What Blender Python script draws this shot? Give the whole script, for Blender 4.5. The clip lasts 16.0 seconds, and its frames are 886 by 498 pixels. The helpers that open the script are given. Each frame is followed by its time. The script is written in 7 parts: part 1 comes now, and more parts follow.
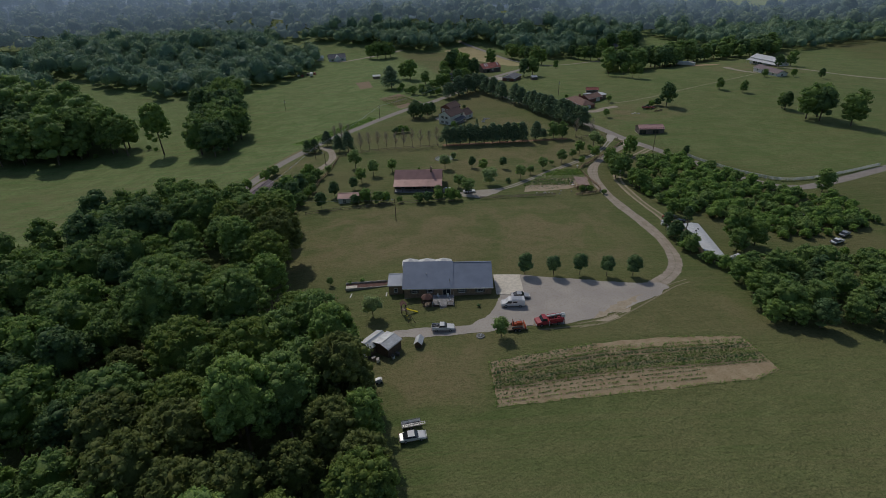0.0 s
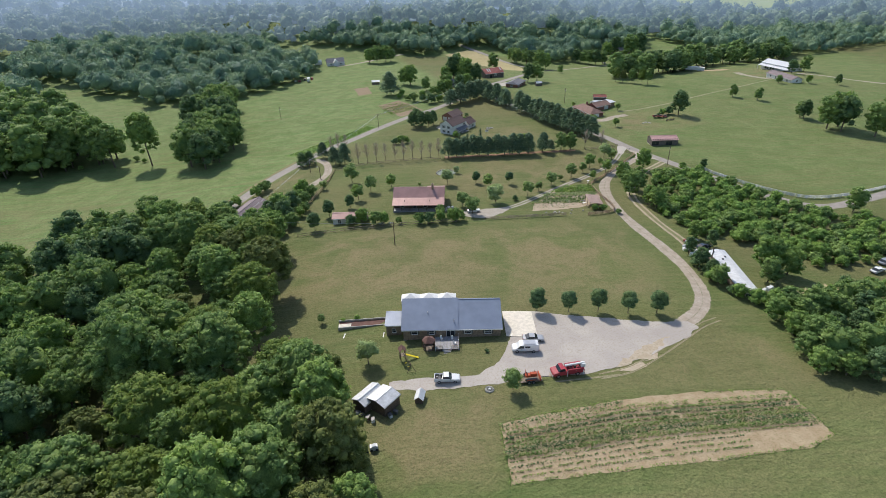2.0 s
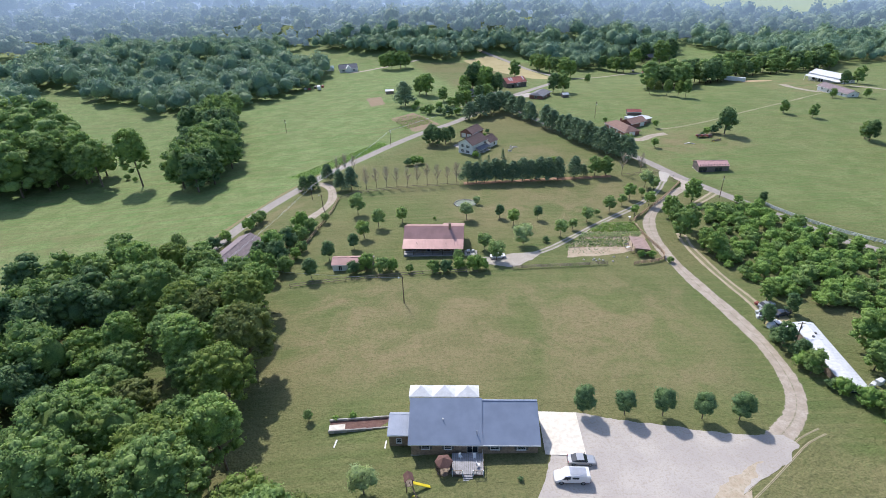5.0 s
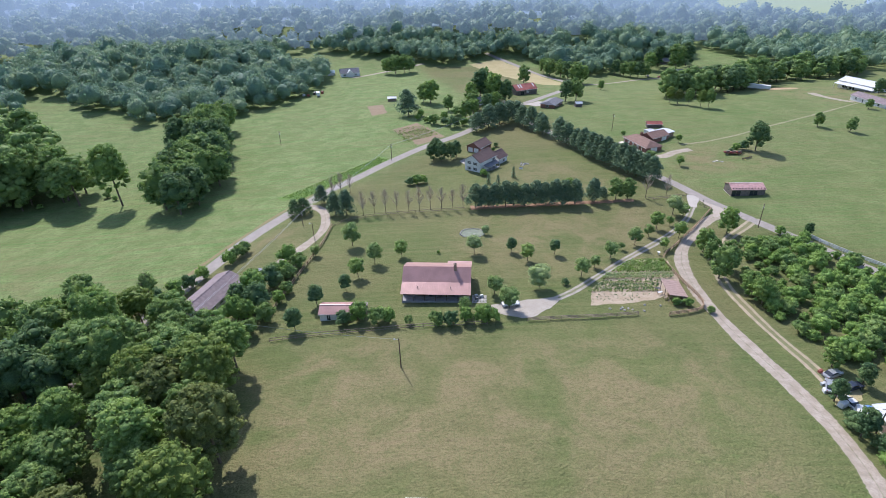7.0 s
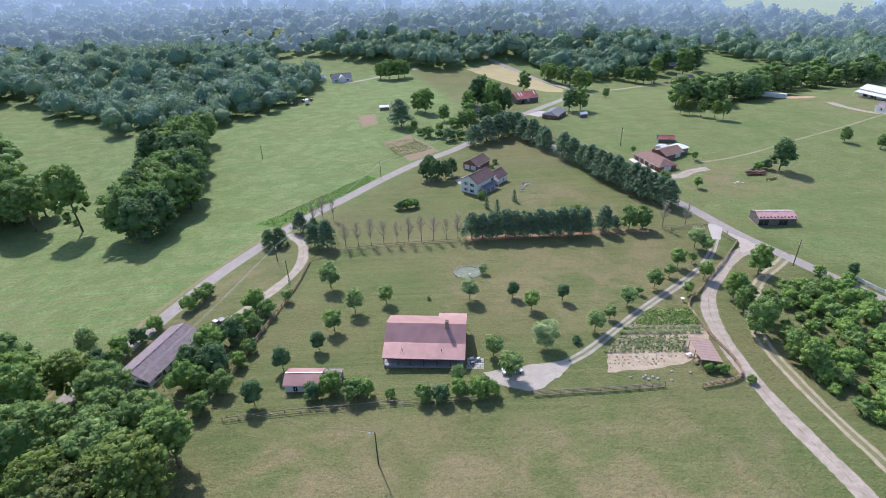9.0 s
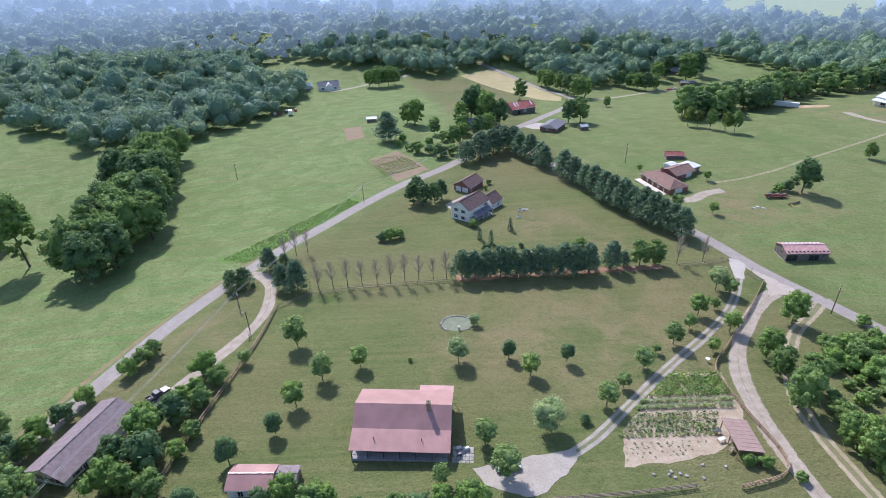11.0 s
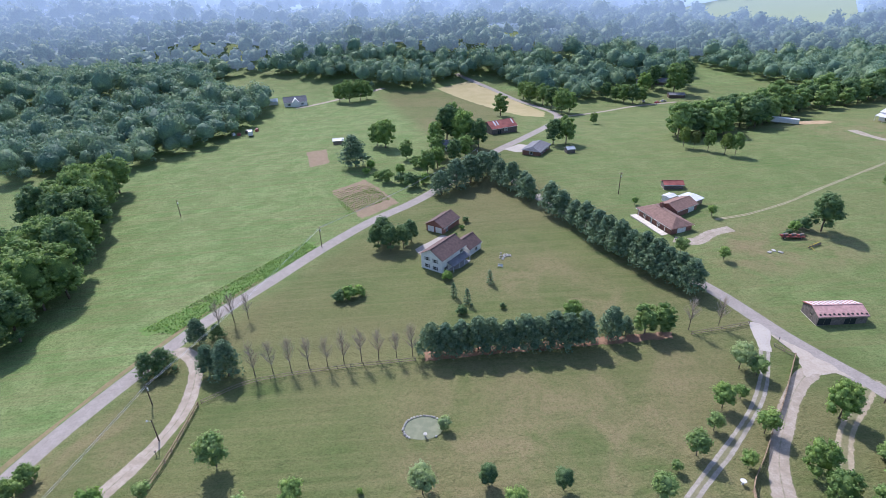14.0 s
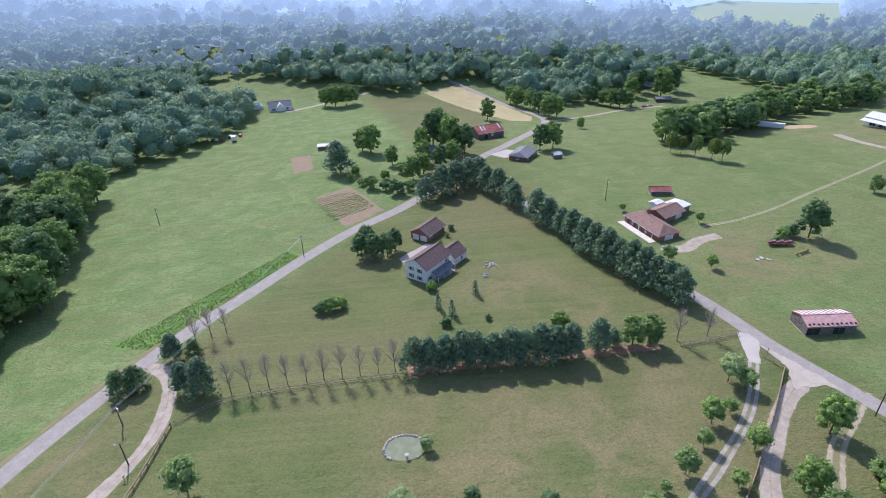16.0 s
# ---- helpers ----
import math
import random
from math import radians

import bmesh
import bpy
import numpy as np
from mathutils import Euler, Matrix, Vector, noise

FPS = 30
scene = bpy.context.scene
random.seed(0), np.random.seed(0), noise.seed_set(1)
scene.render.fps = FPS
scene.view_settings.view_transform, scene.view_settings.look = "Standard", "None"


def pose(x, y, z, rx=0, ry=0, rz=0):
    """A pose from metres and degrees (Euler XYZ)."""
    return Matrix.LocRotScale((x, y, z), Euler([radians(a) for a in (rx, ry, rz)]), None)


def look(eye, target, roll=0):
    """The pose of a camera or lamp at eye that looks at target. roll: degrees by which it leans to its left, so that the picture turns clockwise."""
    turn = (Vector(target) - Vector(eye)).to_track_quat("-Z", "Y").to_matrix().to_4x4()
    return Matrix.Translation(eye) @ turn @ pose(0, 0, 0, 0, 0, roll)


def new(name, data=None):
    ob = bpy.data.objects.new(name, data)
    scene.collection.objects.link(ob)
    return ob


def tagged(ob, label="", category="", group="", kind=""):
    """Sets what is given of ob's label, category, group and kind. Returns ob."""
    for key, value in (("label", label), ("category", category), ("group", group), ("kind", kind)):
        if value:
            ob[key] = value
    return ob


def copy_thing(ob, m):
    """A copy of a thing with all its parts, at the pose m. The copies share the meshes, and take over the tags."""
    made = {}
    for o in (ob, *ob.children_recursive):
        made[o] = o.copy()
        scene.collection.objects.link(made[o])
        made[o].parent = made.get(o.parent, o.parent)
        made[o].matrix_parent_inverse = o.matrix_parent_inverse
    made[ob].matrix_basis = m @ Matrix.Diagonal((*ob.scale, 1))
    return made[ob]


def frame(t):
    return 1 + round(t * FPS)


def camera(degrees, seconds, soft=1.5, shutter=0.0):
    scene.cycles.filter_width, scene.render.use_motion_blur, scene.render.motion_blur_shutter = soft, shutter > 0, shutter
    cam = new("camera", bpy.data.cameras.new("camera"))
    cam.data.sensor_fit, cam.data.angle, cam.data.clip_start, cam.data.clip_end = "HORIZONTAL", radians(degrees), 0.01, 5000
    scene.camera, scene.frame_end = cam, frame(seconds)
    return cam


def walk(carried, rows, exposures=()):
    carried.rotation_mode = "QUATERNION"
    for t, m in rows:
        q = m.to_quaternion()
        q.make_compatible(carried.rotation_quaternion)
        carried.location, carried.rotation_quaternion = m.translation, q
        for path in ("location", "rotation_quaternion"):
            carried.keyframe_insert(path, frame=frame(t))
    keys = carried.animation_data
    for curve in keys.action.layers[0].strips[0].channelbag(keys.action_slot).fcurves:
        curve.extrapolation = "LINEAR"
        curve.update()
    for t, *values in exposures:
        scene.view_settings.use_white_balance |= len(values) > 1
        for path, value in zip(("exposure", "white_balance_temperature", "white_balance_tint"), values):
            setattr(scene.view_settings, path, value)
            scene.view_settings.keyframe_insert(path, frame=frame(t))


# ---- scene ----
cam = camera(77.79, 16.0, soft=0.5)
PATH = [
    (0.0, pose(-0.48, -68.45, 86.04, 60.48, 1.37, -2.96)),
    (0.5, pose(-0.49, -64.77, 85.98, 60.55, 1.34, -2.97)),
    (1.0, pose(-0.54, -60.88, 86.03, 60.59, 1.33, -2.97)),
    (1.5, pose(-0.49, -56.58, 85.99, 60.58, 1.34, -2.96)),
    (2.0, pose(-0.38, -51.85, 85.91, 60.60, 1.38, -2.93)),
    (2.5, pose(-0.25, -46.80, 85.70, 60.64, 1.35, -2.87)),
    (3.0, pose(-0.17, -41.56, 85.54, 60.66, 1.36, -2.62)),
    (3.5, pose(-0.09, -36.22, 85.28, 60.69, 1.35, -2.24)),
    (4.0, pose(-0.13, -30.63, 85.13, 60.72, 1.37, -1.81)),
    (6.5, pose(0.00, 0.00, 85.12, 60.70, 1.40, -0.80)),
    (7, pose(0.53, 6.53, 85.07, 60.65, 1.41, -0.66)),
    (7.5, pose(1.04, 13.12, 85.10, 60.61, 1.42, -0.61)),
    (8, pose(1.53, 19.74, 85.03, 60.59, 1.39, -0.64)),
    (8.5, pose(2.17, 26.30, 84.89, 60.57, 1.34, -0.71)),
    (11.0, pose(6.59, 58.27, 84.34, 60.68, 1.52, -1.22)),
    (11.5, pose(7.66, 64.53, 84.13, 60.69, 1.55, -1.37)),
    (12.0, pose(8.57, 70.68, 83.98, 60.74, 1.55, -1.52)),
    (12.5, pose(9.57, 76.88, 83.73, 60.81, 1.56, -1.66)),
    (13.0, pose(10.62, 82.99, 83.75, 60.88, 1.58, -1.79)),
    (13.5, pose(11.63, 88.23, 83.97, 60.94, 1.60, -2.50)),
    (14.0, pose(12.49, 92.15, 84.19, 61.05, 1.58, -3.10)),
    (14.5, pose(13.40, 94.85, 84.31, 61.17, 1.53, -3.42)),
    (15.0, pose(14.06, 96.11, 84.46, 61.24, 1.49, -3.78)),
    (15.5, pose(14.33, 96.32, 84.27, 61.30, 1.44, -4.02)),
    (16.0, pose(14.47, 96.28, 84.24, 61.30, 1.37, -4.19)),
]

EXPOSURES = ((0.0, -1.28, 6550, 11), (0.5, -0.68, 6550, 11), (1.0, -0.31, 6550, 11), (1.5, -0.04, 6550, 11), (2.0, 0.16, 6550, 11), (2.5, 0.40, 6500, 12), (3.0, 0.47, 6450, 13), (4.0, 0.48, 6300, 14), (7.0, 0.50, 6000, 18), (11.0, 0.50, 5850, 20), (16.0, 0.46, 5800, 21))
walk(cam, PATH, EXPOSURES)

# ---- daylight ----
SUN_WAY = Vector((3.2, -7.7, -8.0))
world = bpy.data.worlds.new("world")
scene.world = world
world.use_nodes = True
sky = world.node_tree.nodes.new("ShaderNodeTexSky")
sky.sky_type, sky.sun_disc = "NISHITA", False
sky.sun_elevation, sky.sun_rotation = radians(44), radians(-22.6)
world.node_tree.links.new(sky.outputs[0], world.node_tree.nodes["Background"].inputs[0])
world.node_tree.nodes["Background"].inputs[1].default_value = 0.15
sun = new("sun", bpy.data.lights.new("sun", "SUN"))
sun.data.energy, sun.data.angle, sun.data.color = 3.6, radians(0.6), (1.0, 0.95, 0.86)
sun.matrix_world = look((0, 0, 300), Vector((0, 0, 300)) + SUN_WAY)


# ---- materials ----
class Mat:
    """A small builder for node materials."""

    def __init__(self, name, rough=0.8, metal=0.0, spec=0.3):
        self.m = bpy.data.materials.new(name)
        self.m.use_nodes = True
        self.t = self.m.node_tree
        self.b = self.t.nodes["Principled BSDF"]
        self.b.inputs["Roughness"].default_value = rough
        self.b.inputs["Metallic"].default_value = metal
        self.b.inputs["Specular IOR Level"].default_value = spec

    def n(self, kind, **sets):
        node = self.t.nodes.new("ShaderNode" + kind)
        for k, v in sets.items():
            node.inputs[k.replace("_", " ")].default_value = v
        return node

    def link(self, a, b):
        self.t.links.new(a, b)

    def where(self):
        return self.n("NewGeometry").outputs["Position"]

    def noise(self, scale, detail=3.0, vec=None, rough=0.55, distort=0.0):
        k = self.n("TexNoise", Scale=scale, Detail=detail, Roughness=rough, Distortion=distort)
        self.link(vec or self.where(), k.inputs["Vector"])
        return k.outputs["Fac"]

    def ramp(self, fac, lo, hi):
        k = self.n("MapRange", From_Min=lo, From_Max=hi)
        k.interpolation_type = "SMOOTHSTEP"
        self.link(fac, k.inputs["Value"])
        return k.outputs[0]

    def mix(self, fac, a, b, mode="MIX"):
        k = self.t.nodes.new("ShaderNodeMix")
        k.data_type, k.blend_type = "RGBA", mode
        for s, v in ((k.inputs[0], fac), (k.inputs[6], a), (k.inputs[7], b)):
            if isinstance(v, bpy.types.NodeSocket):
                self.link(v, s)
            elif isinstance(v, tuple):
                s.default_value = (*v, 1)
            else:
                s.default_value = v
        return k.outputs[2]

    def math(self, op, a, b=0.0):
        k = self.t.nodes.new("ShaderNodeMath")
        k.operation = op
        for s, v in zip(k.inputs, (a, b)):
            if isinstance(v, bpy.types.NodeSocket):
                self.link(v, s)
            else:
                s.default_value = v
        return k.outputs[0]

    def attr(self, name):
        k = self.t.nodes.new("ShaderNodeAttribute")
        k.attribute_name = name
        return k.outputs["Fac"]

    def colour(self, c):
        if isinstance(c, tuple):
            self.b.inputs["Base Color"].default_value = (*c, 1)
        else:
            self.link(c, self.b.inputs["Base Color"])
        return self

    def bump(self, fac, strength=0.3, dist=0.05):
        k = self.n("Bump", Strength=strength, Distance=dist)
        self.link(fac, k.inputs["Height"])
        self.link(k.outputs[0], self.b.inputs["Normal"])
        return self


def worn(name, colour, dark=0.7, light=1.2, rough=0.75, metal=0.0, spec=0.3, scale=1.2, fine=14.0, bump=0.15):
    """A plain surface with stains and grain at two scales."""
    k = Mat(name, rough, metal, spec)
    a = k.mix(k.ramp(k.noise(scale, 4), 0.3, 0.7), tuple(c * dark for c in colour), tuple(min(1, c * light) for c in colour))
    a = k.mix(k.math("MULTIPLY", k.noise(fine, 2), 0.35), a, tuple(c * 0.55 for c in colour))
    k.colour(a)
    if bump:
        k.bump(k.noise(fine, 3), bump, 0.02)
    return k.m


def leafy(name, colour, tint, passing=0.40, jitter=0.38, leaf_mix=0.95, patchy=0.35, grain=3.0):
    """Foliage: a colour that varies leaf by leaf, tree by tree and over the crown; some light passes through."""
    k = Mat(name, 0.66, 0, 0.15)
    per_leaf = k.n("NewGeometry").outputs["Random Per Island"]
    per_tree = k.n("ObjectInfo").outputs["Random"]
    a = k.mix(k.math("MULTIPLY", per_leaf, leaf_mix), colour, tint)
    a = k.mix(k.math("MULTIPLY", per_tree, jitter), a, tuple(c * f for c, f in zip(colour, (0.62, 0.72, 0.75))))
    a = k.mix(k.math("MULTIPLY", k.ramp(k.noise(patchy, 2), 0.35, 0.7), 0.45 if patchy > 0.1 else 0.7), a, tuple(c * f for c, f in zip(tint, (1.25, 1.1, 0.8))))
    a = k.mix(k.math("MULTIPLY", k.ramp(k.noise(grain, 3, rough=0.7), 0.42, 0.62), 0.4), a, tuple(c * 0.4 for c in colour))
    k.colour(a)
    tr = k.t.nodes.new("ShaderNodeBsdfTranslucent")
    k.link(a, tr.inputs[0])
    ms = k.t.nodes.new("ShaderNodeMixShader")
    ms.inputs[0].default_value = passing
    k.link(k.b.outputs[0], ms.inputs[1])
    k.link(tr.outputs[0], ms.inputs[2])
    k.link(ms.outputs[0], k.t.nodes["Material Output"].inputs[0])
    return k.m


def grass_colour(k):
    """Grass, from the ground's cover: lush meadow, mown lawn, dry ground, with patches and mowing streaks."""
    big, mid, fine = k.noise(0.018, 3), k.noise(0.11, 4, distort=0.6), k.noise(1.3, 4)
    mown = k.mix(k.ramp(k.math("ADD", k.math("MULTIPLY", mid, 0.45), k.math("MULTIPLY", k.noise(0.035, 4, distort=0.8), 0.55)), 0.36, 0.64), GRASS_A, GRASS_B)
    mown = k.mix(k.math("MULTIPLY", k.ramp(big, 0.4, 0.65), 0.6), mown, GRASS_C)
    lush = k.mix(k.ramp(mid, 0.35, 0.7), LUSH_A, LUSH_B)
    lush = k.mix(k.math("MULTIPLY", k.ramp(k.noise(0.045, 5, rough=0.65, distort=1.2), 0.45, 0.7), 0.3), lush, GRASS_B)
    lush = k.mix(k.math("MULTIPLY", k.ramp(k.noise(0.9, 4, rough=0.75), 0.5, 0.66), 0.7), lush, tuple(c * 0.5 for c in LUSH_A))
    rows = k.n("Mapping")
    rows.inputs["Rotation"].default_value = (0, 0, 0.95)
    rows.inputs["Scale"].default_value = (0.03, 0.5, 0.05)
    k.link(k.where(), rows.inputs["Vector"])
    lush = k.mix(k.math("MULTIPLY", k.ramp(k.noise(1.0, 5, rows.outputs[0], 0.65), 0.5, 0.68), 0.4), lush, k.mix(0.5, LUSH_B, GRASS_DRY))
    lush = k.mix(k.math("MULTIPLY", k.ramp(k.noise(0.22, 5, rough=0.7), 0.55, 0.75), 0.5), lush, tuple(c * 0.62 for c in LUSH_A))
    a = k.mix(k.attr("lush"), mown, lush)
    dry = k.math("MULTIPLY", k.attr("dry"), k.ramp(k.noise(0.085, 5, rough=0.6, distort=0.7), 0.3, 0.68))
    a = k.mix(dry, a, GRASS_DRY)
    st = k.n("Mapping")
    st.inputs["Scale"].default_value = (0.012, 0.62, 0.05)
    k.link(k.where(), st.inputs["Vector"])
    streak = k.math("MULTIPLY", k.ramp(k.noise(1.0, 5, st.outputs[0], 0.65), 0.42, 0.64), 0.5)
    a = k.mix(streak, a, k.mix(0.5, GRASS_B, GRASS_DRY))
    a = k.mix(k.math("MULTIPLY", k.ramp(fine, 0.44, 0.68), 0.24), a, tuple(c * 0.42 for c in GRASS_A))
    a = k.mix(k.math("MULTIPLY", k.ramp(k.noise(2.1, 3, rough=0.75), 0.52, 0.68), 0.16), a, k.mix(0.5, LUSH_B, GRASS_DRY))
    a = k.mix(k.math("MULTIPLY", k.ramp(k.noise(0.9, 6, rough=0.7), 0.52, 0.72), 0.1), a, k.mix(0.4, LUSH_B, GRASS_DRY))
    a = k.mix(k.math("MULTIPLY", k.ramp(k.noise(3.6, 2, rough=0.7), 0.45, 0.66), 0.34), a, tuple(c * 0.42 for c in GRASS_A))
    return k.mix(k.math("MULTIPLY", k.ramp(k.noise(0.6, 5), 0.5, 0.8), 0.25), a, tuple(c * 0.6 for c in LUSH_A))


GRASS_A, GRASS_B, GRASS_C = (0.096, 0.138, 0.042), (0.146, 0.170, 0.062), (0.186, 0.158, 0.078)
LUSH_A, LUSH_B, GRASS_DRY = (0.134, 0.228, 0.068), (0.226, 0.312, 0.116), (0.250, 0.204, 0.110)

k = Mat("grass", 0.9, 0, 0.1)
k.colour(grass_colour(k)).bump(k.math("ADD", k.noise(2.2, 5), k.math("MULTIPLY", k.noise(0.5, 3), 1.5)), 0.85, 0.4)
GRASS = k.m


def lane(name, stone, soil, strip=0.0, ragged=0.16):
    """A road surface in u across and v along: stone, wheel marks, an optional grass strip, grassy ragged edges."""
    k = Mat(name, 0.9, 0, 0.2)
    uv = k.n("UVMap").outputs[0]
    sep = k.n("SeparateXYZ")
    k.link(uv, sep.inputs[0])
    off = k.math("ABSOLUTE", k.math("SUBTRACT", sep.outputs[0], 0.5))
    a = k.mix(k.ramp(k.noise(0.5, 4), 0.3, 0.7), stone, soil)
    a = k.mix(k.math("MULTIPLY", k.ramp(k.noise(2.4, 5, rough=0.7), 0.4, 0.66), 0.6), a, tuple(c * 0.6 for c in stone))
    grass = grass_colour(k)
    if strip:
        inner = k.math("SUBTRACT", strip, k.math("ADD", off, k.math("MULTIPLY", k.noise(1.1, 4), 0.16)))
        a = k.mix(k.math("MULTIPLY", k.ramp(inner, -0.10, 0.0), 0.8), a, grass)
    edge = k.math("ADD", off, k.math("MULTIPLY", k.math("SUBTRACT", k.noise(0.8, 5), 0.5), ragged))
    a = k.mix(k.ramp(edge, 0.41, 0.46), a, grass)
    k.colour(a).bump(k.noise(6, 4), 0.35, 0.05)
    return k.m


ROAD = lane("old_asphalt", (0.345, 0.31, 0.28), (0.285, 0.255, 0.23), ragged=0.06)
GRAVEL = lane("gravel", (0.43, 0.37, 0.305), (0.315, 0.265, 0.205), strip=0.03, ragged=0.24)
TWOTRACK = lane("gravel_two_track", (0.40, 0.365, 0.32), (0.29, 0.26, 0.215), strip=0.17, ragged=0.16)
DRYVERGE = lane("dry_verge_grass", (0.27, 0.21, 0.115), (0.20, 0.175, 0.085), ragged=0.4)
DIRTTRACK = lane("dirt_track", (0.42, 0.35, 0.25), (0.30, 0.26, 0.17), strip=0.2, ragged=0.25)


def soil(name, a, b, c, scale=0.3):
    k = Mat(name, 0.95, 0, 0.1)
    x = k.mix(k.ramp(k.noise(scale, 4, distort=0.4), 0.3, 0.7), a, b)
    x = k.mix(k.math("MULTIPLY", k.ramp(k.noise(2.5, 5), 0.45, 0.75), 0.6), x, c)
    k.colour(x).bump(k.noise(4, 5), 0.6, 0.12)
    return k.m


LOT = soil("grey_gravel", (0.38, 0.345, 0.315), (0.46, 0.42, 0.375), (0.31, 0.27, 0.215), 0.12)
CLAY = soil("clay_soil", (0.40, 0.28, 0.17), (0.47, 0.36, 0.23), (0.30, 0.22, 0.13))
TILLED = soil("tilled_soil", (0.33, 0.25, 0.155), (0.41, 0.325, 0.215), (0.19, 0.175, 0.08), 0.5)
REDSOIL = soil("red_tilled_soil", (0.245, 0.18, 0.125), (0.285, 0.215, 0.15), (0.17, 0.18, 0.075), 0.5)
STRAW = soil("cut_straw_field", (0.42, 0.35, 0.20), (0.36, 0.31, 0.16), (0.22, 0.22, 0.10), 0.1)
CONCRETE = worn("concrete", (0.72, 0.66, 0.56), 0.85, 1.1, 0.85)
CORN = soil("corn_ground", (0.11, 0.21, 0.05), (0.15, 0.24, 0.07), (0.22, 0.19, 0.10), 0.5)

LEAF = leafy("leaf_oak", (0.140, 0.245, 0.076), (0.330, 0.470, 0.170))
LEAF_LIGHT = leafy("leaf_light", (0.170, 0.295, 0.080), (0.370, 0.520, 0.170))
LEAF_YELLOW = leafy("leaf_yellow_green", (0.181, 0.275, 0.067), (0.268, 0.355, 0.102))
LEAF_DARK = leafy("leaf_dark", (0.092, 0.176, 0.078), (0.225, 0.345, 0.155))
LEAF_PINE = leafy("pine_needles", (0.115, 0.200, 0.116), (0.275, 0.390, 0.245), 0.35)
LEAF_GREY = leafy("willow_leaf", (0.350, 0.460, 0.210), (0.520, 0.640, 0.330), 0.5)
LEAF_BRUSH = leafy("brush_leaf", (0.165, 0.290, 0.072), (0.330, 0.500, 0.145))
# Paler and bluer than near leaves: distance haze put into the colour.
LEAF_FAR_HAZED = leafy("far_wood_leaf_hazed", (0.160, 0.272, 0.192), (0.285, 0.415, 0.285), 0.35, 0.3, 0.75, 0.07, 1.2)
LEAF_YARD = leafy("yard_tree_leaf", (0.185, 0.300, 0.100), (0.360, 0.490, 0.190))
PINE_STRAW = soil("pine_straw", (0.26, 0.155, 0.10), (0.32, 0.20, 0.135), (0.20, 0.15, 0.09))


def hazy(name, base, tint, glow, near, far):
    """The backdrop of distance: woods that fade with the miles into blue air, painted as a glow that grows along y."""
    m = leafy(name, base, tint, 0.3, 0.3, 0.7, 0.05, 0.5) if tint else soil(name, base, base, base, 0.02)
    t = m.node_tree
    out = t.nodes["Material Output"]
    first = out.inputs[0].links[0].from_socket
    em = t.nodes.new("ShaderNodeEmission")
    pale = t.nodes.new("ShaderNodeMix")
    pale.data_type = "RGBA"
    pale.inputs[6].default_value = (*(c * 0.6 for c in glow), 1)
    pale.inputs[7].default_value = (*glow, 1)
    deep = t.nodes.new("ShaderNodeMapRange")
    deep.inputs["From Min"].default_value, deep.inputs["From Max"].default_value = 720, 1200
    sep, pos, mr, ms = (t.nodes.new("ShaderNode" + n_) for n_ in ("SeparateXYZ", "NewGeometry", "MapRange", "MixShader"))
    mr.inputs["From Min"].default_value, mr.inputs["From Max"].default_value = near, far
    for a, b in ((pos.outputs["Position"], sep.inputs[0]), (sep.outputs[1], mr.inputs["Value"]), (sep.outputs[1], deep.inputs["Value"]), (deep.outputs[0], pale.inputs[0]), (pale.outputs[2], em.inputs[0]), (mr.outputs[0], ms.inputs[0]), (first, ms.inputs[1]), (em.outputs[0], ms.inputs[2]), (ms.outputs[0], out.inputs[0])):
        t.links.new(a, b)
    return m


# Emission in both materials stands in for the blue haze of distance.
BACKDROP = hazy("haze_glow_distance", (0.150, 0.250, 0.180), (0.270, 0.380, 0.280), (0.46, 0.62, 0.90), 540, 1200)
BACKDROP_FIELD = hazy("haze_glow_field", (0.30, 0.36, 0.22), None, (0.40, 0.52, 0.60), 700, 1700)
LEAF_BROWN = leafy("bronze_leaf", (0.165, 0.215, 0.072), (0.235, 0.285, 0.100))
BARK = worn("bark", (0.16, 0.13, 0.10), 0.6, 1.2, 0.9, fine=5, bump=0.5)
BARK_GREY = worn("grey_bark", (0.50, 0.41, 0.32), 0.7, 1.2, 0.9, fine=5, bump=0.4)

WHITE = worn("white_paint", (0.78, 0.78, 0.76), 0.88, 1.03, 0.5)
WHITE_METAL = worn("white_metal_roof", (0.70, 0.71, 0.72), 0.85, 1.05, 0.5, spec=0.4)
GALV = worn("galvanised_roof", (0.60, 0.62, 0.64), 0.8, 1.1, 0.42, 0.15, 0.5)
BLUE_ROOF = worn("blue_grey_metal_roof", (0.228, 0.272, 0.355), 0.9, 1.08, 0.42, 0.1, 0.5, 0.4)
RED_ROOF = worn("faded_red_metal_roof", (0.46, 0.262, 0.232), 0.88, 1.1, 0.38, 0.1, 0.5, 0.35)
RUST_ROOF = worn("rusty_red_roof", (0.34, 0.10, 0.08), 0.6, 1.3, 0.6, 0.0, 0.4, 0.3)
BROWN_ROOF = worn("brown_shingles", (0.155, 0.105, 0.095), 0.8, 1.2, 0.9, fine=6, bump=0.4)
FADED_ROOF = worn("faded_pink_metal_roof", (0.60, 0.36, 0.33), 0.75, 1.15, 0.5, fine=1.2)
MAUVE_ROOF = worn("faded_brown_shingles", (0.25, 0.20, 0.205), 0.8, 1.2, 0.85, fine=5, bump=0.4)
TAN_ROOF = worn("reddish_shingles", (0.25, 0.155, 0.125), 0.8, 1.2, 0.85, fine=5, bump=0.4)
GREY_ROOF = worn("grey_shingles", (0.20, 0.20, 0.215), 0.8, 1.2, 0.85, fine=5, bump=0.4)
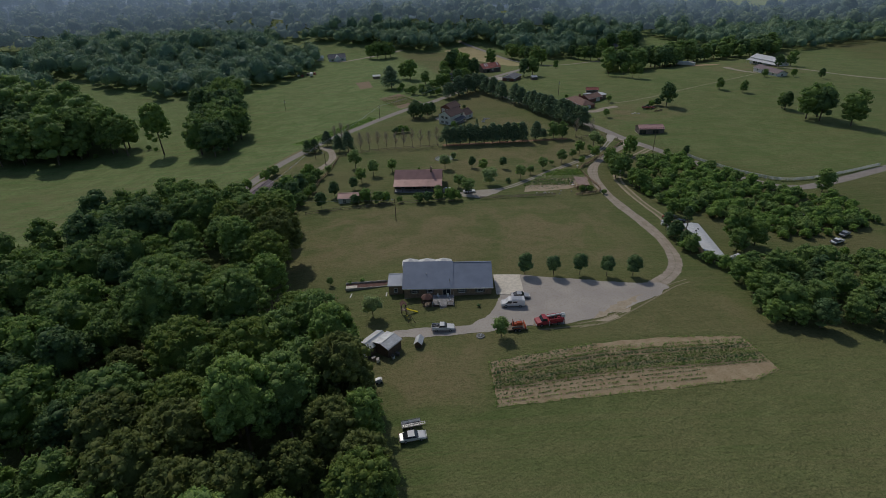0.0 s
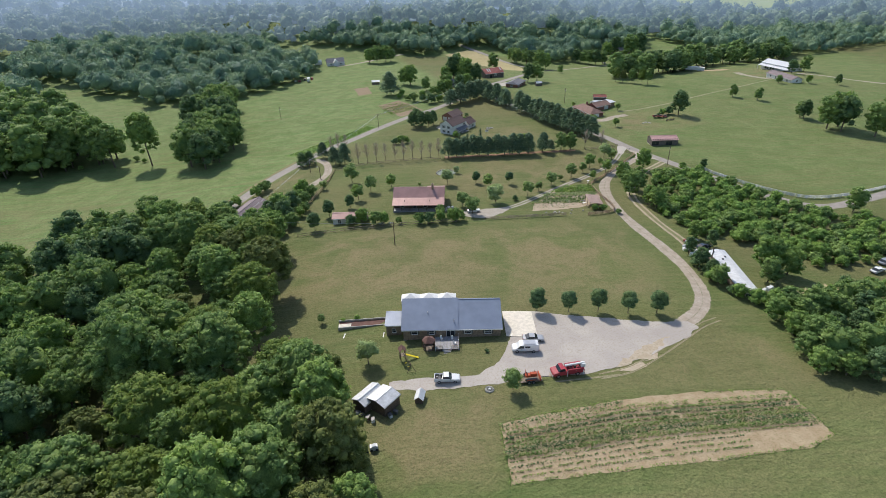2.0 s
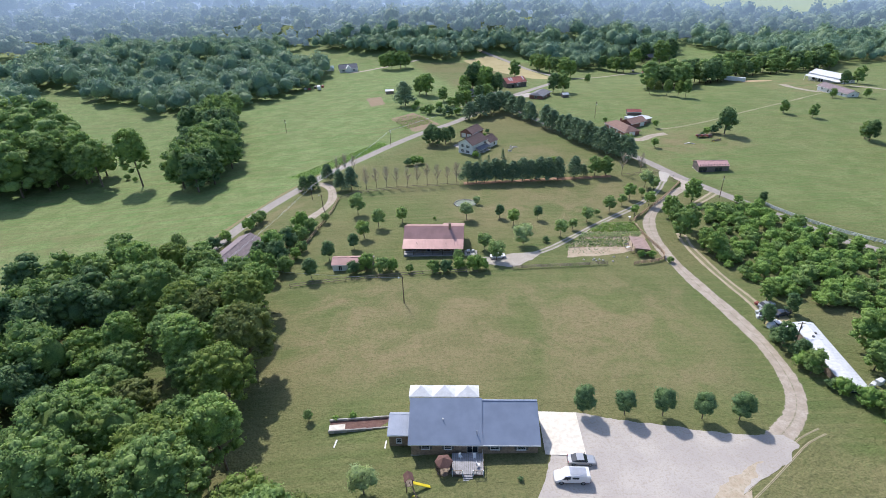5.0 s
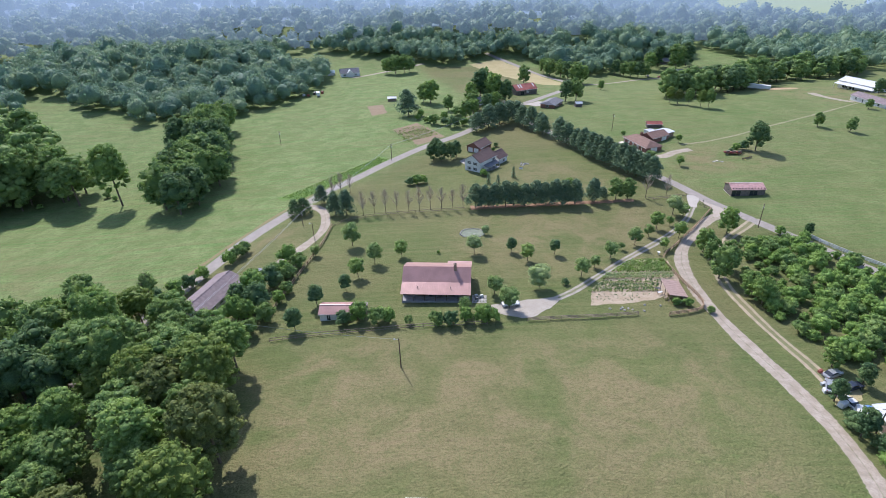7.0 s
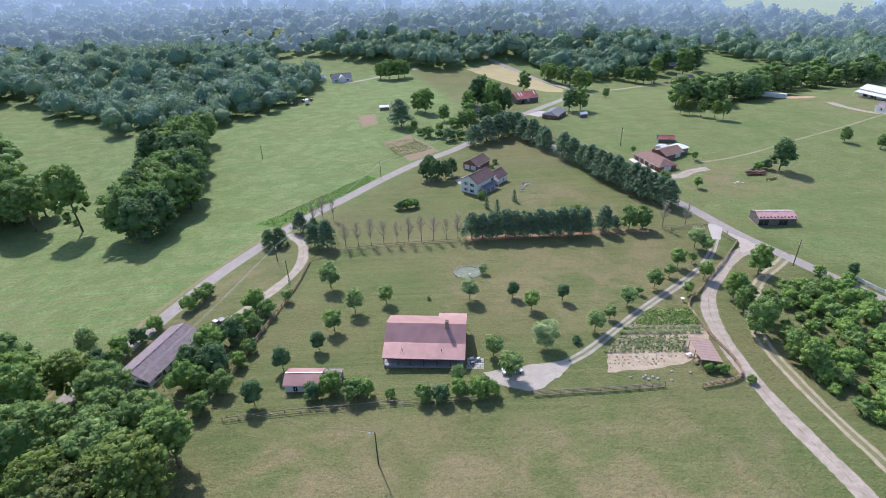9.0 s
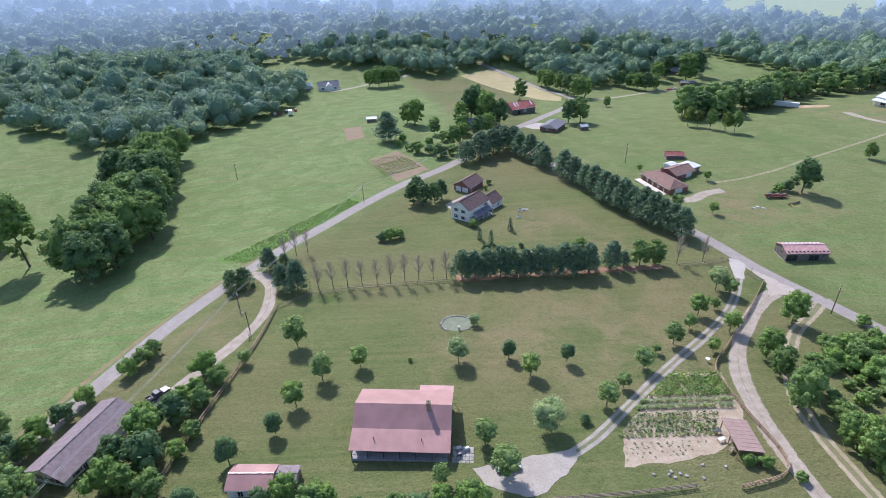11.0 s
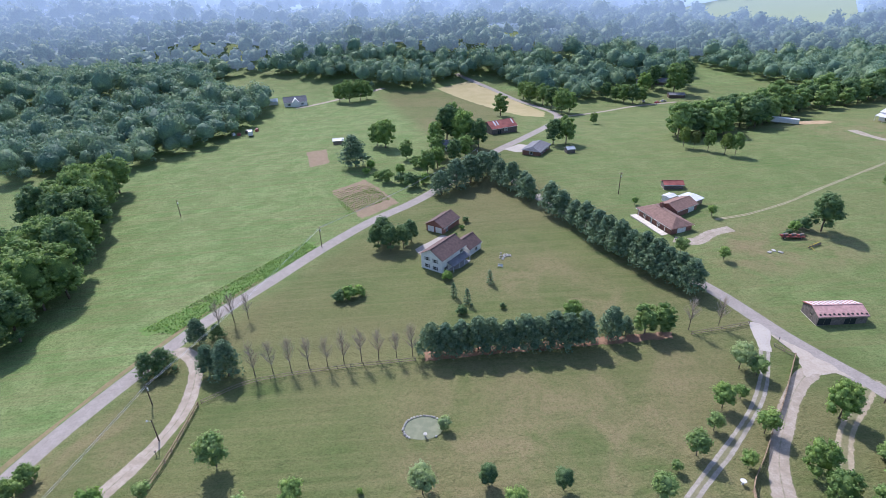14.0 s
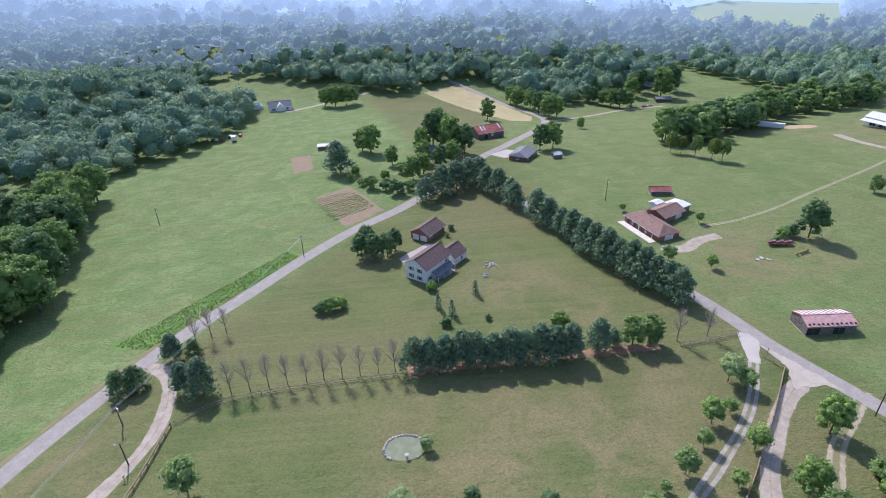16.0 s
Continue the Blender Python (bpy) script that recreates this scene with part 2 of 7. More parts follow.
BRICK = worn("tan_brick", (0.30, 0.225, 0.16), 0.75, 1.2, 0.9, scale=2.0, fine=9)
RED_BRICK = worn("red_brick", (0.26, 0.13, 0.10), 0.75, 1.2, 0.9, scale=2.0, fine=9)
RAIL_WOOD = worn("split_rail_wood", (0.36, 0.255, 0.165), 0.65, 1.25, 0.9, scale=3, fine=20, bump=0.3)
WOOD = worn("weathered_wood", (0.27, 0.215, 0.165), 0.65, 1.25, 0.9, scale=3, fine=20, bump=0.3)
WOOD_DARK = worn("dark_wood", (0.14, 0.10, 0.075), 0.65, 1.2, 0.85, scale=3, fine=20, bump=0.3)
BARN_WOOD = worn("barn_boards", (0.17, 0.145, 0.13), 0.6, 1.3, 0.9, scale=1.5, fine=12, bump=0.4)
DECK_GREY = worn("grey_deck", (0.36, 0.35, 0.35), 0.8, 1.1, 0.8)
STONE = worn("field_stone", (0.46, 0.44, 0.40), 0.65, 1.2, 0.9, bump=0.4)
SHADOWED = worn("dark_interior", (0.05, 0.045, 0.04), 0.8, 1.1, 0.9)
RUBBER = worn("rubber", (0.03, 0.03, 0.03), 0.8, 1.2, 0.8)
CHROME = worn("bright_metal", (0.6, 0.6, 0.6), 0.9, 1.05, 0.3, 0.9)
STEEL = worn("dark_steel", (0.14, 0.14, 0.14), 0.7, 1.2, 0.5, 0.5)
PAINT_WHITE = worn("white_car_paint", (0.80, 0.80, 0.80), 0.95, 1.02, 0.25, spec=0.6, bump=0)
PAINT_SILVER = worn("silver_car_paint", (0.48, 0.49, 0.50), 0.95, 1.03, 0.28, 0.4, 0.6, bump=0)
PAINT_RED = worn("red_truck_paint", (0.42, 0.045, 0.06), 0.85, 1.1, 0.3, spec=0.6, bump=0)
PAINT_ORANGE = worn("orange_red_paint", (0.55, 0.10, 0.04), 0.7, 1.15, 0.5)
PAINT_DARK = worn("dark_car_paint", (0.035, 0.045, 0.07), 0.9, 1.1, 0.25, spec=0.6, bump=0)
PAINT_BLUE = worn("pale_blue_paint", (0.30, 0.42, 0.50), 0.9, 1.05, 0.4)
YELLOW = worn("yellow_plastic", (0.75, 0.60, 0.03), 0.9, 1.05, 0.4)
GREEN_PLASTIC = worn("green_plastic", (0.05, 0.22, 0.08), 0.9, 1.05, 0.4)
RED_SHINGLE = worn("red_brown_shingles", (0.155, 0.085, 0.07), 0.8, 1.2, 0.85, fine=8)
GLASS = Mat("window_glass", 0.06, 0, 0.8).colour((0.03, 0.035, 0.04)).m
k = Mat("pond_water", 0.08, 0, 0.5)
k.colour(k.mix(k.ramp(k.noise(0.6, 3), 0.35, 0.7), (0.17, 0.19, 0.11), (0.22, 0.235, 0.14))).bump(k.noise(3, 3), 0.06, 0.03)
WATER = k.m


# ---- mesh helpers ----
def mesh_object(name, bm, material, smooth=False):
    me = bpy.data.meshes.new(name)
    bmesh.ops.recalc_face_normals(bm, faces=bm.faces)
    bm.to_mesh(me)
    bm.free()
    if material:
        me.materials.append(material)
    if smooth:
        me.shade_smooth()
    return new(name, me)


def part(name, bm, material, parent, label="", smooth=False):
    ob = mesh_object(name, bm, material, smooth)
    ob.parent = parent
    return tagged(ob, label)


def thing(name, x, y, turn=0.0, label="", category="", group="", kind="", z=None):
    ob = new(name)
    ob.matrix_world = pose(x, y, gz(x, y) if z is None else z, 0, 0, turn)
    return tagged(ob, label, category, group, kind)


def box(bm, c, s, bevel=0.0, m=None):
    r = bmesh.ops.create_cube(bm, size=1, matrix=(m or Matrix()) @ Matrix.Translation(c) @ Matrix.Diagonal((*s, 1)))
    if bevel:
        edges = list({e for v in r["verts"] for e in v.link_edges})
        bmesh.ops.bevel(bm, geom=edges, offset=bevel, segments=1, affect="EDGES")
    return bm


def a_box(c, s, bevel=0.0, m=None):
    return box(bmesh.new(), c, s, bevel, m)


def rod(bm, p, q, r0, r1=None, n=7):
    """A tapered round bar from p to q."""
    p, q = Vector(p), Vector(q)
    d = q - p
    m = Matrix.Translation((p + q) / 2) @ d.to_track_quat("Z", "Y").to_matrix().to_4x4()
    bmesh.ops.create_cone(bm, cap_ends=True, segments=n, radius1=r0, radius2=r0 if r1 is None else r1, depth=max(d.length, 1e-3), matrix=m)
    return bm


def prism(bm, outline, a, b, axis="y"):
    """A flat outline (u, v) drawn out along an axis from a to b; v is up."""
    def at(u, v, w):
        return (u, w, v) if axis == "y" else (w, u, v)
    lo = [bm.verts.new(at(u, v, a)) for u, v in outline]
    hi = [bm.verts.new(at(u, v, b)) for u, v in outline]
    bm.faces.new(lo)
    bm.faces.new(hi[::-1])
    for i in range(len(lo)):
        j = (i + 1) % len(lo)
        bm.faces.new((lo[i], lo[j], hi[j], hi[i]))
    return bm


def from_arrays(name, verts, faces, material):
    """A mesh from numpy arrays of places and of faces with one corner count."""
    me = bpy.data.meshes.new(name)
    faces = np.asarray(faces, np.int32)
    me.vertices.add(len(verts))
    me.vertices.foreach_set("co", np.asarray(verts, np.float32).ravel())
    me.loops.add(faces.size)
    me.loops.foreach_set("vertex_index", faces.ravel())
    me.polygons.add(len(faces))
    me.polygons.foreach_set("loop_start", np.arange(0, faces.size, faces.shape[1], dtype=np.int32))
    me.update(calc_edges=True)
    me.materials.append(material)
    return me


# ---- the lie of the land ----
LATTICE = [
    -0.01, -0.22, -0.03, 1.77, 2.61, 0.42, -0.03, -0.00,
    -0.08, -1.84, -5.14, 3.55, -0.78, -1.02, -0.07, -0.00,
    -0.65, -4.47, 0.42, 1.70, -2.14, 1.57, -0.07, 0.00,
    -1.00, -7.00, -0.70, -1.57, 0.61, 0.97, 0.72, 0.27,
    -0.28, -2.60, -0.65, -0.17, 1.26, 4.11, 4.09, 1.34,
    -0.13, -1.52, -0.79, 2.59, 1.89, -0.26, 1.59, 0.82,
    -0.04, -0.42, -0.40, 0.14, -2.48, -5.23, -1.49, -0.01,
]
KNOLLS = ((-205, 545, 65, 15), (-40, 675, 75, 15), (90, 690, 75, 13), (-330, 560, 80, 12), (200, 640, 50, 10), (-420, 900, 190, 26), (-60, 800, 170, 16), (260, 860, 200, 14), (-900, 1350, 420, 45), (-250, 1500, 350, 30), (350, 1650, 400, 22), (1000, 1500, 420, 24), (700, 720, 160, 12), (-650, 620, 150, 12), (-230, 760, 90, 18), (120, 780, 80, 14), (-520, 1080, 120, 24), (-150, 1030, 110, 22), (150, 1060, 120, 20), (-330, 1250, 140, 26), (0, 1290, 130, 22), (560, 1330, 150, 24), (-700, 930, 120, 20), (-560, 1500, 200, 30))


def gz_many(x, y):
    x, y = np.asarray(x, float), np.asarray(y, float)
    z = 6 - 0.055 * np.clip(y, -100, 700)
    for j in range(7):
        for i in range(8):
            z = z + LATTICE[j * 8 + i] * np.exp(-((x + 270 - 90 * i) ** 2 + (y + 30 - 90 * j) ** 2) / 8100)
    for hx, hy, r, h in KNOLLS:
        z = z + h * np.exp(-((x - hx) ** 2 + (y - hy) ** 2) / r ** 2)
    return z


def gz(x, y):
    return float(gz_many(x, y))


def inside(poly, x, y):
    """Which places lie inside the outline."""
    x, y = np.asarray(x, float), np.asarray(y, float)
    r = np.zeros(x.shape, bool)
    for (x0, y0), (x1, y1) in zip(poly, (*poly[1:], poly[0])):
        if y0 != y1:
            r ^= ((y0 > y) != (y1 > y)) & (x < (x1 - x0) * (y - y0) / (y1 - y0) + x0)
    return r


def axis_lines(lo, hi, step, out_lo, out_hi):
    """Grid lines: even within lo..hi, ever wider outside."""
    a, s = [lo], step
    while a[0] > out_lo:
        s *= 1.22
        a.insert(0, a[0] - s)
    b, s = [hi], step
    while b[-1] < out_hi:
        s *= 1.22
        b.append(b[-1] + s)
    return np.array(a[:-1] + list(np.arange(lo, hi, step)) + b)


gx, gy = axis_lines(-240, 320, 4, -3200, 3200), axis_lines(-80, 640, 4, -1500, 3800)
XX, YY = np.meshgrid(gx, gy)
ZZ = gz_many(XX, YY)
idx = np.arange(XX.size).reshape(XX.shape)
quads = np.stack([idx[:-1, :-1], idx[:-1, 1:], idx[1:, 1:], idx[1:, :-1]], -1).reshape(-1, 4)
ground_mesh = from_arrays("ground", np.stack([XX, YY, ZZ], -1).reshape(-1, 3), quads, GRASS)
ground_mesh.shade_smooth()
ground = tagged(new("ground", ground_mesh), "rolling green pasture and mown lawns with dry patches", "ground", kind="structure")


def soft(poly, reach):
    """1 inside the outline, easing to 0 over the reach."""
    acc = np.zeros(XX.shape)
    ring = [(0, 0)] + [(math.cos(a) * reach * f, math.sin(a) * reach * f) for f in (0.5, 1.0) for a in np.arange(0, 6.28, 0.785)]
    for dx, dy in ring:
        acc += inside(poly, XX + dx, YY + dy)
    return acc / len(ring)


# cover of the ground: meadow across the roads is lusher; mown field and yards are drier
LUSH_FIELDS = (
    ((-300, 60), (-100, 120), (-72, 165), (-57, 207), (-10, 285), (20, 325), (20, 400), (-20, 560), (-420, 560), (-420, 60)),
    ((120, 175), (150, 130), (330, 130), (420, 500), (420, 720), (120, 700), (60, 420), (70, 300), (102, 210)),
    ((-420, 560), (700, 560), (1500, 1400), (-1500, 1400)),
    ((-14, -70), (140, -70), (140, 22), (72, 22), (69, 9), (40, 6), (10, 3), (-8, 8)),
)
DRY_FIELDS = (
    (((-40, 70), (60, 62), (66, 112), (-42, 112)), 8, 0.85),
    (((12, 26), (80, 26), (78, 60), (60, 40)), 5, 0.5),
    (((-16, 6), (12, 8), (14, 30), (-12, 30)), 5, 0.75),
    (((-74, 152), (-47, 172), (-55, 196), (-68, 180)), 4, 0.7),
    (((25, 235), (60, 205), (75, 215), (50, 260)), 7, 0.7),
    (((105, 225), (150, 232), (150, 262), (108, 258)), 7, 0.85),
    (((0, 150), (60, 140), (78, 178), (80, 196), (10, 193)), 10, 0.75),
    (((225, 330), (290, 330), (290, 395), (215, 395)), 10, 0.6),
    (((-180, 80), (-95, 160), (-130, 190), (-240, 170)), 15, 0.3),
)
lush = np.clip(sum(w * soft(p, 6) for p, w in zip(LUSH_FIELDS, (1.0, 0.6, 0.8, 0.3))), 0, 1)
dry = np.clip(sum(w * soft(p, r) for p, r, w in DRY_FIELDS) + 0.15, 0, 1)
for key, arr in (("lush", lush), ("dry", dry)):
    at = ground_mesh.attributes.new(key, "FLOAT", "POINT")
    at.data.foreach_set("value", arr.ravel().astype(np.float32))


def cover_of(x, y):
    i = np.clip(np.searchsorted(gx, x), 0, len(gx) - 1)
    j = np.clip(np.searchsorted(gy, y), 0, len(gy) - 1)
    return lush[j, i], dry[j, i]


def spline(pts, step=2.0):
    """A smooth line through the points."""
    p = [np.array(q, float) for q in pts]
    p = [2 * p[0] - p[1]] + p + [2 * p[-1] - p[-2]]
    out = []
    for a, b, c, d in zip(p, p[1:], p[2:], p[3:]):
        for u in np.linspace(0, 1, max(2, int(np.linalg.norm(c - b) / step)), endpoint=False):
            out.append(0.5 * (2 * b + (c - a) * u + (2 * a - 5 * b + 4 * c - d) * u * u + (3 * b - a - 3 * c + d) * u ** 3))
    return np.array(out + [p[-2]])


def add_cover(me, xs, ys):
    lu, dr = cover_of(xs, ys)
    for key, arr in (("lush", lu), ("dry", dr)):
        at = me.attributes.new(key, "FLOAT", "POINT")
        at.data.foreach_set("value", np.asarray(arr, np.float32))


def ribbon(name, pts, width, material, label, category="road", lift=0.05, wobble=0.0):
    """A road laid on the ground along a line, slightly crowned."""
    c = spline(pts)
    d = np.gradient(c, axis=0)
    d /= np.linalg.norm(d, axis=1)[:, None]
    side = np.stack([d[:, 1], -d[:, 0]], 1)
    run = np.r_[0, np.cumsum(np.linalg.norm(np.diff(c, axis=0), axis=1))]
    us = np.linspace(0, 1, 7)
    wid = width * (1 + wobble * np.sin(run * 0.21) * np.sin(run * 0.083 + 1))
    P = c[:, None, :] + side[:, None, :] * ((us - 0.5)[None, :, None] * wid[:, None, None])
    Z = gz_many(P[..., 0], P[..., 1]) + lift + 0.02 * (1 - (2 * us - 1) ** 2)[None, :] - 0.02 * (np.abs(us - 0.5) > 0.49)[None, :]
    n, m = len(c), len(us)
    ii = np.arange(n * m).reshape(n, m)
    q = np.stack([ii[:-1, :-1], ii[:-1, 1:], ii[1:, 1:], ii[1:, :-1]], -1).reshape(-1, 4)
    me = from_arrays(name, np.concatenate([P, Z[..., None]], -1).reshape(-1, 3), q, material)
    uv = np.stack(np.broadcast_arrays(us[None, :], run[:, None]), -1).reshape(-1, 2)
    me.uv_layers.new(name="UVMap").data.foreach_set("uv", uv[q.ravel()].astype(np.float32).ravel())
    add_cover(me, P[..., 0].ravel(), P[..., 1].ravel())
    me.shade_smooth()
    return tagged(new(name, me), label, category, kind="structure")


def patch(name, outline, material, label, category, lift=0.04, rough_edge=0.4, kind="structure", cell=4.0):
    """A flat area of other ground laid on the land, with an uneven rim."""
    ring = []
    for (x0, y0), (x1, y1) in zip(outline, (*outline[1:], outline[0])):
        n = max(1, int(math.hypot(x1 - x0, y1 - y0) / 0.8))
        for i in range(n):
            x, y = x0 + (x1 - x0) * i / n, y0 + (y1 - y0) * i / n
            o = (noise.noise_vector((x * 0.4, y * 0.4, 3.7)) * 1.3 + noise.noise_vector((x * 1.3, y * 1.3, 8.1)) * 0.7) * rough_edge
            ring.append((x + o.x, y + o.y))
    bm = bmesh.new()
    bm.faces.new([bm.verts.new((x, y, 0)) for x, y in ring])
    bmesh.ops.triangulate(bm, faces=bm.faces[:])
    xs, ys = [p[0] for p in ring], [p[1] for p in ring]
    for k_, (lo, hi) in enumerate(((min(xs), max(xs)), (min(ys), max(ys)))):
        v = (math.floor(lo / cell) + 1) * cell
        while v < hi:
            co, no = ((v, 0, 0), (1, 0, 0)) if k_ == 0 else ((0, v, 0), (0, 1, 0))
            bmesh.ops.bisect_plane(bm, geom=bm.verts[:] + bm.edges[:] + bm.faces[:], plane_co=co, plane_no=no)
            v += cell
    for v in bm.verts:
        v.co.z = gz(v.co.x, v.co.y) + lift
    for f in bm.faces:
        if f.normal.z < 0:
            f.normal_flip()
    me = bpy.data.meshes.new(name)
    bm.to_mesh(me)
    bm.free()
    me.materials.append(material)
    return tagged(new(name, me), label, category, kind=kind)


# ---- roads, drives and bare ground ----
ribbon("road", ((-92, 90), (-86, 115), (-80, 140), (-74.5, 160), (-69, 180), (-60.5, 202), (-51, 224), (-37, 247), (-25.5, 266), (-9.4, 288), (8, 305), (20, 319), (36, 341), (52, 366), (70, 388), (89, 416), (104, 445), (110, 475), (104, 502), (92, 530), (75, 570), (50, 610)), 6.0, ROAD, "pale worn asphalt road with grassy verges", lift=0.03)
ribbon("dry_verge", ((-93.6, 108), (-88.0, 130), (-81.6, 152), (-75.4, 172), (-68.6, 192), (-60.6, 212), (-52.6, 229), (-41, 248)), 1.7, DRYVERGE, "strip of dry brown grass along the road", "verge", 0.015, 0.3)
ribbon("side_road", ((230, 150), (190, 135), (160, 124), (142, 121), (129.8, 134), (120.3, 156), (110.8, 178), (102.8, 197), (96.2, 219), (88, 238), (76, 265), (66, 288), (57, 312), (50, 340), (44, 352)), 5.0, ROAD, "pale asphalt lane beside a white rail fence", lift=0.045)
ribbon("gravel_drive", ((106.2, 187.8), (102.4, 186), (96.5, 182.4), (90, 176.2), (84, 169), (79, 162.4), (75.2, 155.6), (72.4, 147.5), (70.3, 133), (70.3, 120), (71.2, 107), (73, 92), (73.4, 77), (71.2, 64), (67, 56), (61.4, 50.6), (57, 47.6), (53, 45.6)), 4.4, GRAVEL, "pale gravel drive that bends round the mown field", "driveway", 0.02, 0.12)
ribbon("farm_track", ((112, 181), (104, 174), (94, 165), (84, 150), (80, 137), (79.6, 122), (80.2, 110), (81.4, 98), (81, 88)), 3.4, DIRTTRACK, "rutted two-wheel dirt track beside brush", "track", 0.03, 0.1)
ribbon("farmhouse_drive", ((99, 203), (95.8, 196), (92.6, 190.5), (89, 184.4), (82, 175.5), (71, 165), (59, 154.7), (46, 142.5), (35, 132), (26, 126.5), (18, 125)), 2.6, TWOTRACK, "gravel two-track drive with a grass middle", "driveway", 0.025, 0.1)
patch("drive_apron", ((96.8, 205.2), (101.4, 203.4), (98.6, 198), (95.4, 192.6), (93.2, 193.6), (95.0, 199.4)), LOT, "pale gravel mouth of the two-track drive", "driveway", 0.06, 0.25)
ribbon("loop_drive", ((-57.5, 210), (-52, 209), (-46.8, 203), (-43.6, 192), (-43.2, 182), (-45.6, 173), (-49.3, 164.5), (-52.7, 157.5), (-55.9, 151.4), (-60, 145), (-61, 140)), 4.0, GRAVEL, "pale gravel loop drive off the road", "driveway", 0.02, 0.15)
ribbon("ranch_drive", ((98, 254), (104, 251), (112, 256), (120, 258)), 5.0, GRAVEL, "gravel drive beside the ranch house", "driveway", 0.025, 0.1)
ribbon("field_path", ((118, 266), (131.4, 268.1), (150.3, 275.1), (166.7, 283.6), (211, 306.5), (250, 330)), 1.3, DIRTTRACK, "faint worn path across the pasture", "track", 0.025, 0.2)
ribbon("white_house_drive", ((-15, 570), (-40, 548), (-70, 522), (-80, 516)), 4.5, GRAVEL, "pale drive to a white farmhouse", "driveway", 0.08)
ribbon("barn_lane", ((281, 353), (292, 340), (303, 319), (330, 300), (400, 280)), 4.0, GRAVEL, "pale gravel lane past the white barn", "driveway", 0.03, 0.2)
ribbon("far_drive", ((106, 455), (120, 465), (143.6, 480.9), (171.6, 499.8), (190.8, 505.3), (212, 508)), 3.6, GRAVEL, "pale lane to a distant farmstead", "driveway", 0.08)
ribbon("yard_drive", ((242, 366), (240, 352), (242, 338), (246, 330)), 5.0, GRAVEL, "pale gravel loop in the farm yard", "driveway", 0.08, 0.2)
patch("parking_area", ((24.5, 57), (34, 54.2), (46, 51.5), (56, 50), (61, 50.2), (62.5, 47.5), (58, 43.4), (50, 39), (45, 36.3), (38, 33.6), (31, 31.8), (24, 31.6), (19, 31.8), (12, 30.4), (4, 30), (-2, 30.3), (-8.6, 31.6), (-9, 33.6), (-4, 34.2), (4, 33.6), (9.5, 33.9), (13.2, 36.4), (16, 41), (18, 46)), LOT, "grey gravel parking area in front of the house", "parking lot", 0.05, 0.35)
CLAY_PALE = soil("pale_clay", (0.40, 0.325, 0.235), (0.46, 0.39, 0.30), (0.24, 0.225, 0.14), 0.8)
patch("bare_clay", ((38, 33.4), (41, 34.2), (45, 36.2), (50, 39.8), (54.4, 43.4), (51, 42.6), (47, 40.2), (44.6, 39.2), (42, 36.6), (39, 35.2)), CLAY_PALE, "bare orange clay at the edge of the gravel", "soil", 0.06, 0.9)
patch("clay_patch", ((38.6, 32.4), (41.6, 32.0), (44.6, 33.4), (44, 34.6), (41, 34.0)), CLAY_PALE, "bare orange clay worn into the grass", "soil", 0.03, 0.7)
patch("clay_patch", ((44.6, 34.8), (47.4, 36.2), (49, 38.2), (47, 37.6)), CLAY_PALE, "bare orange clay worn into the grass", "soil", 0.03, 0.6)
patch("clay_patch", ((23.6, 31.6), (26.4, 31.4), (28.6, 32.4), (26.8, 34.2), (24.4, 33.4)), CLAY_PALE, "bare orange clay beside the gravel", "soil", 0.06, 0.7)
for o, w_ in ((0.25, 0.4), (1.75, 0.42)):
    ribbon("wheel_rut", ((33.9, 31.9 - o), (39.9 + 0.3 * o, 33.4 - o), (45.2 + 0.55 * o, 36.3 - 0.8 * o), (51.5 + 0.6 * o, 40.6 - 0.75 * o), (57.7 + 0.65 * o, 45.2 - 0.7 * o), (63.6 + 0.45 * o, 49.5 - 0.85 * o), (68.5 + 0.3 * o, 51.8 - 0.9 * o)), w_, DIRTTRACK, "orange wheel rut worn along the gravel's edge", "track", 0.02, 0.15)
ribbon("wheel_rut", ((24.5, 30.0), (31.5, 30.5), (38.1, 31.2)), 0.4, DIRTTRACK, "orange wheel rut worn along the gravel's edge", "track", 0.02, 0.15)
patch("concrete_pad", ((17.8, 57.4), (24.9, 56.7), (24.2, 45.8), (17.2, 46.6)), CONCRETE, "pale concrete slab beside the house", "slab", 0.12, 0.0)
patch("crop_field", ((12, 19.5), (24, 21.6), (36, 23.8), (52, 25), (68.6, 24.6), (69.6, 18), (70.0, 12.6), (64, 9.8), (50, 8.4), (30, 6.9), (11.8, 5.8)), TILLED, "tilled vegetable field with rows of seedlings", "field", 0.022, 0.3)
patch("bare_red_strip", ((46, 11.4), (66, 12.6), (68, 15.2), (48, 14.4)), TILLED, "bare pale strip of tilled soil", "soil", 0.035, 0.35)
GARDEN = soil("garden_soil", (0.37, 0.29, 0.205), (0.45, 0.37, 0.28), (0.23, 0.19, 0.11), 0.5)
patch("kitchen_garden", ((38.6, 125.0), (47, 126), (58, 128.5), (66, 134), (68.6, 142), (69.3, 151.8), (57.2, 152.2), (49, 142.8), (41.5, 134.5)), GARDEN, "kitchen garden soil with vegetable rows", "garden", 0.022, 0.4)
patch("maize_strip", ((-70, 222), (-57, 217), (-44, 240), (-33, 259), (-26, 271), (-31, 276), (-44, 254), (-56, 236)), CORN, "dense green strip of young corn beside the road", "crop", 0.022, 1.8)
patch("tilled_plot", ((-28.5, 326), (-14, 338.6), (2.7, 307), (-5, 299), (-12, 293)), REDSOIL, "tilled reddish plot with faint rows", "soil", 0.022, 0.6)
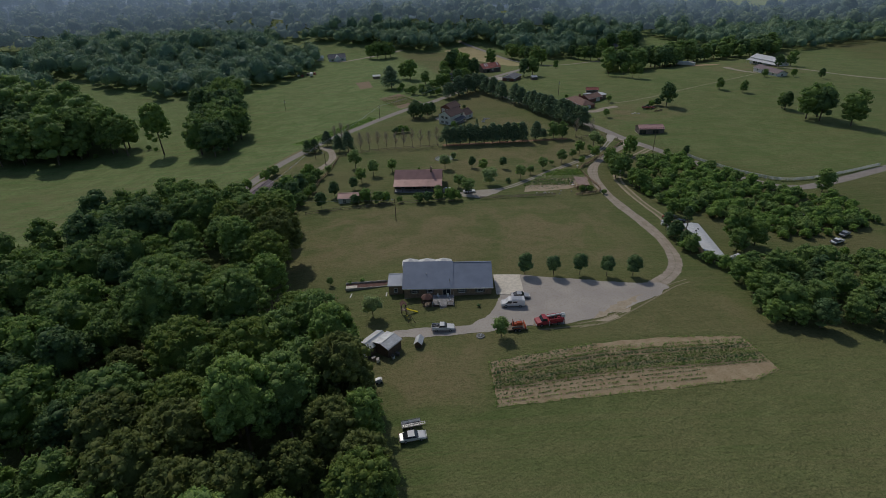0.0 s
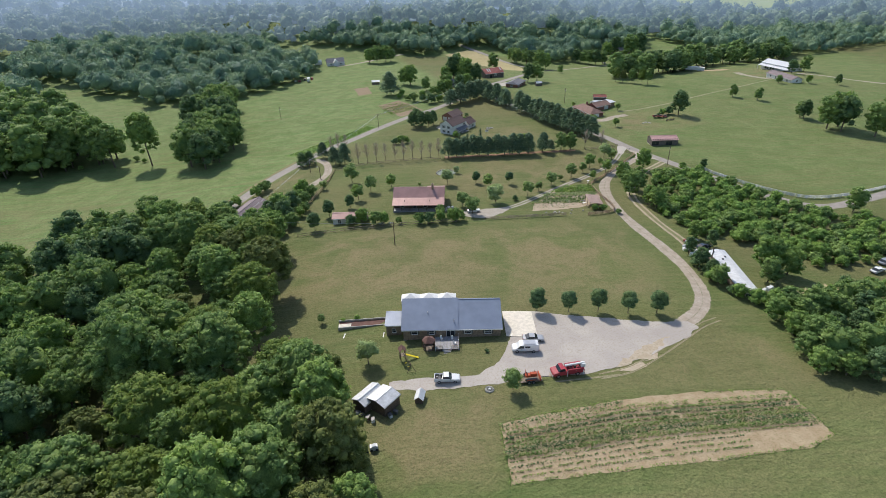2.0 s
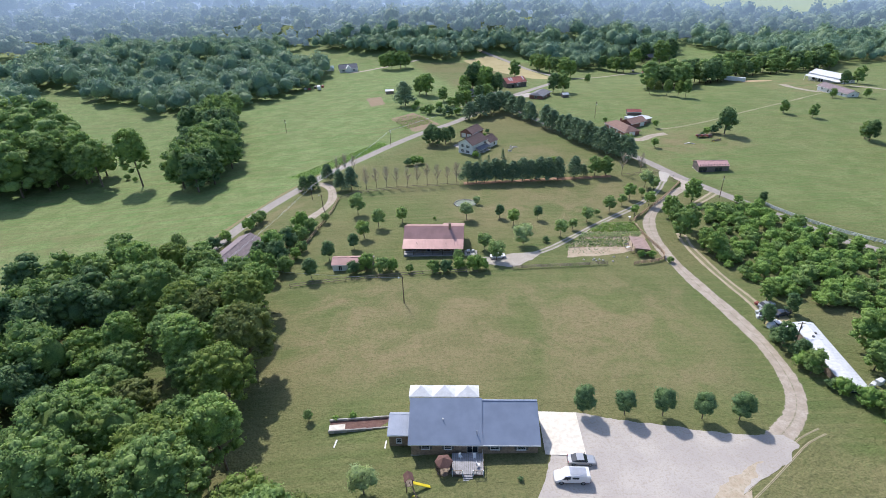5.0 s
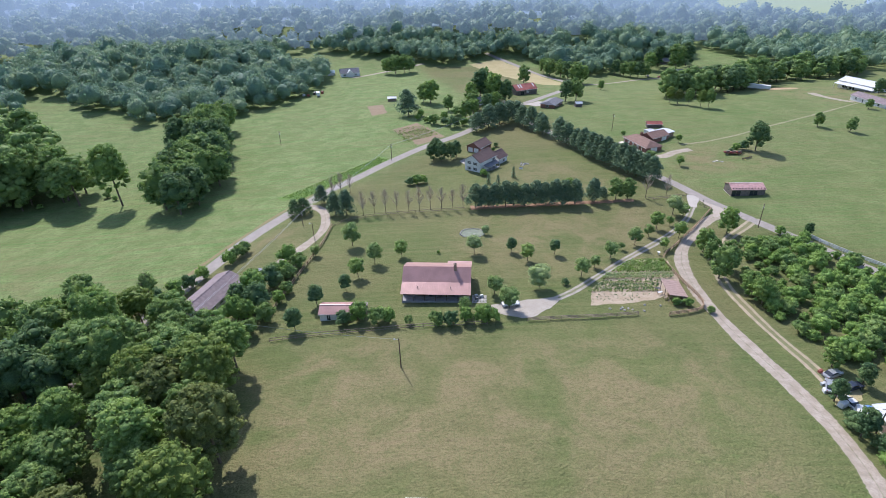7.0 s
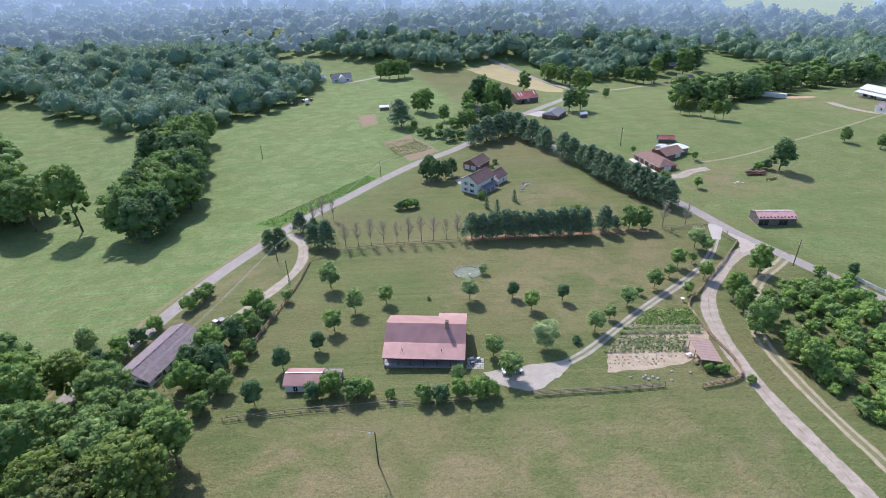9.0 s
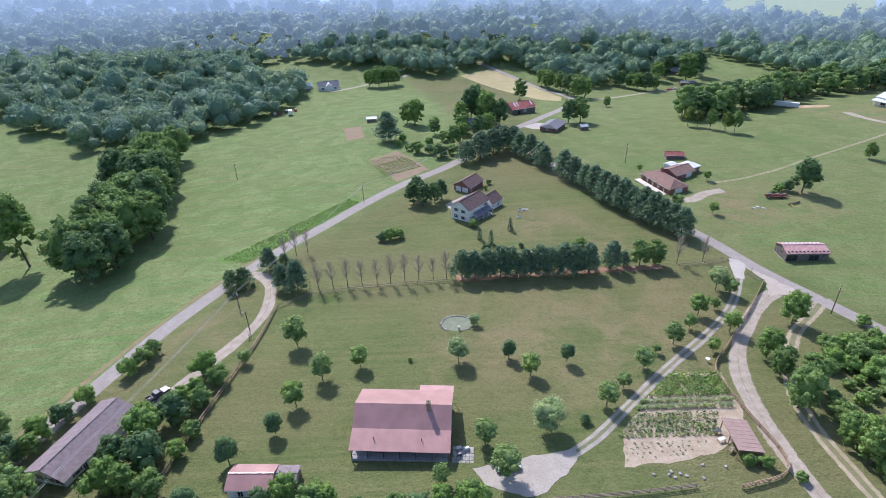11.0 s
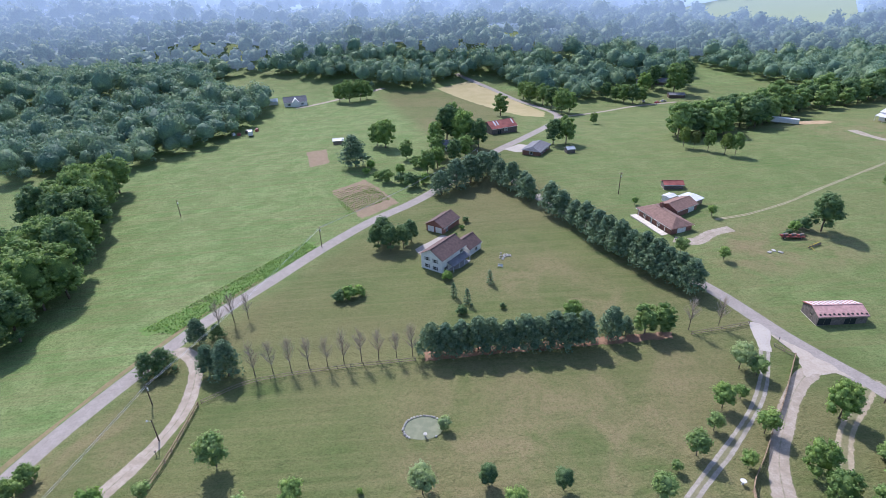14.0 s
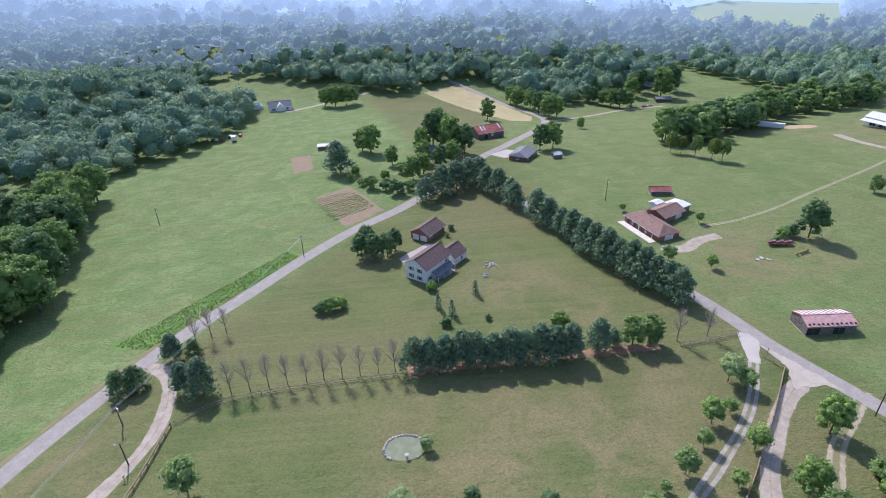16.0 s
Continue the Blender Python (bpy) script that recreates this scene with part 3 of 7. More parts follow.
patch("small_tilled_plot", ((-50.4, 391), (-40, 393.5), (-34.7, 368), (-44, 363.5)), REDSOIL, "small bare tilled plot in the pasture", "soil", 0.022, 0.6)
patch("straw_field", ((30, 568), (60, 590), (82, 552), (98, 505), (104, 480), (98, 458), (84, 462), (66, 500)), STRAW, "pale cut straw field beside the road", "field", 0.022, 1.0)
patch("yard_dirt", ((228, 388), (240, 386), (250, 390), (248, 396), (236, 398), (228, 395)), CLAY, "bare orange dirt beside a trailer", "soil", 0.022, 1.0)
patch("farmhouse_gravel", ((11, 125.6), (17, 127), (26, 128.4), (31, 130.4), (30, 126), (25, 121.5), (21, 118.6), (17.5, 120.4), (13, 122)), soil("tan_gravel", (0.36, 0.325, 0.275), (0.41, 0.37, 0.32), (0.24, 0.215, 0.165), 0.4), "grey gravel turning place beside the farmhouse", "driveway", 0.06, 0.5)
patch("garage_apron", ((9, 262), (19, 272), (26, 268), (22, 258), (14, 252)), LOT, "grey gravel apron between house and garage", "slab", 0.022, 0.3)
patch("far_meadow", ((405, 930), (450, 868), (520, 840), (600, 835), (800, 1120), (612, 1170), (480, 1100)), BACKDROP_FIELD, "distant pale meadow under painted haze", "field", 4.0, 2.0, cell=40)
patch("pine_straw_bed", ((11, 197.4), (30, 198.6), (50, 199.6), (75, 200.6), (76, 203.4), (50, 203), (30, 202), (11, 201.4)), PINE_STRAW, "brown pine straw under the row of pines", "mulch", 0.022, 0.6)
patch("dry_clearing", ((92, 58), (97, 64), (106, 67), (112, 64), (108, 57), (98, 55)), STRAW, "dry trampled clearing by the hedge", "soil", 0.022, 1.2)
patch("home_yard_dirt", ((79.4, 86.5), (80, 97.5), (84.5, 97.5), (87, 92), (83.5, 86.5)), STRAW, "bare dirt at the end of the farm track", "soil", 0.045, 1.0)
# the far hills under the distant woods, with the blue air painted on as glow
far_rows = idx[:-1][gy[:-1] > 745]
far_quads = np.stack([far_rows[:, :-1], far_rows[:, 1:], far_rows[:, 1:] + len(gx), far_rows[:, :-1] + len(gx)], -1).reshape(-1, 4)
used, back = np.unique(far_quads.ravel(), return_inverse=True)
far_v = np.stack([XX, YY, ZZ + 0.4], -1).reshape(-1, 3)[used]
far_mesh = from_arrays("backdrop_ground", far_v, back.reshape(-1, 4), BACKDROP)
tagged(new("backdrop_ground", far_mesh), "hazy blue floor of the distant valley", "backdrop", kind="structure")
patch("drive_mouth", ((98, 183.6), (99.6, 187), (100.8, 190.4), (100.2, 195.4), (99.0, 199.4), (101.4, 196.6), (104.2, 190.4), (106.4, 186), (108.2, 181.6), (105.6, 183.4), (102, 183.8)), soil("pale_gravel", (0.44, 0.385, 0.325), (0.39, 0.335, 0.275), (0.30, 0.26, 0.21), 0.6), "pale gravel spread where the drives meet the lane", "driveway", 0.07, 0.5)


# ---- trees ----
def ico(level):
    """The corners and faces of a ball of even triangles."""
    bm = bmesh.new()
    bmesh.ops.create_icosphere(bm, subdivisions=level, radius=1)
    v = np.array([q.co[:] for q in bm.verts])
    f = np.array([[q.index for q in k_.verts] for k_ in bm.faces])
    bm.free()
    return v, f


ICO_V, ICO_F = ico(1)
ICO2_V, ICO2_F = ico(2)


def billow(rng, v, bumps=30, depth=0.34, spread=0.42, jitter=0.05):
    """A unit crown surface heaped up of rounded boughs, flatter below."""
    b = rng.normal(size=(bumps, 3))
    b[:, 2] = np.abs(b[:, 2]) * 1.1 - 0.45
    b /= np.linalg.norm(b, axis=1)[:, None]
    ang = np.arccos(np.clip(v @ b.T, -1, 1)) / (spread * rng.uniform(0.75, 1.3, bumps))
    r = 1 - depth + depth * (np.sqrt(np.clip(1 - ang ** 2, 0, 1)) * rng.uniform(0.6, 1.0, bumps)).max(1)
    p = v * (r * (1 + rng.normal(size=len(v)) * jitter))[:, None]
    p[:, 2] = np.where(p[:, 2] < 0, p[:, 2] * 0.75, p[:, 2])
    return p


def leaf_quads(rng, centres, radii, count, size, low=-0.45, flat=0.0, ruffle=0.55):
    """Small leaf clumps, four-cornered, spread over the outside of rounded boughs."""
    k_ = len(centres)
    which = rng.integers(0, k_, count)
    d = rng.normal(size=(count, 3))
    d /= np.linalg.norm(d, axis=1)[:, None]
    d[:, 2] = np.where(d[:, 2] < low, -d[:, 2], d[:, 2])
    p = centres[which] + d * radii[which] * rng.uniform(0.82, 1.22, (count, 1))
    nrm = d + rng.normal(size=(count, 3)) * ruffle
    nrm[:, 2] += flat + 0.45
    nrm /= np.linalg.norm(nrm, axis=1)[:, None]
    a = np.cross(nrm, rng.normal(size=(count, 3)))
    a /= np.linalg.norm(a, axis=1)[:, None] + 1e-9
    b = np.cross(nrm, a)
    s = size * rng.uniform(0.6, 1.35, (count, 1))
    q = np.stack([p + a * s * 0.62, p + b * s * 0.38, p - a * s * 0.55, p - b * s * 0.42], 1)
    q += rng.normal(size=q.shape) * size * 0.10
    return q.reshape(-1, 3)


def foliage(name, rng, centres, radii, count, size, material, core=0.72, low=-0.45, flat=0.0, ruffle=0.55, heart=None):
    v = leaf_quads(rng, centres, radii, count, size, low, flat, ruffle)
    f = np.arange(len(v)).reshape(-1, 4)
    faces = np.concatenate([f[:, [0, 1, 2]], f[:, [0, 2, 3]]])
    if core:
        cv = (centres[:, None, :] + ICO_V[None] * radii[:, None, :] * core).reshape(-1, 3)
        cf = (ICO_F[None] + (np.arange(len(centres)) * len(ICO_V))[:, None, None]).reshape(-1, 3)
        faces = np.concatenate([faces, cf + len(v)])
        v = np.concatenate([v, cv])
    if heart:
        mid, reach = heart
        hv = billow(rng, ICO2_V) * reach + mid
        faces = np.concatenate([faces, ICO2_F + len(v)])
        v = np.concatenate([v, hv])
    return from_arrays(name, v, faces, material)


def dome(rng, h, w, base, lumps, r, droop=0.0):
    """Bough centres over a rounded crown from base to h."""
    c = []
    mid, half = (h + base) / 2, (h - base) / 2
    for i in range(lumps):
        z = rng.uniform(-0.75, 1.0)
        a = i * 2.39996 + rng.uniform(-0.4, 0.4)
        rr = math.sqrt(max(0, 1 - abs(z) ** 2.2)) * rng.uniform(0.70, 1.0)
        c.append((math.cos(a) * rr * (w / 2 - r * 0.7), math.sin(a) * rr * (w / 2 - r * 0.7), mid + z * (half - r * 0.7)))
    return np.array(c)


def trunk_mesh(rng, h, r, limbs, reach, up=0.6, material=None):
    bm = bmesh.new()
    lean = (rng.uniform(-0.02, 0.02) * h, rng.uniform(-0.02, 0.02) * h)
    rod(bm, (0, 0, -0.6), (lean[0], lean[1], h * 0.5), r, r * 0.72, 8)
    rod(bm, (lean[0], lean[1], h * 0.5), (lean[0] * 2, lean[1] * 2, h), r * 0.72, r * 0.2, 6)
    for i in range(limbs):
        a, z = i * 2.4 + rng.uniform(0, 0.8), h * rng.uniform(0.35, 0.85)
        l = reach * rng.uniform(0.6, 1.0)
        rod(bm, (lean[0], lean[1], z), (math.cos(a) * l, math.sin(a) * l, z + l * up), r * 0.4, r * 0.08, 5)
    me = bpy.data.meshes.new("trunk")
    bm.to_mesh(me)
    bm.free()
    me.materials.append(material or BARK)
    return me


def tree(name, label, category, trunk, crown):
    """A tree of unit scale at the origin, to be copied."""
    ob = new(name)
    tagged(ob, label, category)
    for n_, me in (("trunk", trunk), ("crown", crown)):
        if me:
            k_ = new(n_, me)
            k_.parent = ob
    return ob


def make_broad(seed, h=16.0, w=11.0, base=3.0, lumps=30, r=2.0, count=1500, size=0.75, material=None, label="", name="tree", limbs=6, trunk_r=0.28, core=0.72, ruffle=0.55, full=True):
    rng = np.random.default_rng(seed)
    c = dome(rng, h, w, base, lumps, r)
    radii = r * rng.uniform(0.55, 1.4, (len(c), 1)) * np.array([[1, 1, 0.78]])
    heart = ((0, 0, (h + base) / 2), (w * 0.37, w * 0.37, (h - base) * 0.40)) if full else None
    return tree(name, label, "tree", trunk_mesh(rng, h * 0.75, trunk_r, limbs, w * 0.36), foliage("crown", rng, c, radii, count, size, material, core, ruffle=ruffle, heart=heart))


def make_pine(seed, h=10.0, w=5.0, count=900, size=0.55, label="", material=None, name="pine_tree", base=1.2):
    rng = np.random.default_rng(seed)
    c, rad = [], []
    n = 38
    for i in range(n):
        f = (i + 0.5) / n
        z = base + (h - base - 0.6) * f
        reach = (w / 2) * (1 - f) ** 0.5 * rng.uniform(0.45, 1.0)
        a = i * 2.39996
        c.append((math.cos(a) * reach, math.sin(a) * reach, z))
        rr = (0.20 * w) * (1 - 0.5 * f) * rng.uniform(0.75, 1.3)
        rad.append((rr, rr, rr * 0.62))
    return tree(name, label, "tree", trunk_mesh(rng, h * 0.9, 0.17, 0, 0), foliage("crown", rng, np.array(c), np.array(rad), count, size, material or LEAF_PINE, 0.55, -0.8))


def make_bare(seed, h=9.4):
    """A leafless young tree: a thin stem and many fine upward branches."""
    rng = np.random.default_rng(seed)
    ob = new("bare_tree")
    tagged(ob, "leafless grey young tree with upright twigs", "tree")
    bm = bmesh.new()
    rod(bm, (0, 0, -0.3), (0, 0, h * 0.9), 0.13, 0.03, 6)
    me = bpy.data.meshes.new("trunk")
    bm.to_mesh(me)
    bm.free()
    me.materials.append(BARK)
    k_ = new("trunk", me)
    k_.parent = ob
    bm = bmesh.new()
    for i in range(44):
        z = h * rng.uniform(0.25, 0.88)
        a, l = i * 2.4, h * rng.uniform(0.18, 0.38) * (1.25 - z / h)
        tip = Vector((math.cos(a) * l * 0.72, math.sin(a) * l * 0.72, z + l * 1.15))
        rod(bm, (0, 0, z), tip, 0.045, 0.02, 3)
        for j in range(5):
            o = Vector(rng.normal(size=3)) * 0.2
            o.z = abs(o.z) + 0.3
            s = Vector((0, 0, z)).lerp(tip, 0.3 + 0.16 * j)
            rod(bm, s, s + o * h * 0.16, 0.024, 0.012, 3)
    me = bpy.data.meshes.new("branches")
    bm.to_mesh(me)
    bm.free()
    me.materials.append(BARK_GREY)
    k_ = new("crown", me)
    k_.parent = ob
    return ob


STOCK = []


def stock(ob):
    STOCK.append(ob)
    return ob


def plant(pool, x, y, scale, rng, group="", label="", stretch=1.0, sink=0.0):
    """Sets a copy of one of the pool's trees on the ground."""
    src = pool[int(rng.integers(len(pool)))]
    m = pose(x, y, gz(x, y) - sink, rng.uniform(-2, 2), rng.uniform(-2, 2), rng.uniform(0, 360))
    ob = copy_thing(src, m)
    ob.scale = (scale, scale, scale * stretch)
    tagged(ob, label, group=group)
    return ob


def scatter(poly, gap, rng, clear=()):
    """Random places in an outline, at least a gap apart."""
    xs, ys = [p[0] for p in poly], [p[1] for p in poly]
    out, cells = [], {}
    n = int((max(xs) - min(xs)) * (max(ys) - min(ys)) / gap ** 2 * 3.2)
    X, Y = rng.uniform(min(xs), max(xs), n), rng.uniform(min(ys), max(ys), n)
    ok = inside(poly, X, Y)
    for c in clear:
        ok &= ~inside(c, X, Y)
    for x, y in zip(X[ok], Y[ok]):
        i, j = int(x // gap), int(y // gap)
        if all((x - a) ** 2 + (y - b) ** 2 > gap * gap for u in (-1, 0, 1) for v in (-1, 0, 1) for a, b in cells.get((i + u, j + v), ())):
            cells.setdefault((i, j), []).append((x, y))
            out.append((x, y))
    return out


def plant_joined(name, pool, spots, low, high, rng, label, category="wood", stretch=1.0):
    """Many trees past counting as one object: crowns and trunks of the pool, turned and scaled."""
    mats, vs, fs, ms, base = [], [], [], [], 0
    cache = {}
    for ob in pool:
        for k_ in ob.children:
            me = k_.data
            v = np.zeros(len(me.vertices) * 3, np.float32)
            me.vertices.foreach_get("co", v)
            me.calc_loop_triangles()
            f = np.zeros(len(me.loop_triangles) * 3, np.int32)
            me.loop_triangles.foreach_get("vertices", f)
            m_ = me.materials[0]
            if m_ not in mats:
                mats.append(m_)
            cache.setdefault(ob, []).append((v.reshape(-1, 3), f.reshape(-1, 3), mats.index(m_)))
    for x, y in spots:
        ob = pool[int(rng.integers(len(pool)))]
        s_, a = rng.uniform(low, high), rng.uniform(0, 6.28)
        rot = np.array([[math.cos(a), -math.sin(a), 0], [math.sin(a), math.cos(a), 0], [0, 0, stretch]]) * s_
        for v, f, i in cache[ob]:
            vs.append(v @ rot.T + (x, y, gz(x, y) - 0.2))
            fs.append(f + base)
            ms.append(np.full(len(f), i, np.int32))
            base += len(v)
    me = from_arrays(name, np.concatenate(vs), np.concatenate(fs), mats[0])
    for m_ in mats[1:]:
        me.materials.append(m_)
    me.polygons.foreach_set("material_index", np.concatenate(ms))
    return tagged(new(name, me), label, category, kind="stuff")


rng = np.random.default_rng(7)
OAKS = [stock(make_broad(s, h, w, b, 150, 0.82, 3000, 0.42, m, lab, core=0.80, ruffle=1.0)) for s, h, w, b, m, lab in (
    (1, 17, 11.5, 3.5, LEAF, "tall broadleaf tree with a dense deep green crown"),
    (2, 16, 12.5, 3, LEAF, "broad woodland tree with a full green crown"),
    (3, 18, 10.5, 4, LEAF_LIGHT, "tall woodland tree with light green leaves"),
    (4, 15, 11.5, 3, LEAF, "deep green woodland tree with a rounded crown"),
    (5, 16, 12, 3, LEAF_YELLOW, "woodland tree with yellowish green leaves"),
    (6, 15, 11, 3, LEAF_BROWN, "woodland tree with bronze green leaves"))]
MIDS = [stock(make_broad(s, h, w, b, 60, 1.2, 1400, 0.58, m, lab, core=0.76, ruffle=1.0)) for s, h, w, b, m, lab in (
    (11, 14, 10, 0.6, LEAF, "broadleaf tree with a dense green crown"),
    (12, 15, 11, 0.6, LEAF, "large spreading tree with green crown"),
    (13, 14, 9.5, 0.6, LEAF_DARK, "dark green broadleaf tree with dense crown"),
    (14, 13, 10, 0.6, LEAF_LIGHT, "light green broadleaf tree with full crown"))]
LOOSE = [stock(make_broad(s, h, w, b, 42, 1.5, 800, 0.66, m, lab, core=0.85)) for s, h, w, b, m, lab in (
    (15, 14, 10, 0.6, LEAF_DARK, "broadleaf tree with a dense green crown"),
    (16, 15, 11, 0.6, LEAF, "large spreading tree with green crown"),
    (17, 13, 10, 0.6, LEAF, "light green broadleaf tree with full crown"))]
PEARS = [stock(make_broad(s, 6.3, 4.1, 0.8, 34, 0.85, 1700, 0.27, LEAF_DARK, "neat oval ornamental tree with dense dark leaves", trunk_r=0.11, limbs=4, core=0.92)) for s in (21, 22)]
ORCHARD = [stock(make_broad(s, 5.2, 4.2, 1.0, 26, 0.66, 900, 0.32, m, lab, trunk_r=0.1, limbs=5, core=0.7, full=True)) for s, m, lab in (
    (31, LEAF_YARD, "young fruit tree with light green leaves"),
    (32, LEAF_YARD, "small yard tree with a loose green crown"),
    (33, LEAF_LIGHT, "small rounded yard tree on the lawn"))]
WILLOWS = [stock(make_broad(s, 6.4, 5.4, 0.6, 30, 0.95, 2000, 0.28, LEAF_GREY, "pale grey-green willow-like tree", trunk_r=0.13, limbs=6, core=0.75)) for s in (41, 42)]
BUSHES = [stock(make_broad(s, 3.4, 4.2, 0.1, 22, 0.68, 560, 0.29, m, lab, name="bush", trunk_r=0.06, limbs=3, core=0.8)) for s, m, lab in (
    (51, LEAF_BRUSH, "bright green brush with loose leaves"),
    (52, LEAF, "dense green bush with small leaves"),
    (53, LEAF_BRUSH, "rounded bush with bright green leaves"),
    (54, LEAF_DARK, "dark green shrub with dense leaves"))]
PINES = [stock(make_pine(s, 9.4, 6.6, 2000, 0.46, "dense blue-green pine with a ragged crown and bare lower trunk", base=1.9)) for s in (61, 62, 63)]
CEDARS = [stock(make_pine(s, 8.5, 7.5, 1300, 0.5, "wide dark cedar with a layered crown", LEAF_DARK, "cedar_tree", 1.0)) for s in (71, 72)]
CYPRESS = [stock(make_pine(s, 6.2, 2.5, 700, 0.26, "slim upright evergreen shrub", LEAF_PINE, "evergreen_shrub", 0.1)) for s in (81,)]
BARES = [stock(make_bare(s)) for s in (91, 92, 93)]

# the wood on the slope: the nearest trees are the finest
WOOD_A = ((-10, -60), (-10, -30), (-10.5, -5), (-13.5, 8), (-19, 19), (-26, 31), (-37, 38), (-39, 52), (-40, 70), (-41, 80), (-48, 90), (-47, 104), (-58, 112), (-68, 120), (-84, 128), (-100, 134), (-118, 118), (-134, 96), (-150, 74), (-122, 40), (-80, -5), (-42, -45))
deep = []
for x, y in scatter(WOOD_A, 7.2, rng):
    if x > -62 - 0.2 * y and y > -25:
        plant(OAKS, x, y, rng.uniform(0.8, 1.28), rng, "woodland trees", stretch=rng.uniform(0.85, 1.08), sink=0.2)
    else:
        deep.append((x, y))
plant_joined("woodland", MIDS, deep, 0.85, 1.4, rng, "dense hardwood forest with full green crowns")
for x, y, s in ((-21.5, 31, 0.75), (-24, 26, 0.8), (-20.5, 23.5, 0.6), (-19.2, 28.4, 0.5), (-17, 17, 0.6), (-14, 8.5, 0.7), (-12, -2, 0.75), (-11.5, -11, 0.85), (-10.5, -19, 0.8)):
    plant(OAKS, x, y, s, rng, "woodland trees")
# trees along the creek and in the meadow
WOOD_B = ((-112, 205), (-102, 222), (-103, 245), (-112, 275), (-122, 310), (-132, 352), (-146, 352), (-148, 310), (-136, 272), (-126, 235))
for x, y in scatter(WOOD_B, 7.4, rng):
    plant(MIDS[:3], x, y, rng.uniform(1.15, 1.65), rng, "creek trees", stretch=rng.uniform(0.9, 1.1))
WOOD_C = ((-165, 236), (-185, 228), (-215, 220), (-260, 205), (-310, 200), (-350, 250), (-330, 330), (-262, 330), (-215, 300), (-188, 268), (-172, 256))
plant(OAKS[2:3], -144, 234, 1.55, rng, stretch=1.05)
for x, y, s in ((-166, 238, 1.6), (-176, 246, 1.5), (-190, 241, 1.6), (-203, 236, 1.7), (-218, 231, 1.6), (-234, 226, 1.7), (-250, 222, 1.6), (-268, 216, 1.7)):
    plant(OAKS[:4], x, y, s, rng, "tall trees along the creek")
for x, y, s in ((-158, 247, 0.9), (-152, 243, 0.7), (-183, 236, 0.8)):
    plant(BUSHES, x, y, s, rng)
# tree line past the pasture on the right
WOOD_D = ((146, 362), (165, 364), (193, 381), (215, 396), (240, 420), (258, 425), (300, 444), (345, 456), (345, 478), (300, 468), (250, 448), (190, 408), (150, 384))
for x, y, s in ((144, 350, 0.8), (148, 347, 0.72), (152, 341, 0.78), (156, 333, 0.8), (160, 331, 0.85)):
    plant(OAKS, x, y, s * 0.62, rng, "hedgerow trees", stretch=1.35)
for x, y, s in ((111, 492, 1.2), (114, 474, 1.25), (121, 479, 1.2), (101, 520, 1.1), (109, 511, 1.2), (98, 533, 1.0), (69, 463, 1.1), (-48, 531, 1.1), (-40, 528, 1.2), (-32, 531, 1.15), (-27, 536, 1.0), (222, 535, 1.7), (238, 552, 1.6), (164, 531, 1.0), (170, 524, 0.95), (174, 517, 1.0), (179, 511, 1.1), (187, 514, 1.0), (84, 373, 1.0), (91, 373, 1.1), (200, 545, 1.3), (212, 556, 1.4)):
    plant(MIDS, x, y, s, rng)
# trees round the houses at the road fork
for x, y, s in ((-6, 387, 1.25), (-11, 392, 0.9), (16, 340, 0.8), (21, 347, 0.85), (6, 364, 0.75), (36, 360, 0.9), (22, 362, 0.9), (30, 352, 0.9)):
    plant(MIDS, x, y, s, rng, "trees by the road fork")
for x, y, s in ((28, 388, 1.4), (37, 380, 1.4), (44, 374, 1.05), (33, 396, 1.4), (22, 381, 1.0)):
    plant(MIDS, x, y, s, rng, "trees by the road fork", stretch=1.1)
plant(PINES, -20, 358, 2.15, rng, stretch=0.85)
for x, y, s in ((21, 312, 1.5), (28, 317.5, 1.9), (35, 323, 1.85), (41, 328, 1.75), (46, 332, 1.55)):
    plant(PINES, x, y, s, rng, "pines by the road fork", stretch=0.8)
for x, y, s in ((-3.6, 332.5, 1.9), (8.6, 323.5, 2.1), (3.4, 329.5, 1.5), (-8, 338, 1.1), (-12, 353.5, 1.3), (-14, 346, 1.0), (3, 343, 1.4), (11, 351, 1.7), (14, 327, 1.4)):
    plant(BUSHES, x, y, s, rng)
# the rows of pines
for i in range(11):
    plant(PINES, 12.7 + 3.9 * i + rng.uniform(-0.4, 0.4), 199.6 + 0.08 * i + rng.uniform(-0.5, 0.5), rng.uniform(1.02, 1.2), rng, "pine row")
for x, y, s in ((68.4, 203.4, 0.66), (73.2, 203.4, 0.64)):
    plant(MIDS[:1], x, y, s, rng, "trees at the end of the pine row")
for x, y, s in ((59.1, 202, 1.08), (63.6, 203.8, 0.6)):
    plant(PINES, x, y, s, rng, "pine row")
plant(MIDS[3:], 51, 209.5, 0.6, rng)
DIAGONAL = ((49, 317), (53, 311), (56.5, 303), (57.5, 297), (63.5, 284), (66.5, 278), (69, 270), (71.5, 264), (73.6, 257), (75.6, 252), (77.6, 246), (79.8, 242), (82, 237.4), (84, 233), (86, 229.5), (88, 225.5), (90, 221.5))
for x, y in DIAGONAL:
    plant(PINES, x - 1.5, y, rng.uniform(1.2, 1.5), rng, "pine row along the lane", stretch=0.95)
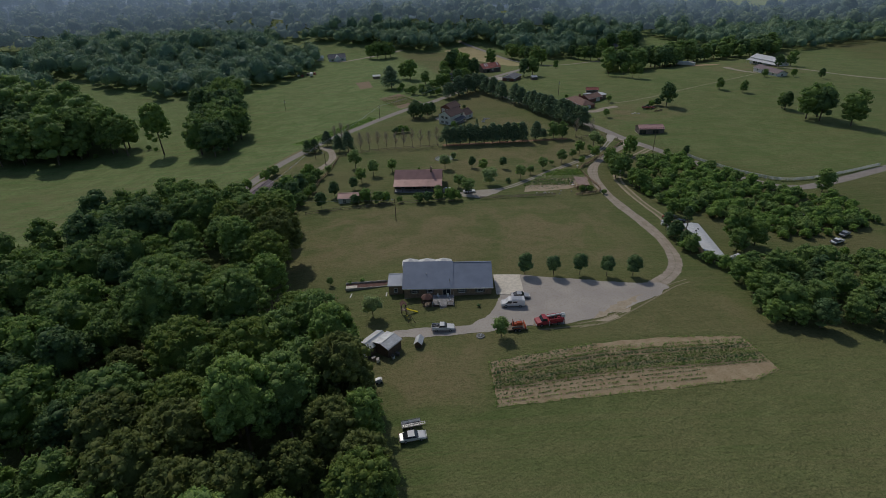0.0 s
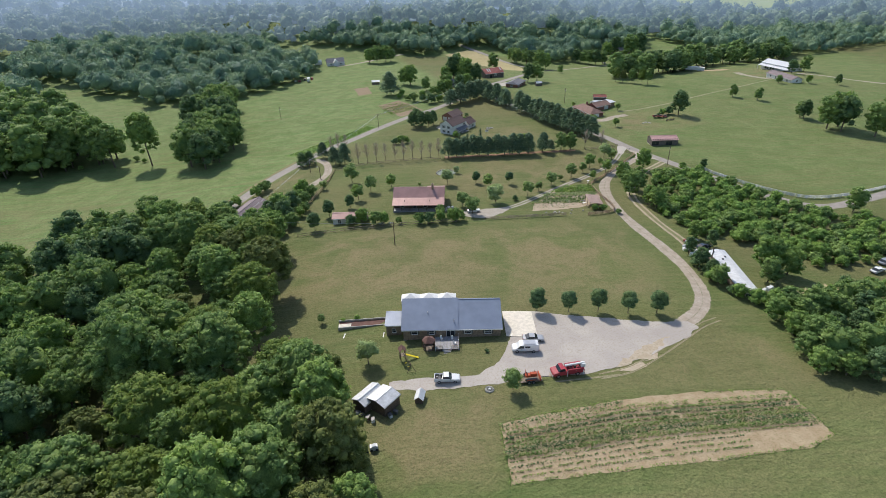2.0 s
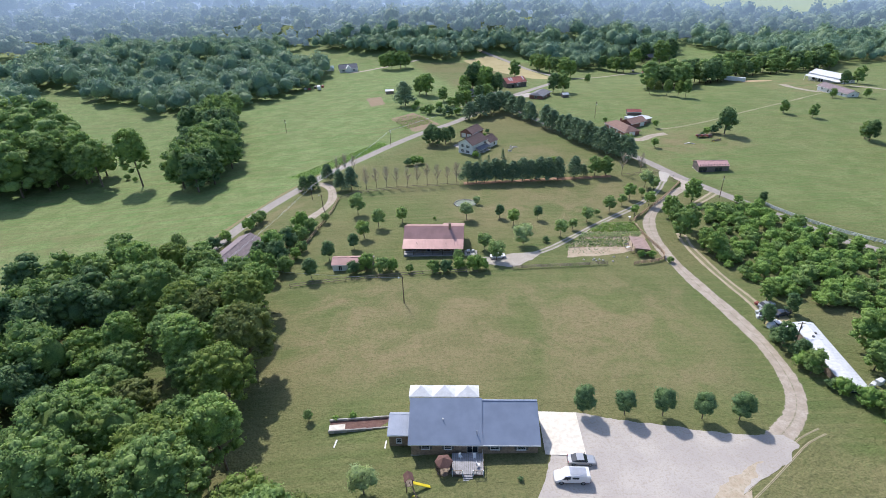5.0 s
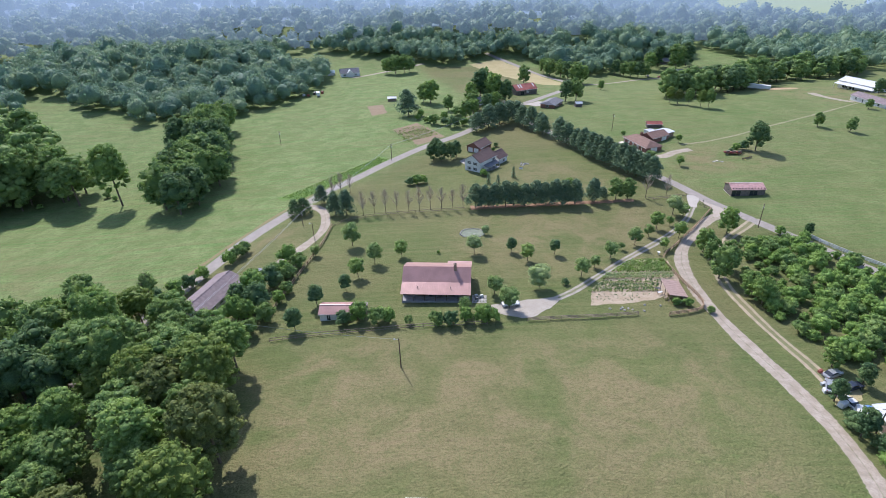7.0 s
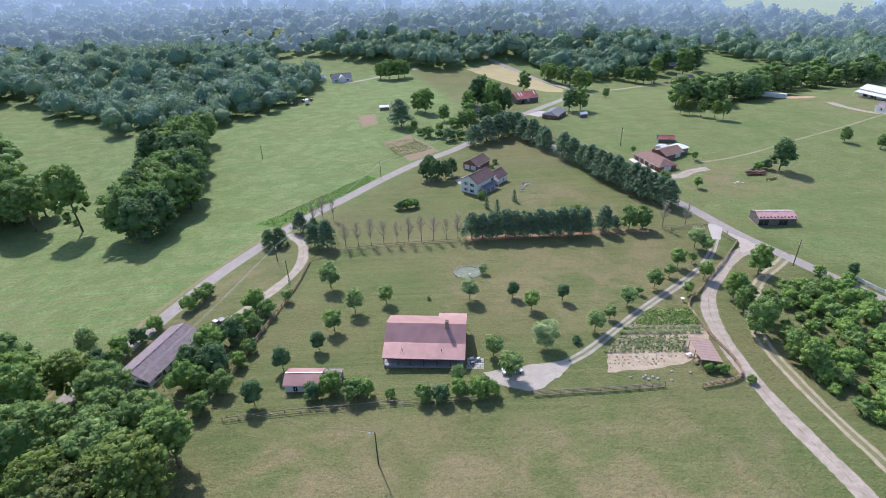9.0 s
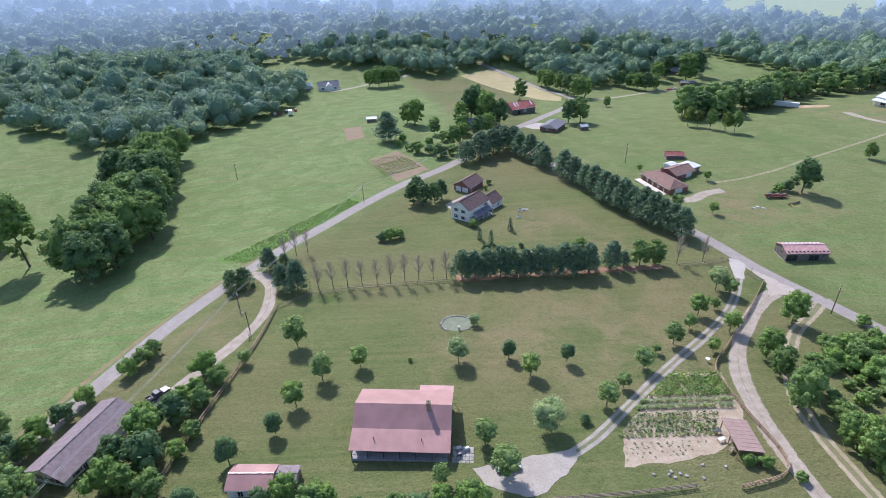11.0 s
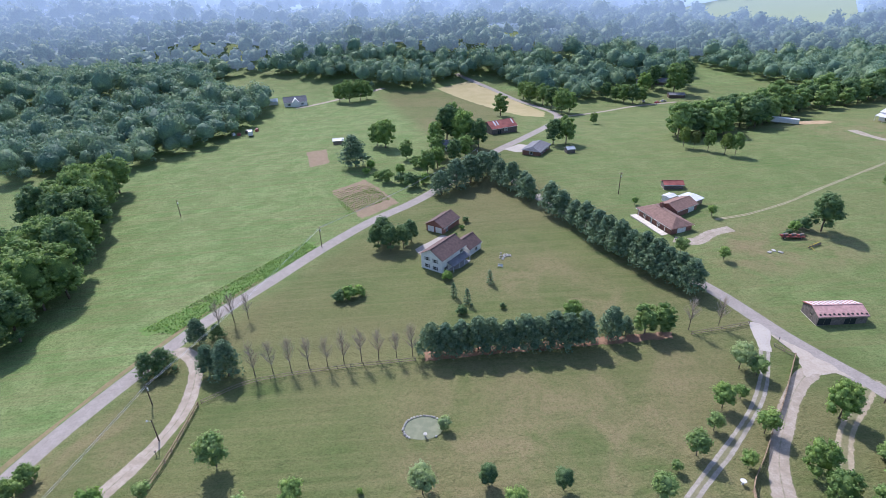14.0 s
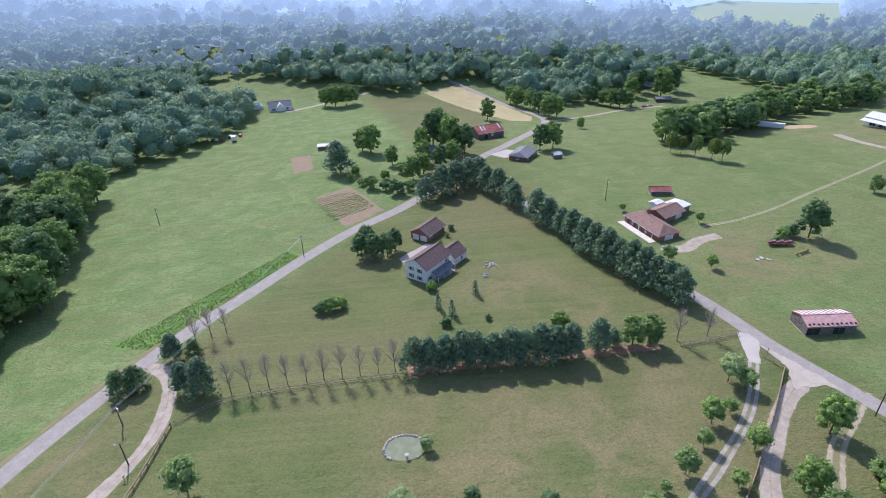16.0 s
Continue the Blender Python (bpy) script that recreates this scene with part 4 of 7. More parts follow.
for x, y in ((-29.9, 196.0), (-25.6, 196.4), (-21.4, 197.0), (-17.1, 197.5), (-12.6, 197.6), (-8.6, 198.1), (-4.3, 198.4), (-0.1, 198.8), (4.3, 199.3), (8.3, 199.5), (80.2, 203.8), (88.6, 204.7), (-45.7, 219.4), (-42.4, 221.8), (-38.9, 223.5)):
    plant(BARES, x, y, rng.uniform(0.85, 1.05), rng, "row of bare trees")
for x, y, s in ((-56.9, 199.9, 0.85), (-53.6, 201.6, 0.85), (-44.5, 214, 0.6)):
    plant(CEDARS, x, y, s, rng)
for x, y, s in ((-36.4, 196.8, 1.15), (-41, 198.5, 0.95), (-49, 212.4, 0.9)):
    plant(PINES, x, y, s, rng)
# trees by the parking area, on the lawns and round the farmhouse
for x, y in ((26.3, 56.9), (33.9, 55.9), (41, 55.4), (48.1, 54.4), (55.1, 54.2)):
    plant(PEARS, x, y, rng.uniform(0.93, 1.04), rng, "row of trees by the parking area")
LAWN = ((-30, 167.6, 1.2), (-21, 153, 1.0), (-12.9, 157.2, 0.85), (26.1, 152, 0.85), (40.2, 141.6, 0.9), (45.6, 147.2, 0.6), (52.2, 153.9, 0.85), (57.3, 159.5, 0.4), (62.9, 163, 0.9), (69.4, 169.2, 0.65), (74.3, 175.3, 0.95), (79.8, 177.8, 0.55), (71, 159.4, 0.6), (79.1, 167.6, 0.9), (-25.2, 144.8, 0.95), (14, 131.7, 0.85), (17.1, 123.8, 1.0), (87.3, 184.8, 0.8), (-41.1, 161.3, 0.6), (15.7, 28.3, 0.75), (106.8, 237.8, 0.7), (95.7, 244, 0.9), (95.6, 284.6, 0.5), (118.1, 268.8, 0.65))
for x, y, s in LAWN:
    plant(ORCHARD, x, y, s * 1.32, rng, "trees on the lawn")
for x, y, s in ((21.9, 158.5, 0.82), (35.3, 156.6, 0.85), (-27.6, 137, 0.86), (-34.4, 129.6, 1.05), (-38, 118.9, 1.05)):
    plant(PEARS, x, y, s, rng, "trees on the lawn")
for x, y, s in ((10, 157.4, 1.05), (26.9, 135.2, 1.2), (-13.8, 40.6, 0.95), (14.8, 173.4, 0.55), (84.6, 187.4, 1.15)):
    plant(WILLOWS, x, y, s, rng)
plant(BUSHES, 34.4, 136.8, 0.6, rng)
plant(BUSHES, -1.3, 158.5, 0.33, rng)
for x, y, s in ((-25.7, 119.7, 1.0), (-21.8, 120.9, 1.3), (-16.9, 118.9, 1.2), (-14, 119.2, 1.0), (-8.8, 118.2, 0.6), (-1.8, 117, 1.0), (1.8, 116.9, 1.05), (5.6, 118.2, 1.0), (9.4, 117.6, 1.1), (12.4, 118, 0.9)):
    plant(BUSHES, x, y, s, rng, "shrubs along the fence", stretch=1.25)
for x, y, s in ((-21.5, 121.5, 0.9), (5.4, 122.6, 0.85), (10.5, 119, 0.85), (-16, 121, 0.75)):
    plant(ORCHARD, x, y, s, rng, "trees along the fence")
for x, y, s in ((61.6, 125.6, 0.65), (64.6, 125, 0.7), (69.1, 122, 0.5)):
    plant(BUSHES, x, y, s, rng)
# the overgrown fence line by the long grey house
for x, y, s in ((-49.4, 158.2, 1.1), (-45.1, 154.6, 0.9), (-46.3, 147.4, 0.85), (-49.0, 150.8, 0.8), (-50.5, 143, 1.2), (-53.9, 138, 1.4), (-51, 131, 1.4), (-55.5, 126, 1.3), (-47, 124, 1.0), (-74.5, 151.5, 0.8), (-76, 146, 0.9), (-78, 141, 1.0), (-80.5, 135.5, 1.1), (-69, 160.4, 0.85), (-66.4, 168.2, 0.8), (-67.4, 164.6, 0.85), (-44.6, 138, 0.7), (-45.4, 133, 0.7), (-80, 131, 1.1), (-49.5, 118, 0.9)):
    plant(BUSHES, x, y, s * 1.45, rng, "overgrown fence line", stretch=1.15)
for x, y, s in ((-54.5, 140, 0.6), (-56, 131, 0.6), (-50.5, 147, 0.45), (-52, 125, 0.5), (-77, 137, 0.4)):
    plant(MIDS, x, y, s, rng)
plant(BARES, -85.4, 140.2, 1.0, rng, label="dead tree wrapped in vines")
plant(ORCHARD[1:2], -85.4, 140.2, 1.35, rng, label="dead tree wrapped in green vines", stretch=1.35)
# shrubs by the long brick house
for x, y, s in ((-21.1, 58.2, 0.42), (-17.9, 58.6, 0.45), (12.1, 41.4, 0.25), (17, 58.3, 0.25)):
    plant(BUSHES, x, y, s, rng)
plant(ORCHARD, -26.7, 59.2, 0.5, rng)
# shrubs by the white house
for x, y, s in ((20.5, 227.6, 0.9), (24.3, 223.2, 0.95), (32.2, 234.2, 0.9)):
    plant(CYPRESS, x, y, s, rng)
for x, y, s in ((19.2, 238.6, 0.95), (22.1, 218.5, 0.8), (-10.6, 231, 1.3), (-8.0, 232.2, 1.1), (-13.4, 230.2, 1.1), (33.9, 219.8, 0.5), (27, 276, 0.5), (24, 270, 0.5), (29, 282, 0.7)):
    plant(BUSHES, x, y, s, rng)
for x, y, s in ((0.6, 262.4, 0.72), (-3.6, 264.4, 0.7), (5.2, 263.6, 0.68), (8.0, 268.6, 0.62), (-1.8, 269.5, 0.75)):
    plant(MIDS[2:3], x, y, s, rng, "trees by the white house")
# pasture trees
for x, y, s in ((147, 251, 1.02), (194.4, 282, 0.55), (204.3, 271.5, 0.55), (261.5, 311, 0.45), (277.7, 305.3, 0.5), (242.3, 313, 0.4), (206.6, 234, 0.6), (206, 211, 1.35), (214, 214, 1.4), (210, 206, 1.3), (219, 195, 1.35), (206, 230, 0.75), (276, 352, 0.75), (292, 362, 0.9), (122, 426, 0.5)):
    plant(MIDS, x, y, s, rng)
for x, y, s in ((142.4, 253.5, 1.4), (138.4, 252.5, 1.1), (135, 250, 0.7)):
    plant(BUSHES, x, y, s, rng)
# brush beside the farm track, and the thick hedge
BRUSH = ((90, 148), (102, 164), (113, 163), (121, 150), (127, 133), (140, 112), (152, 108), (150, 85), (128, 78), (112, 76), (108, 92), (98, 96), (89, 101), (84.5, 112), (84, 124), (86, 136))
plant_joined("brush_thicket", BUSHES[:3], scatter(BRUSH, 2.9, rng), 0.6, 1.45, rng, "thick tangle of bright green brush", "brush")
HEDGE = ((79.5, 88), (77.6, 76), (78, 62), (79, 50), (77.5, 38), (78.5, 29), (90, 26), (104, 25), (135, 25), (150, 60), (128, 64), (112, 66), (96, 58), (89, 56), (90, 62), (87, 60), (80, 58), (79.8, 80))
for x, y in scatter(HEDGE, 4.0, rng, (((79, 57), (88, 57), (88, 85), (79, 85)),)):
    if y < 56:
        plant(MIDS, x, y, rng.uniform(0.45, 0.75), rng, "thick hedge", stretch=0.85)
    else:
        plant(BUSHES, x, y, rng.uniform(0.6, 0.95), rng, "thick hedge", stretch=1.2)
for x, y, s in ((96.3, 170.2, 1.25), (82, 150.5, 1.0), (79.6, 140, 1.2), (82.5, 157, 1.1), (85, 145, 1.2), (84, 125, 1.1), (83, 130, 1.0)):
    plant(MIDS, x, y, s * 0.55, rng, "trees by the farm track", stretch=1.1)
for x, y, s in ((78.6, 87.5, 0.42), (76.9, 77.5, 0.5), (77.6, 68, 0.48), (78.2, 73, 0.4), (95.5, 76.5, 0.85), (100, 73, 0.7), (92, 69, 0.55), (88, 92.5, 0.42), (85.5, 98.8, 0.5), (121, 166, 0.35), (150, 115, 0.7)):
    plant(MIDS, x, y, s, rng)
for x, y, s in ((113, 168, 0.9), (118, 163, 1.0), (77.2, 70.5, 1.1), (79.5, 61.5, 1.1), (82.5, 58, 1.2), (86.5, 57.5, 1.2), (77.4, 80.5, 1.0), (69, 121.5, 0.55)):
    plant(BUSHES, x, y, s, rng)


# ---- far woods: too many to count ----
def canopy_tree(rg, leaves, size, lumps):
    """One tree of a closed canopy, 16 m high and 13 m wide: a heaped heart under leaf clumps that follow its boughs."""
    c = dome(rg, 16, 13, 1.0, lumps, 2.0)
    r = 1.95 * rg.uniform(0.6, 1.35, (lumps, 1)) * np.array([[1, 1, 0.8]])
    v = leaf_quads(rg, c, r, leaves, size, -0.3, 0.0, 0.7)
    f = np.arange(len(v)).reshape(-1, 4)
    hv = billow(rg, ICO2_V, 30, 0.34, 0.42, 0.07) * (5.9, 5.9, 6.8) + (0, 0, 8.0)
    hf = ICO2_F[ICO2_V[ICO2_F].mean(1)[:, 2] > -0.6]
    return np.concatenate([v, hv]), np.concatenate([f[:, [0, 1, 2]], f[:, [0, 2, 3]], hf + len(v)])


def far_wood(name, poly, gap, clear, leaves, size, label, seed=5, leaf=None, kind="stuff", grown=1.0, lumps=44):
    """A closed canopy of trees too many to count."""
    rg = np.random.default_rng(seed)
    pool = [canopy_tree(rg, leaves, size, lumps) for _ in range(8)]
    spots = np.array(scatter(poly, gap, rg, clear))
    z = gz_many(spots[:, 0], spots[:, 1])
    V, F, base = [], [], 0
    for i, (x, y) in enumerate(spots):
        v, f = pool[i % 8]
        a, s_ = rg.uniform(0, 6.28), grown * min(1.5, rg.lognormal(-0.08, 0.24))
        up = s_ * rg.uniform(0.82, 1.1)
        c, d = math.cos(a) * s_, math.sin(a) * s_
        V.append(v @ np.array([[c, -d, 0], [d, c, 0], [0, 0, up]]).T + (x, y, z[i] - 0.3))
        F.append(f + base)
        base += len(v)
    me = from_arrays(name, np.concatenate(V), np.concatenate(F), leaf or LEAF_FAR_HAZED)
    return tagged(new(name, me), label, "wood" if kind == "stuff" else "backdrop", kind=kind)


CLEAR = (
    ((-183, 572), (-157, 651), (-102, 622), (-75, 596), (-49, 600), (-20, 560), (-90, 535), (-107, 528)),
    ((395, 930), (445, 858), (520, 830), (606, 825), (815, 1125), (612, 1185), (470, 1105)),
    ((88, 715), (132, 712), (135, 775), (92, 780)),
    ((-330, 447), (-288, 418), (-270, 430), (-330, 470)),
    ((180, 440), (240, 545), (262, 612), (282, 616), (300, 584), (311, 540), (317, 520), (300, 470)),
    ((-540, 700), (-440, 655), (-440, 690), (-540, 735)),
)
WOOD_E = ((-146, 386), (-124, 410), (-104, 446), (-97, 485), (-104, 528), (-120, 560), (-60, 592), (-15, 566), (18, 569), (30, 577), (58, 600), (85, 606), (104, 560), (138, 528), (165, 540), (205, 572), (240, 562), (262, 600), (280, 645), (-420, 645), (-440, 620), (-360, 470), (-285, 425), (-216, 396), (-205, 372))
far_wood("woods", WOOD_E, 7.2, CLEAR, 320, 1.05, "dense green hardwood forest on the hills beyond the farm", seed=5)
# the backdrop woods get their haze from BACKDROP's painted glow
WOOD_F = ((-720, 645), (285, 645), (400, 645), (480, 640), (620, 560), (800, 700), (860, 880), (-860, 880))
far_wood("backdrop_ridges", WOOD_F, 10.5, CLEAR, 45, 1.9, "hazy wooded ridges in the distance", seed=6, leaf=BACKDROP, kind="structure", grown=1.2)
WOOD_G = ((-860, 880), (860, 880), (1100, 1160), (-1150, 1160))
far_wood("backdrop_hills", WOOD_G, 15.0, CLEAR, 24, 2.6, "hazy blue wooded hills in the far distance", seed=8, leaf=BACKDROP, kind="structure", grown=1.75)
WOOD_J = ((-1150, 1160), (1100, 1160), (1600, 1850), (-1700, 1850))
far_wood("backdrop_skyline", WOOD_J, 28.0, CLEAR, 12, 3.0, "pale blue hills fading into painted haze", seed=11, leaf=BACKDROP, kind="structure", grown=2.6)
WOOD_H = ((-620, 330), (-340, 300), (-330, 262), (-300, 275), (-290, 330), (-300, 410), (-345, 450), (-440, 560), (-620, 520))
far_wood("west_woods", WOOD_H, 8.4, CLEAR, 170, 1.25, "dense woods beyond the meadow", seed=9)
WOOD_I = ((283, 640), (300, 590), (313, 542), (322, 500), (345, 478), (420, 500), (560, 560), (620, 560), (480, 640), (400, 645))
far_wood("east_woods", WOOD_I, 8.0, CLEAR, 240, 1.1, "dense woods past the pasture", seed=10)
plant_joined("creek_wood", LOOSE, scatter(WOOD_C, 10.0, rng), 1.45, 2.0, rng, "tall dense trees along the creek")
plant_joined("hedgerow", LOOSE, scatter(WOOD_D, 7.5, rng), 0.95, 1.4, rng, "dense hedgerow of trees past the pasture")
for ob in STOCK:
    for o in (ob, *ob.children_recursive):
        bpy.data.objects.remove(o)


# ---- buildings ----
def slab(bm, p, q, r, s, thick):
    """A slab with the four given upper corners."""
    up = [Vector(v) for v in (p, q, r, s)]
    n = (up[1] - up[0]).cross(up[3] - up[0]).normalized()
    n = n if n.z > 0 else -n
    hi = [bm.verts.new(v) for v in up]
    lo = [bm.verts.new(v - n * thick) for v in up]
    bm.faces.new(hi)
    bm.faces.new(lo[::-1])
    for i in range(4):
        j = (i + 1) % 4
        bm.faces.new((hi[i], hi[j], lo[j], lo[i]))
    return bm


SEAM = {}


def seams(slope, p, q, r, s, gap, material, h=0.03, w=0.06):
    """Raised seams up a roof slope from the eave p-q to the ridge s-r, one part each on a shared mesh."""
    p, q, r, s = (Vector(v) for v in (p, q, r, s))
    n = max(2, int((q - p).length / gap))
    up = s - p
    me = SEAM.get((material.name, round(up.length, 2)))
    if not me:
        bm = a_box((up.length / 2, 0, h / 2), (up.length, w, h), 0.015)
        me = bpy.data.meshes.new("seam")
        bm.to_mesh(me)
        bm.free()
        me.materials.append(material)
        SEAM[(material.name, round(up.length, 2))] = me
    turn = up.to_track_quat("X", "Z").to_matrix().to_4x4()
    for i in range(n + 1):
        k_ = new("seam", me)
        k_.parent = slope
        k_.matrix_local = Matrix.Translation(p.lerp(q, i / n)) @ turn


def opening(parent, side, u, z, w, h, L, W, kind="window", trim=None, shutters=None, double=False):
    """A window or door set in a wall: frame with depth, pane behind it, sill. side: front, back, left, right."""
    turn = {"front": 0, "right": 90, "back": 180, "left": 270}[side]
    half = W / 2 if side in ("front", "back") else L / 2
    m = pose(0, 0, 0, 0, 0, turn) @ Matrix.Translation((u, -half, z))
    bm = bmesh.new()
    for c, s in (((-w / 2, 0, h / 2), (0.1, 0.16, h + 0.1)), ((w / 2, 0, h / 2), (0.1, 0.16, h + 0.1)), ((0, 0, h), (w, 0.16, 0.1)), ((0, 0, 0), (w, 0.16, 0.1)), ((0, -0.01, h / 2), (w if kind == "window" else 0.07, 0.1, 0.06 if kind == "window" else h))):
        box(bm, c, s, 0, m)
    fr = part(kind, bm, trim or WHITE, parent)
    if kind == "garage_door":
        bm = bmesh.new()
        for i in range(4):
            box(bm, (0, -0.03, h * (i + 0.5) / 4), (w - 0.1, 0.06, h / 4 - 0.03), 0, m)
        part("door_panel", bm, WHITE, fr)
    else:
        part("pane", a_box((0, -0.02, h / 2), (w - 0.1, 0.04, h - 0.1), 0, m), GLASS, fr)
        if kind == "window":
            part("sill", a_box((0, -0.1, -0.06), (w + 0.2, 0.16, 0.06), 0, m), trim or WHITE, fr)
    if shutters:
        for sx in (-1, 1):
            part("shutter", a_box((sx * (w / 2 + 0.25), -0.03, h / 2), (0.38, 0.06, h), 0.01, m), shutters, fr)


def house(name, x, y, turn, L, W, eave, ridge, wall, roof, label, category="house", over=0.45, seam=0.0, hip=0.0, sink=0.6, openings=(), trim=None, shutters=None, fascia=None, thick=0.14, gable_wall=None, lift=0.0, crest=0.0):
    """A building with a ridge along its length: walls, two roof slopes (or four when hipped), fascia, openings."""
    ob = thing(name, x, y, turn, label, category, z=gz(x, y) + lift)
    t = 0.2
    for nm, c, s in (("front_wall", (0, -W / 2 + t / 2, (eave - sink) / 2), (L, t, eave + sink)), ("back_wall", (0, W / 2 - t / 2, (eave - sink) / 2), (L, t, eave + sink))):
        part(nm, a_box(c, s), wall, ob)
    rise = 0.0 if hip else ridge - eave
    for sx in (-1, 1):
        o = [(-W / 2 + t, -sink), (W / 2 - t, -sink), (W / 2 - t, eave), (crest, eave + rise * (1 - 2 * t / W)), (-W / 2 + t, eave)]
        part("end_wall", prism(bmesh.new(), o, sx * L / 2, sx * (L / 2 - t), "x"), gable_wall or wall, ob)
    part("foundation", a_box((0, 0, -0.1 - sink / 2), (L + 0.1, W + 0.1, sink)), CONCRETE, ob)
    lx, wy = L / 2 + over, W / 2 + over
    rz, hx = ridge + 0.1, lx - hip
    for sy in (-1, 1):
        ez = eave - (ridge - eave) / (W / 2 - sy * crest) * over + 0.1
        a, b, c, d = (-lx, sy * wy, ez), (lx, sy * wy, ez), (hx, crest, rz), (-hx, crest, rz)
        rm = roof if isinstance(roof, bpy.types.Material) else roof[0 if sy < 0 else 1]
        sl = part("roof", slab(bmesh.new(), a, b, c, d, thick), rm, ob)
        if seam:
            seams(sl, a, b, c, d, seam, rm)
        part("fascia", a_box((0, sy * (wy + 0.02), ez - 0.14), (2 * lx, 0.05, 0.2)), fascia or WHITE, sl)
    if hip:
        for sx in (-1, 1):
            bm = bmesh.new()
            up = [bm.verts.new(v) for v in ((sx * lx, -wy, ez), (sx * lx, wy, ez), (sx * hx, 0, rz), (sx * (lx - 0.02), 0, ez - 0.1))]
            bm.faces.new(up[:3])
            bm.faces.new((up[0], up[1], up[3]))
            part("hip_roof", bm, roof, ob)
        part("soffit", a_box((0, 0, eave - 0.05), (L - 0.1, W - 0.1, 0.06)), WHITE, ob)
    part("ridge_cap", a_box((0, crest, rz + 0.03), (2 * hx, 0.34, 0.06), 0.02), roof if isinstance(roof, bpy.types.Material) else roof[0], ob)
    for o in openings:
        side, u, z, w, h = o[:5]
        opening(ob, side, u, z, w, h, L, W, o[5] if len(o) > 5 else "window", trim, shutters if len(o) < 6 else None)
    return ob


def chimney(parent, x, y, z0, z1, s=0.7, material=None):
    bm = box(bmesh.new(), (x, y, (z0 + z1) / 2), (s, s, z1 - z0))
    box(bm, (x, y, z1), (s + 0.16, s + 0.16, 0.12))
    ch = part("chimney", bm, material or BRICK, parent)
    part("flue", rod(bmesh.new(), (x, y, z1), (x, y, z1 + 0.3), 0.16, 0.16, 8), STEEL, ch)


def post_row(parent, name, pts, h, s, material):
    for x, y, z in pts:
        part(name, a_box((x, y, z + h / 2), (s, s, h)), material, parent)


# the long brick house
H1 = house("brick_house", 5.12, 52.25, -3.0, 22.2, 9.2, 3.0, 6.0, BRICK, BLUE_ROOF, "long tan brick house with a blue-grey metal roof", over=0.4, seam=0.0, crest=2.5, openings=(
    ("front", -0.3, 0.65, 1.9, 2.1, "door"), ("front", -8.5, 1.5, 1.3, 0.9), ("front", 3.6, 1.5, 1.5, 0.9), ("front", 8.2, 1.5, 1.5, 0.9), ("front", -4.6, 1.5, 1.2, 0.9)), shutters=STEEL)
part("roof_step", slab(bmesh.new(), (-11.55, -5.1, 2.98), (1.5, -5.1, 2.98), (1.5, 2.75, 6.36), (-11.55, 2.75, 6.36), 0.2), BLUE_ROOF, H1, "raised step of the blue-grey roof")
part("eave_trim", a_box((0, -5.06, 2.86), (23.0, 0.06, 0.16)), WHITE, H1)
for x, y in ((-5.5, -1.0), (0.5, -3.3)):
    part("vent_pipe", rod(bmesh.new(), (x, y, 3.4), (x, y, 5.2 if x < 0 else 4.6), 0.09, 0.09, 8), CHROME, H1)
wing = house("side_wing", -8.3, 53.3, -3.0, 3.6, 5.2, 3.0, 3.7, BRICK, BLUE_ROOF, "low brick wing with a blue-grey metal roof", over=0.25, seam=0.6, crest=1.7, openings=(("front", 0, 1.0, 0.9, 1.0),))
# white scalloped canopy behind the house
can = thing("patio_canopy", 0.0, 61.0, -3.0, "white scalloped fabric canopy on posts behind the house", "canopy", z=gz(0, 61.0) + 0.7)
for i in range(3):
    cx = -4.5 + 4.5 * i
    bm = bmesh.new()
    apex = bm.verts.new((cx, 0.2, 4.0))
    ring = [bm.verts.new(v) for v in ((cx - 2.25, -1.9, 3.0), (cx, -1.9, 3.05), (cx + 2.25, -1.9, 3.0), (cx + 2.25, 0.1, 3.05), (cx + 2.25, 1.4, 2.8), (cx, 1.4, 2.85), (cx - 2.25, 1.4, 2.8), (cx - 2.25, 0.1, 3.05))]
    low = [bm.verts.new((v.co.x, v.co.y, v.co.z - 0.25)) for v in ring]
    for a in range(8):
        b = (a + 1) % 8
        bm.faces.new((ring[a], ring[b], apex))
        bm.faces.new((ring[a], ring[b], low[b], low[a]))
    part("canopy", bm, WHITE, can)
post_row(can, "post", [(-6.6 + 4.4 * i, y, -1.0) for i in range(4) for y in (-1.7, 1.3)], 3.9, 0.12, WHITE)
# deck, steps and gazebo at the front door
deck = thing("deck", 3.6, 45.0, -3.0, "grey wooden deck with brown rails and front steps", "deck")
for i in range(17):
    part("plank", a_box((-2.6 + 0.32 * i, 0, 0.62), (0.29, 4.4, 0.05)), DECK_GREY, deck)
part("skirt", a_box((0, -2.15, 0.3), (5.4, 0.08, 0.6)), WOOD_DARK, deck)
post_row(deck, "post", [(x, y, 0.0) for x in (-2.6, -0.9, 0.9, 2.6) for y in (-2.15,)] + [(2.6, 0, 0), (2.6, 2.1, 0)], 1.55, 0.12, WHITE)
for x0, x1 in ((-2.6, -0.9), (0.9, 2.6)):
    rl = part("rail", a_box(((x0 + x1) / 2, -2.15, 1.5), (x1 - x0, 0.09, 0.08)), WOOD, deck)
    for j in range(8):
        part("baluster", a_box((x0 + (x1 - x0) * (j + 0.5) / 8, -2.15, 1.05), (0.05, 0.05, 0.85)), WOOD, rl)
part("rail", a_box((2.6, 0, 1.5), (0.09, 4.2, 0.08)), WOOD, deck)
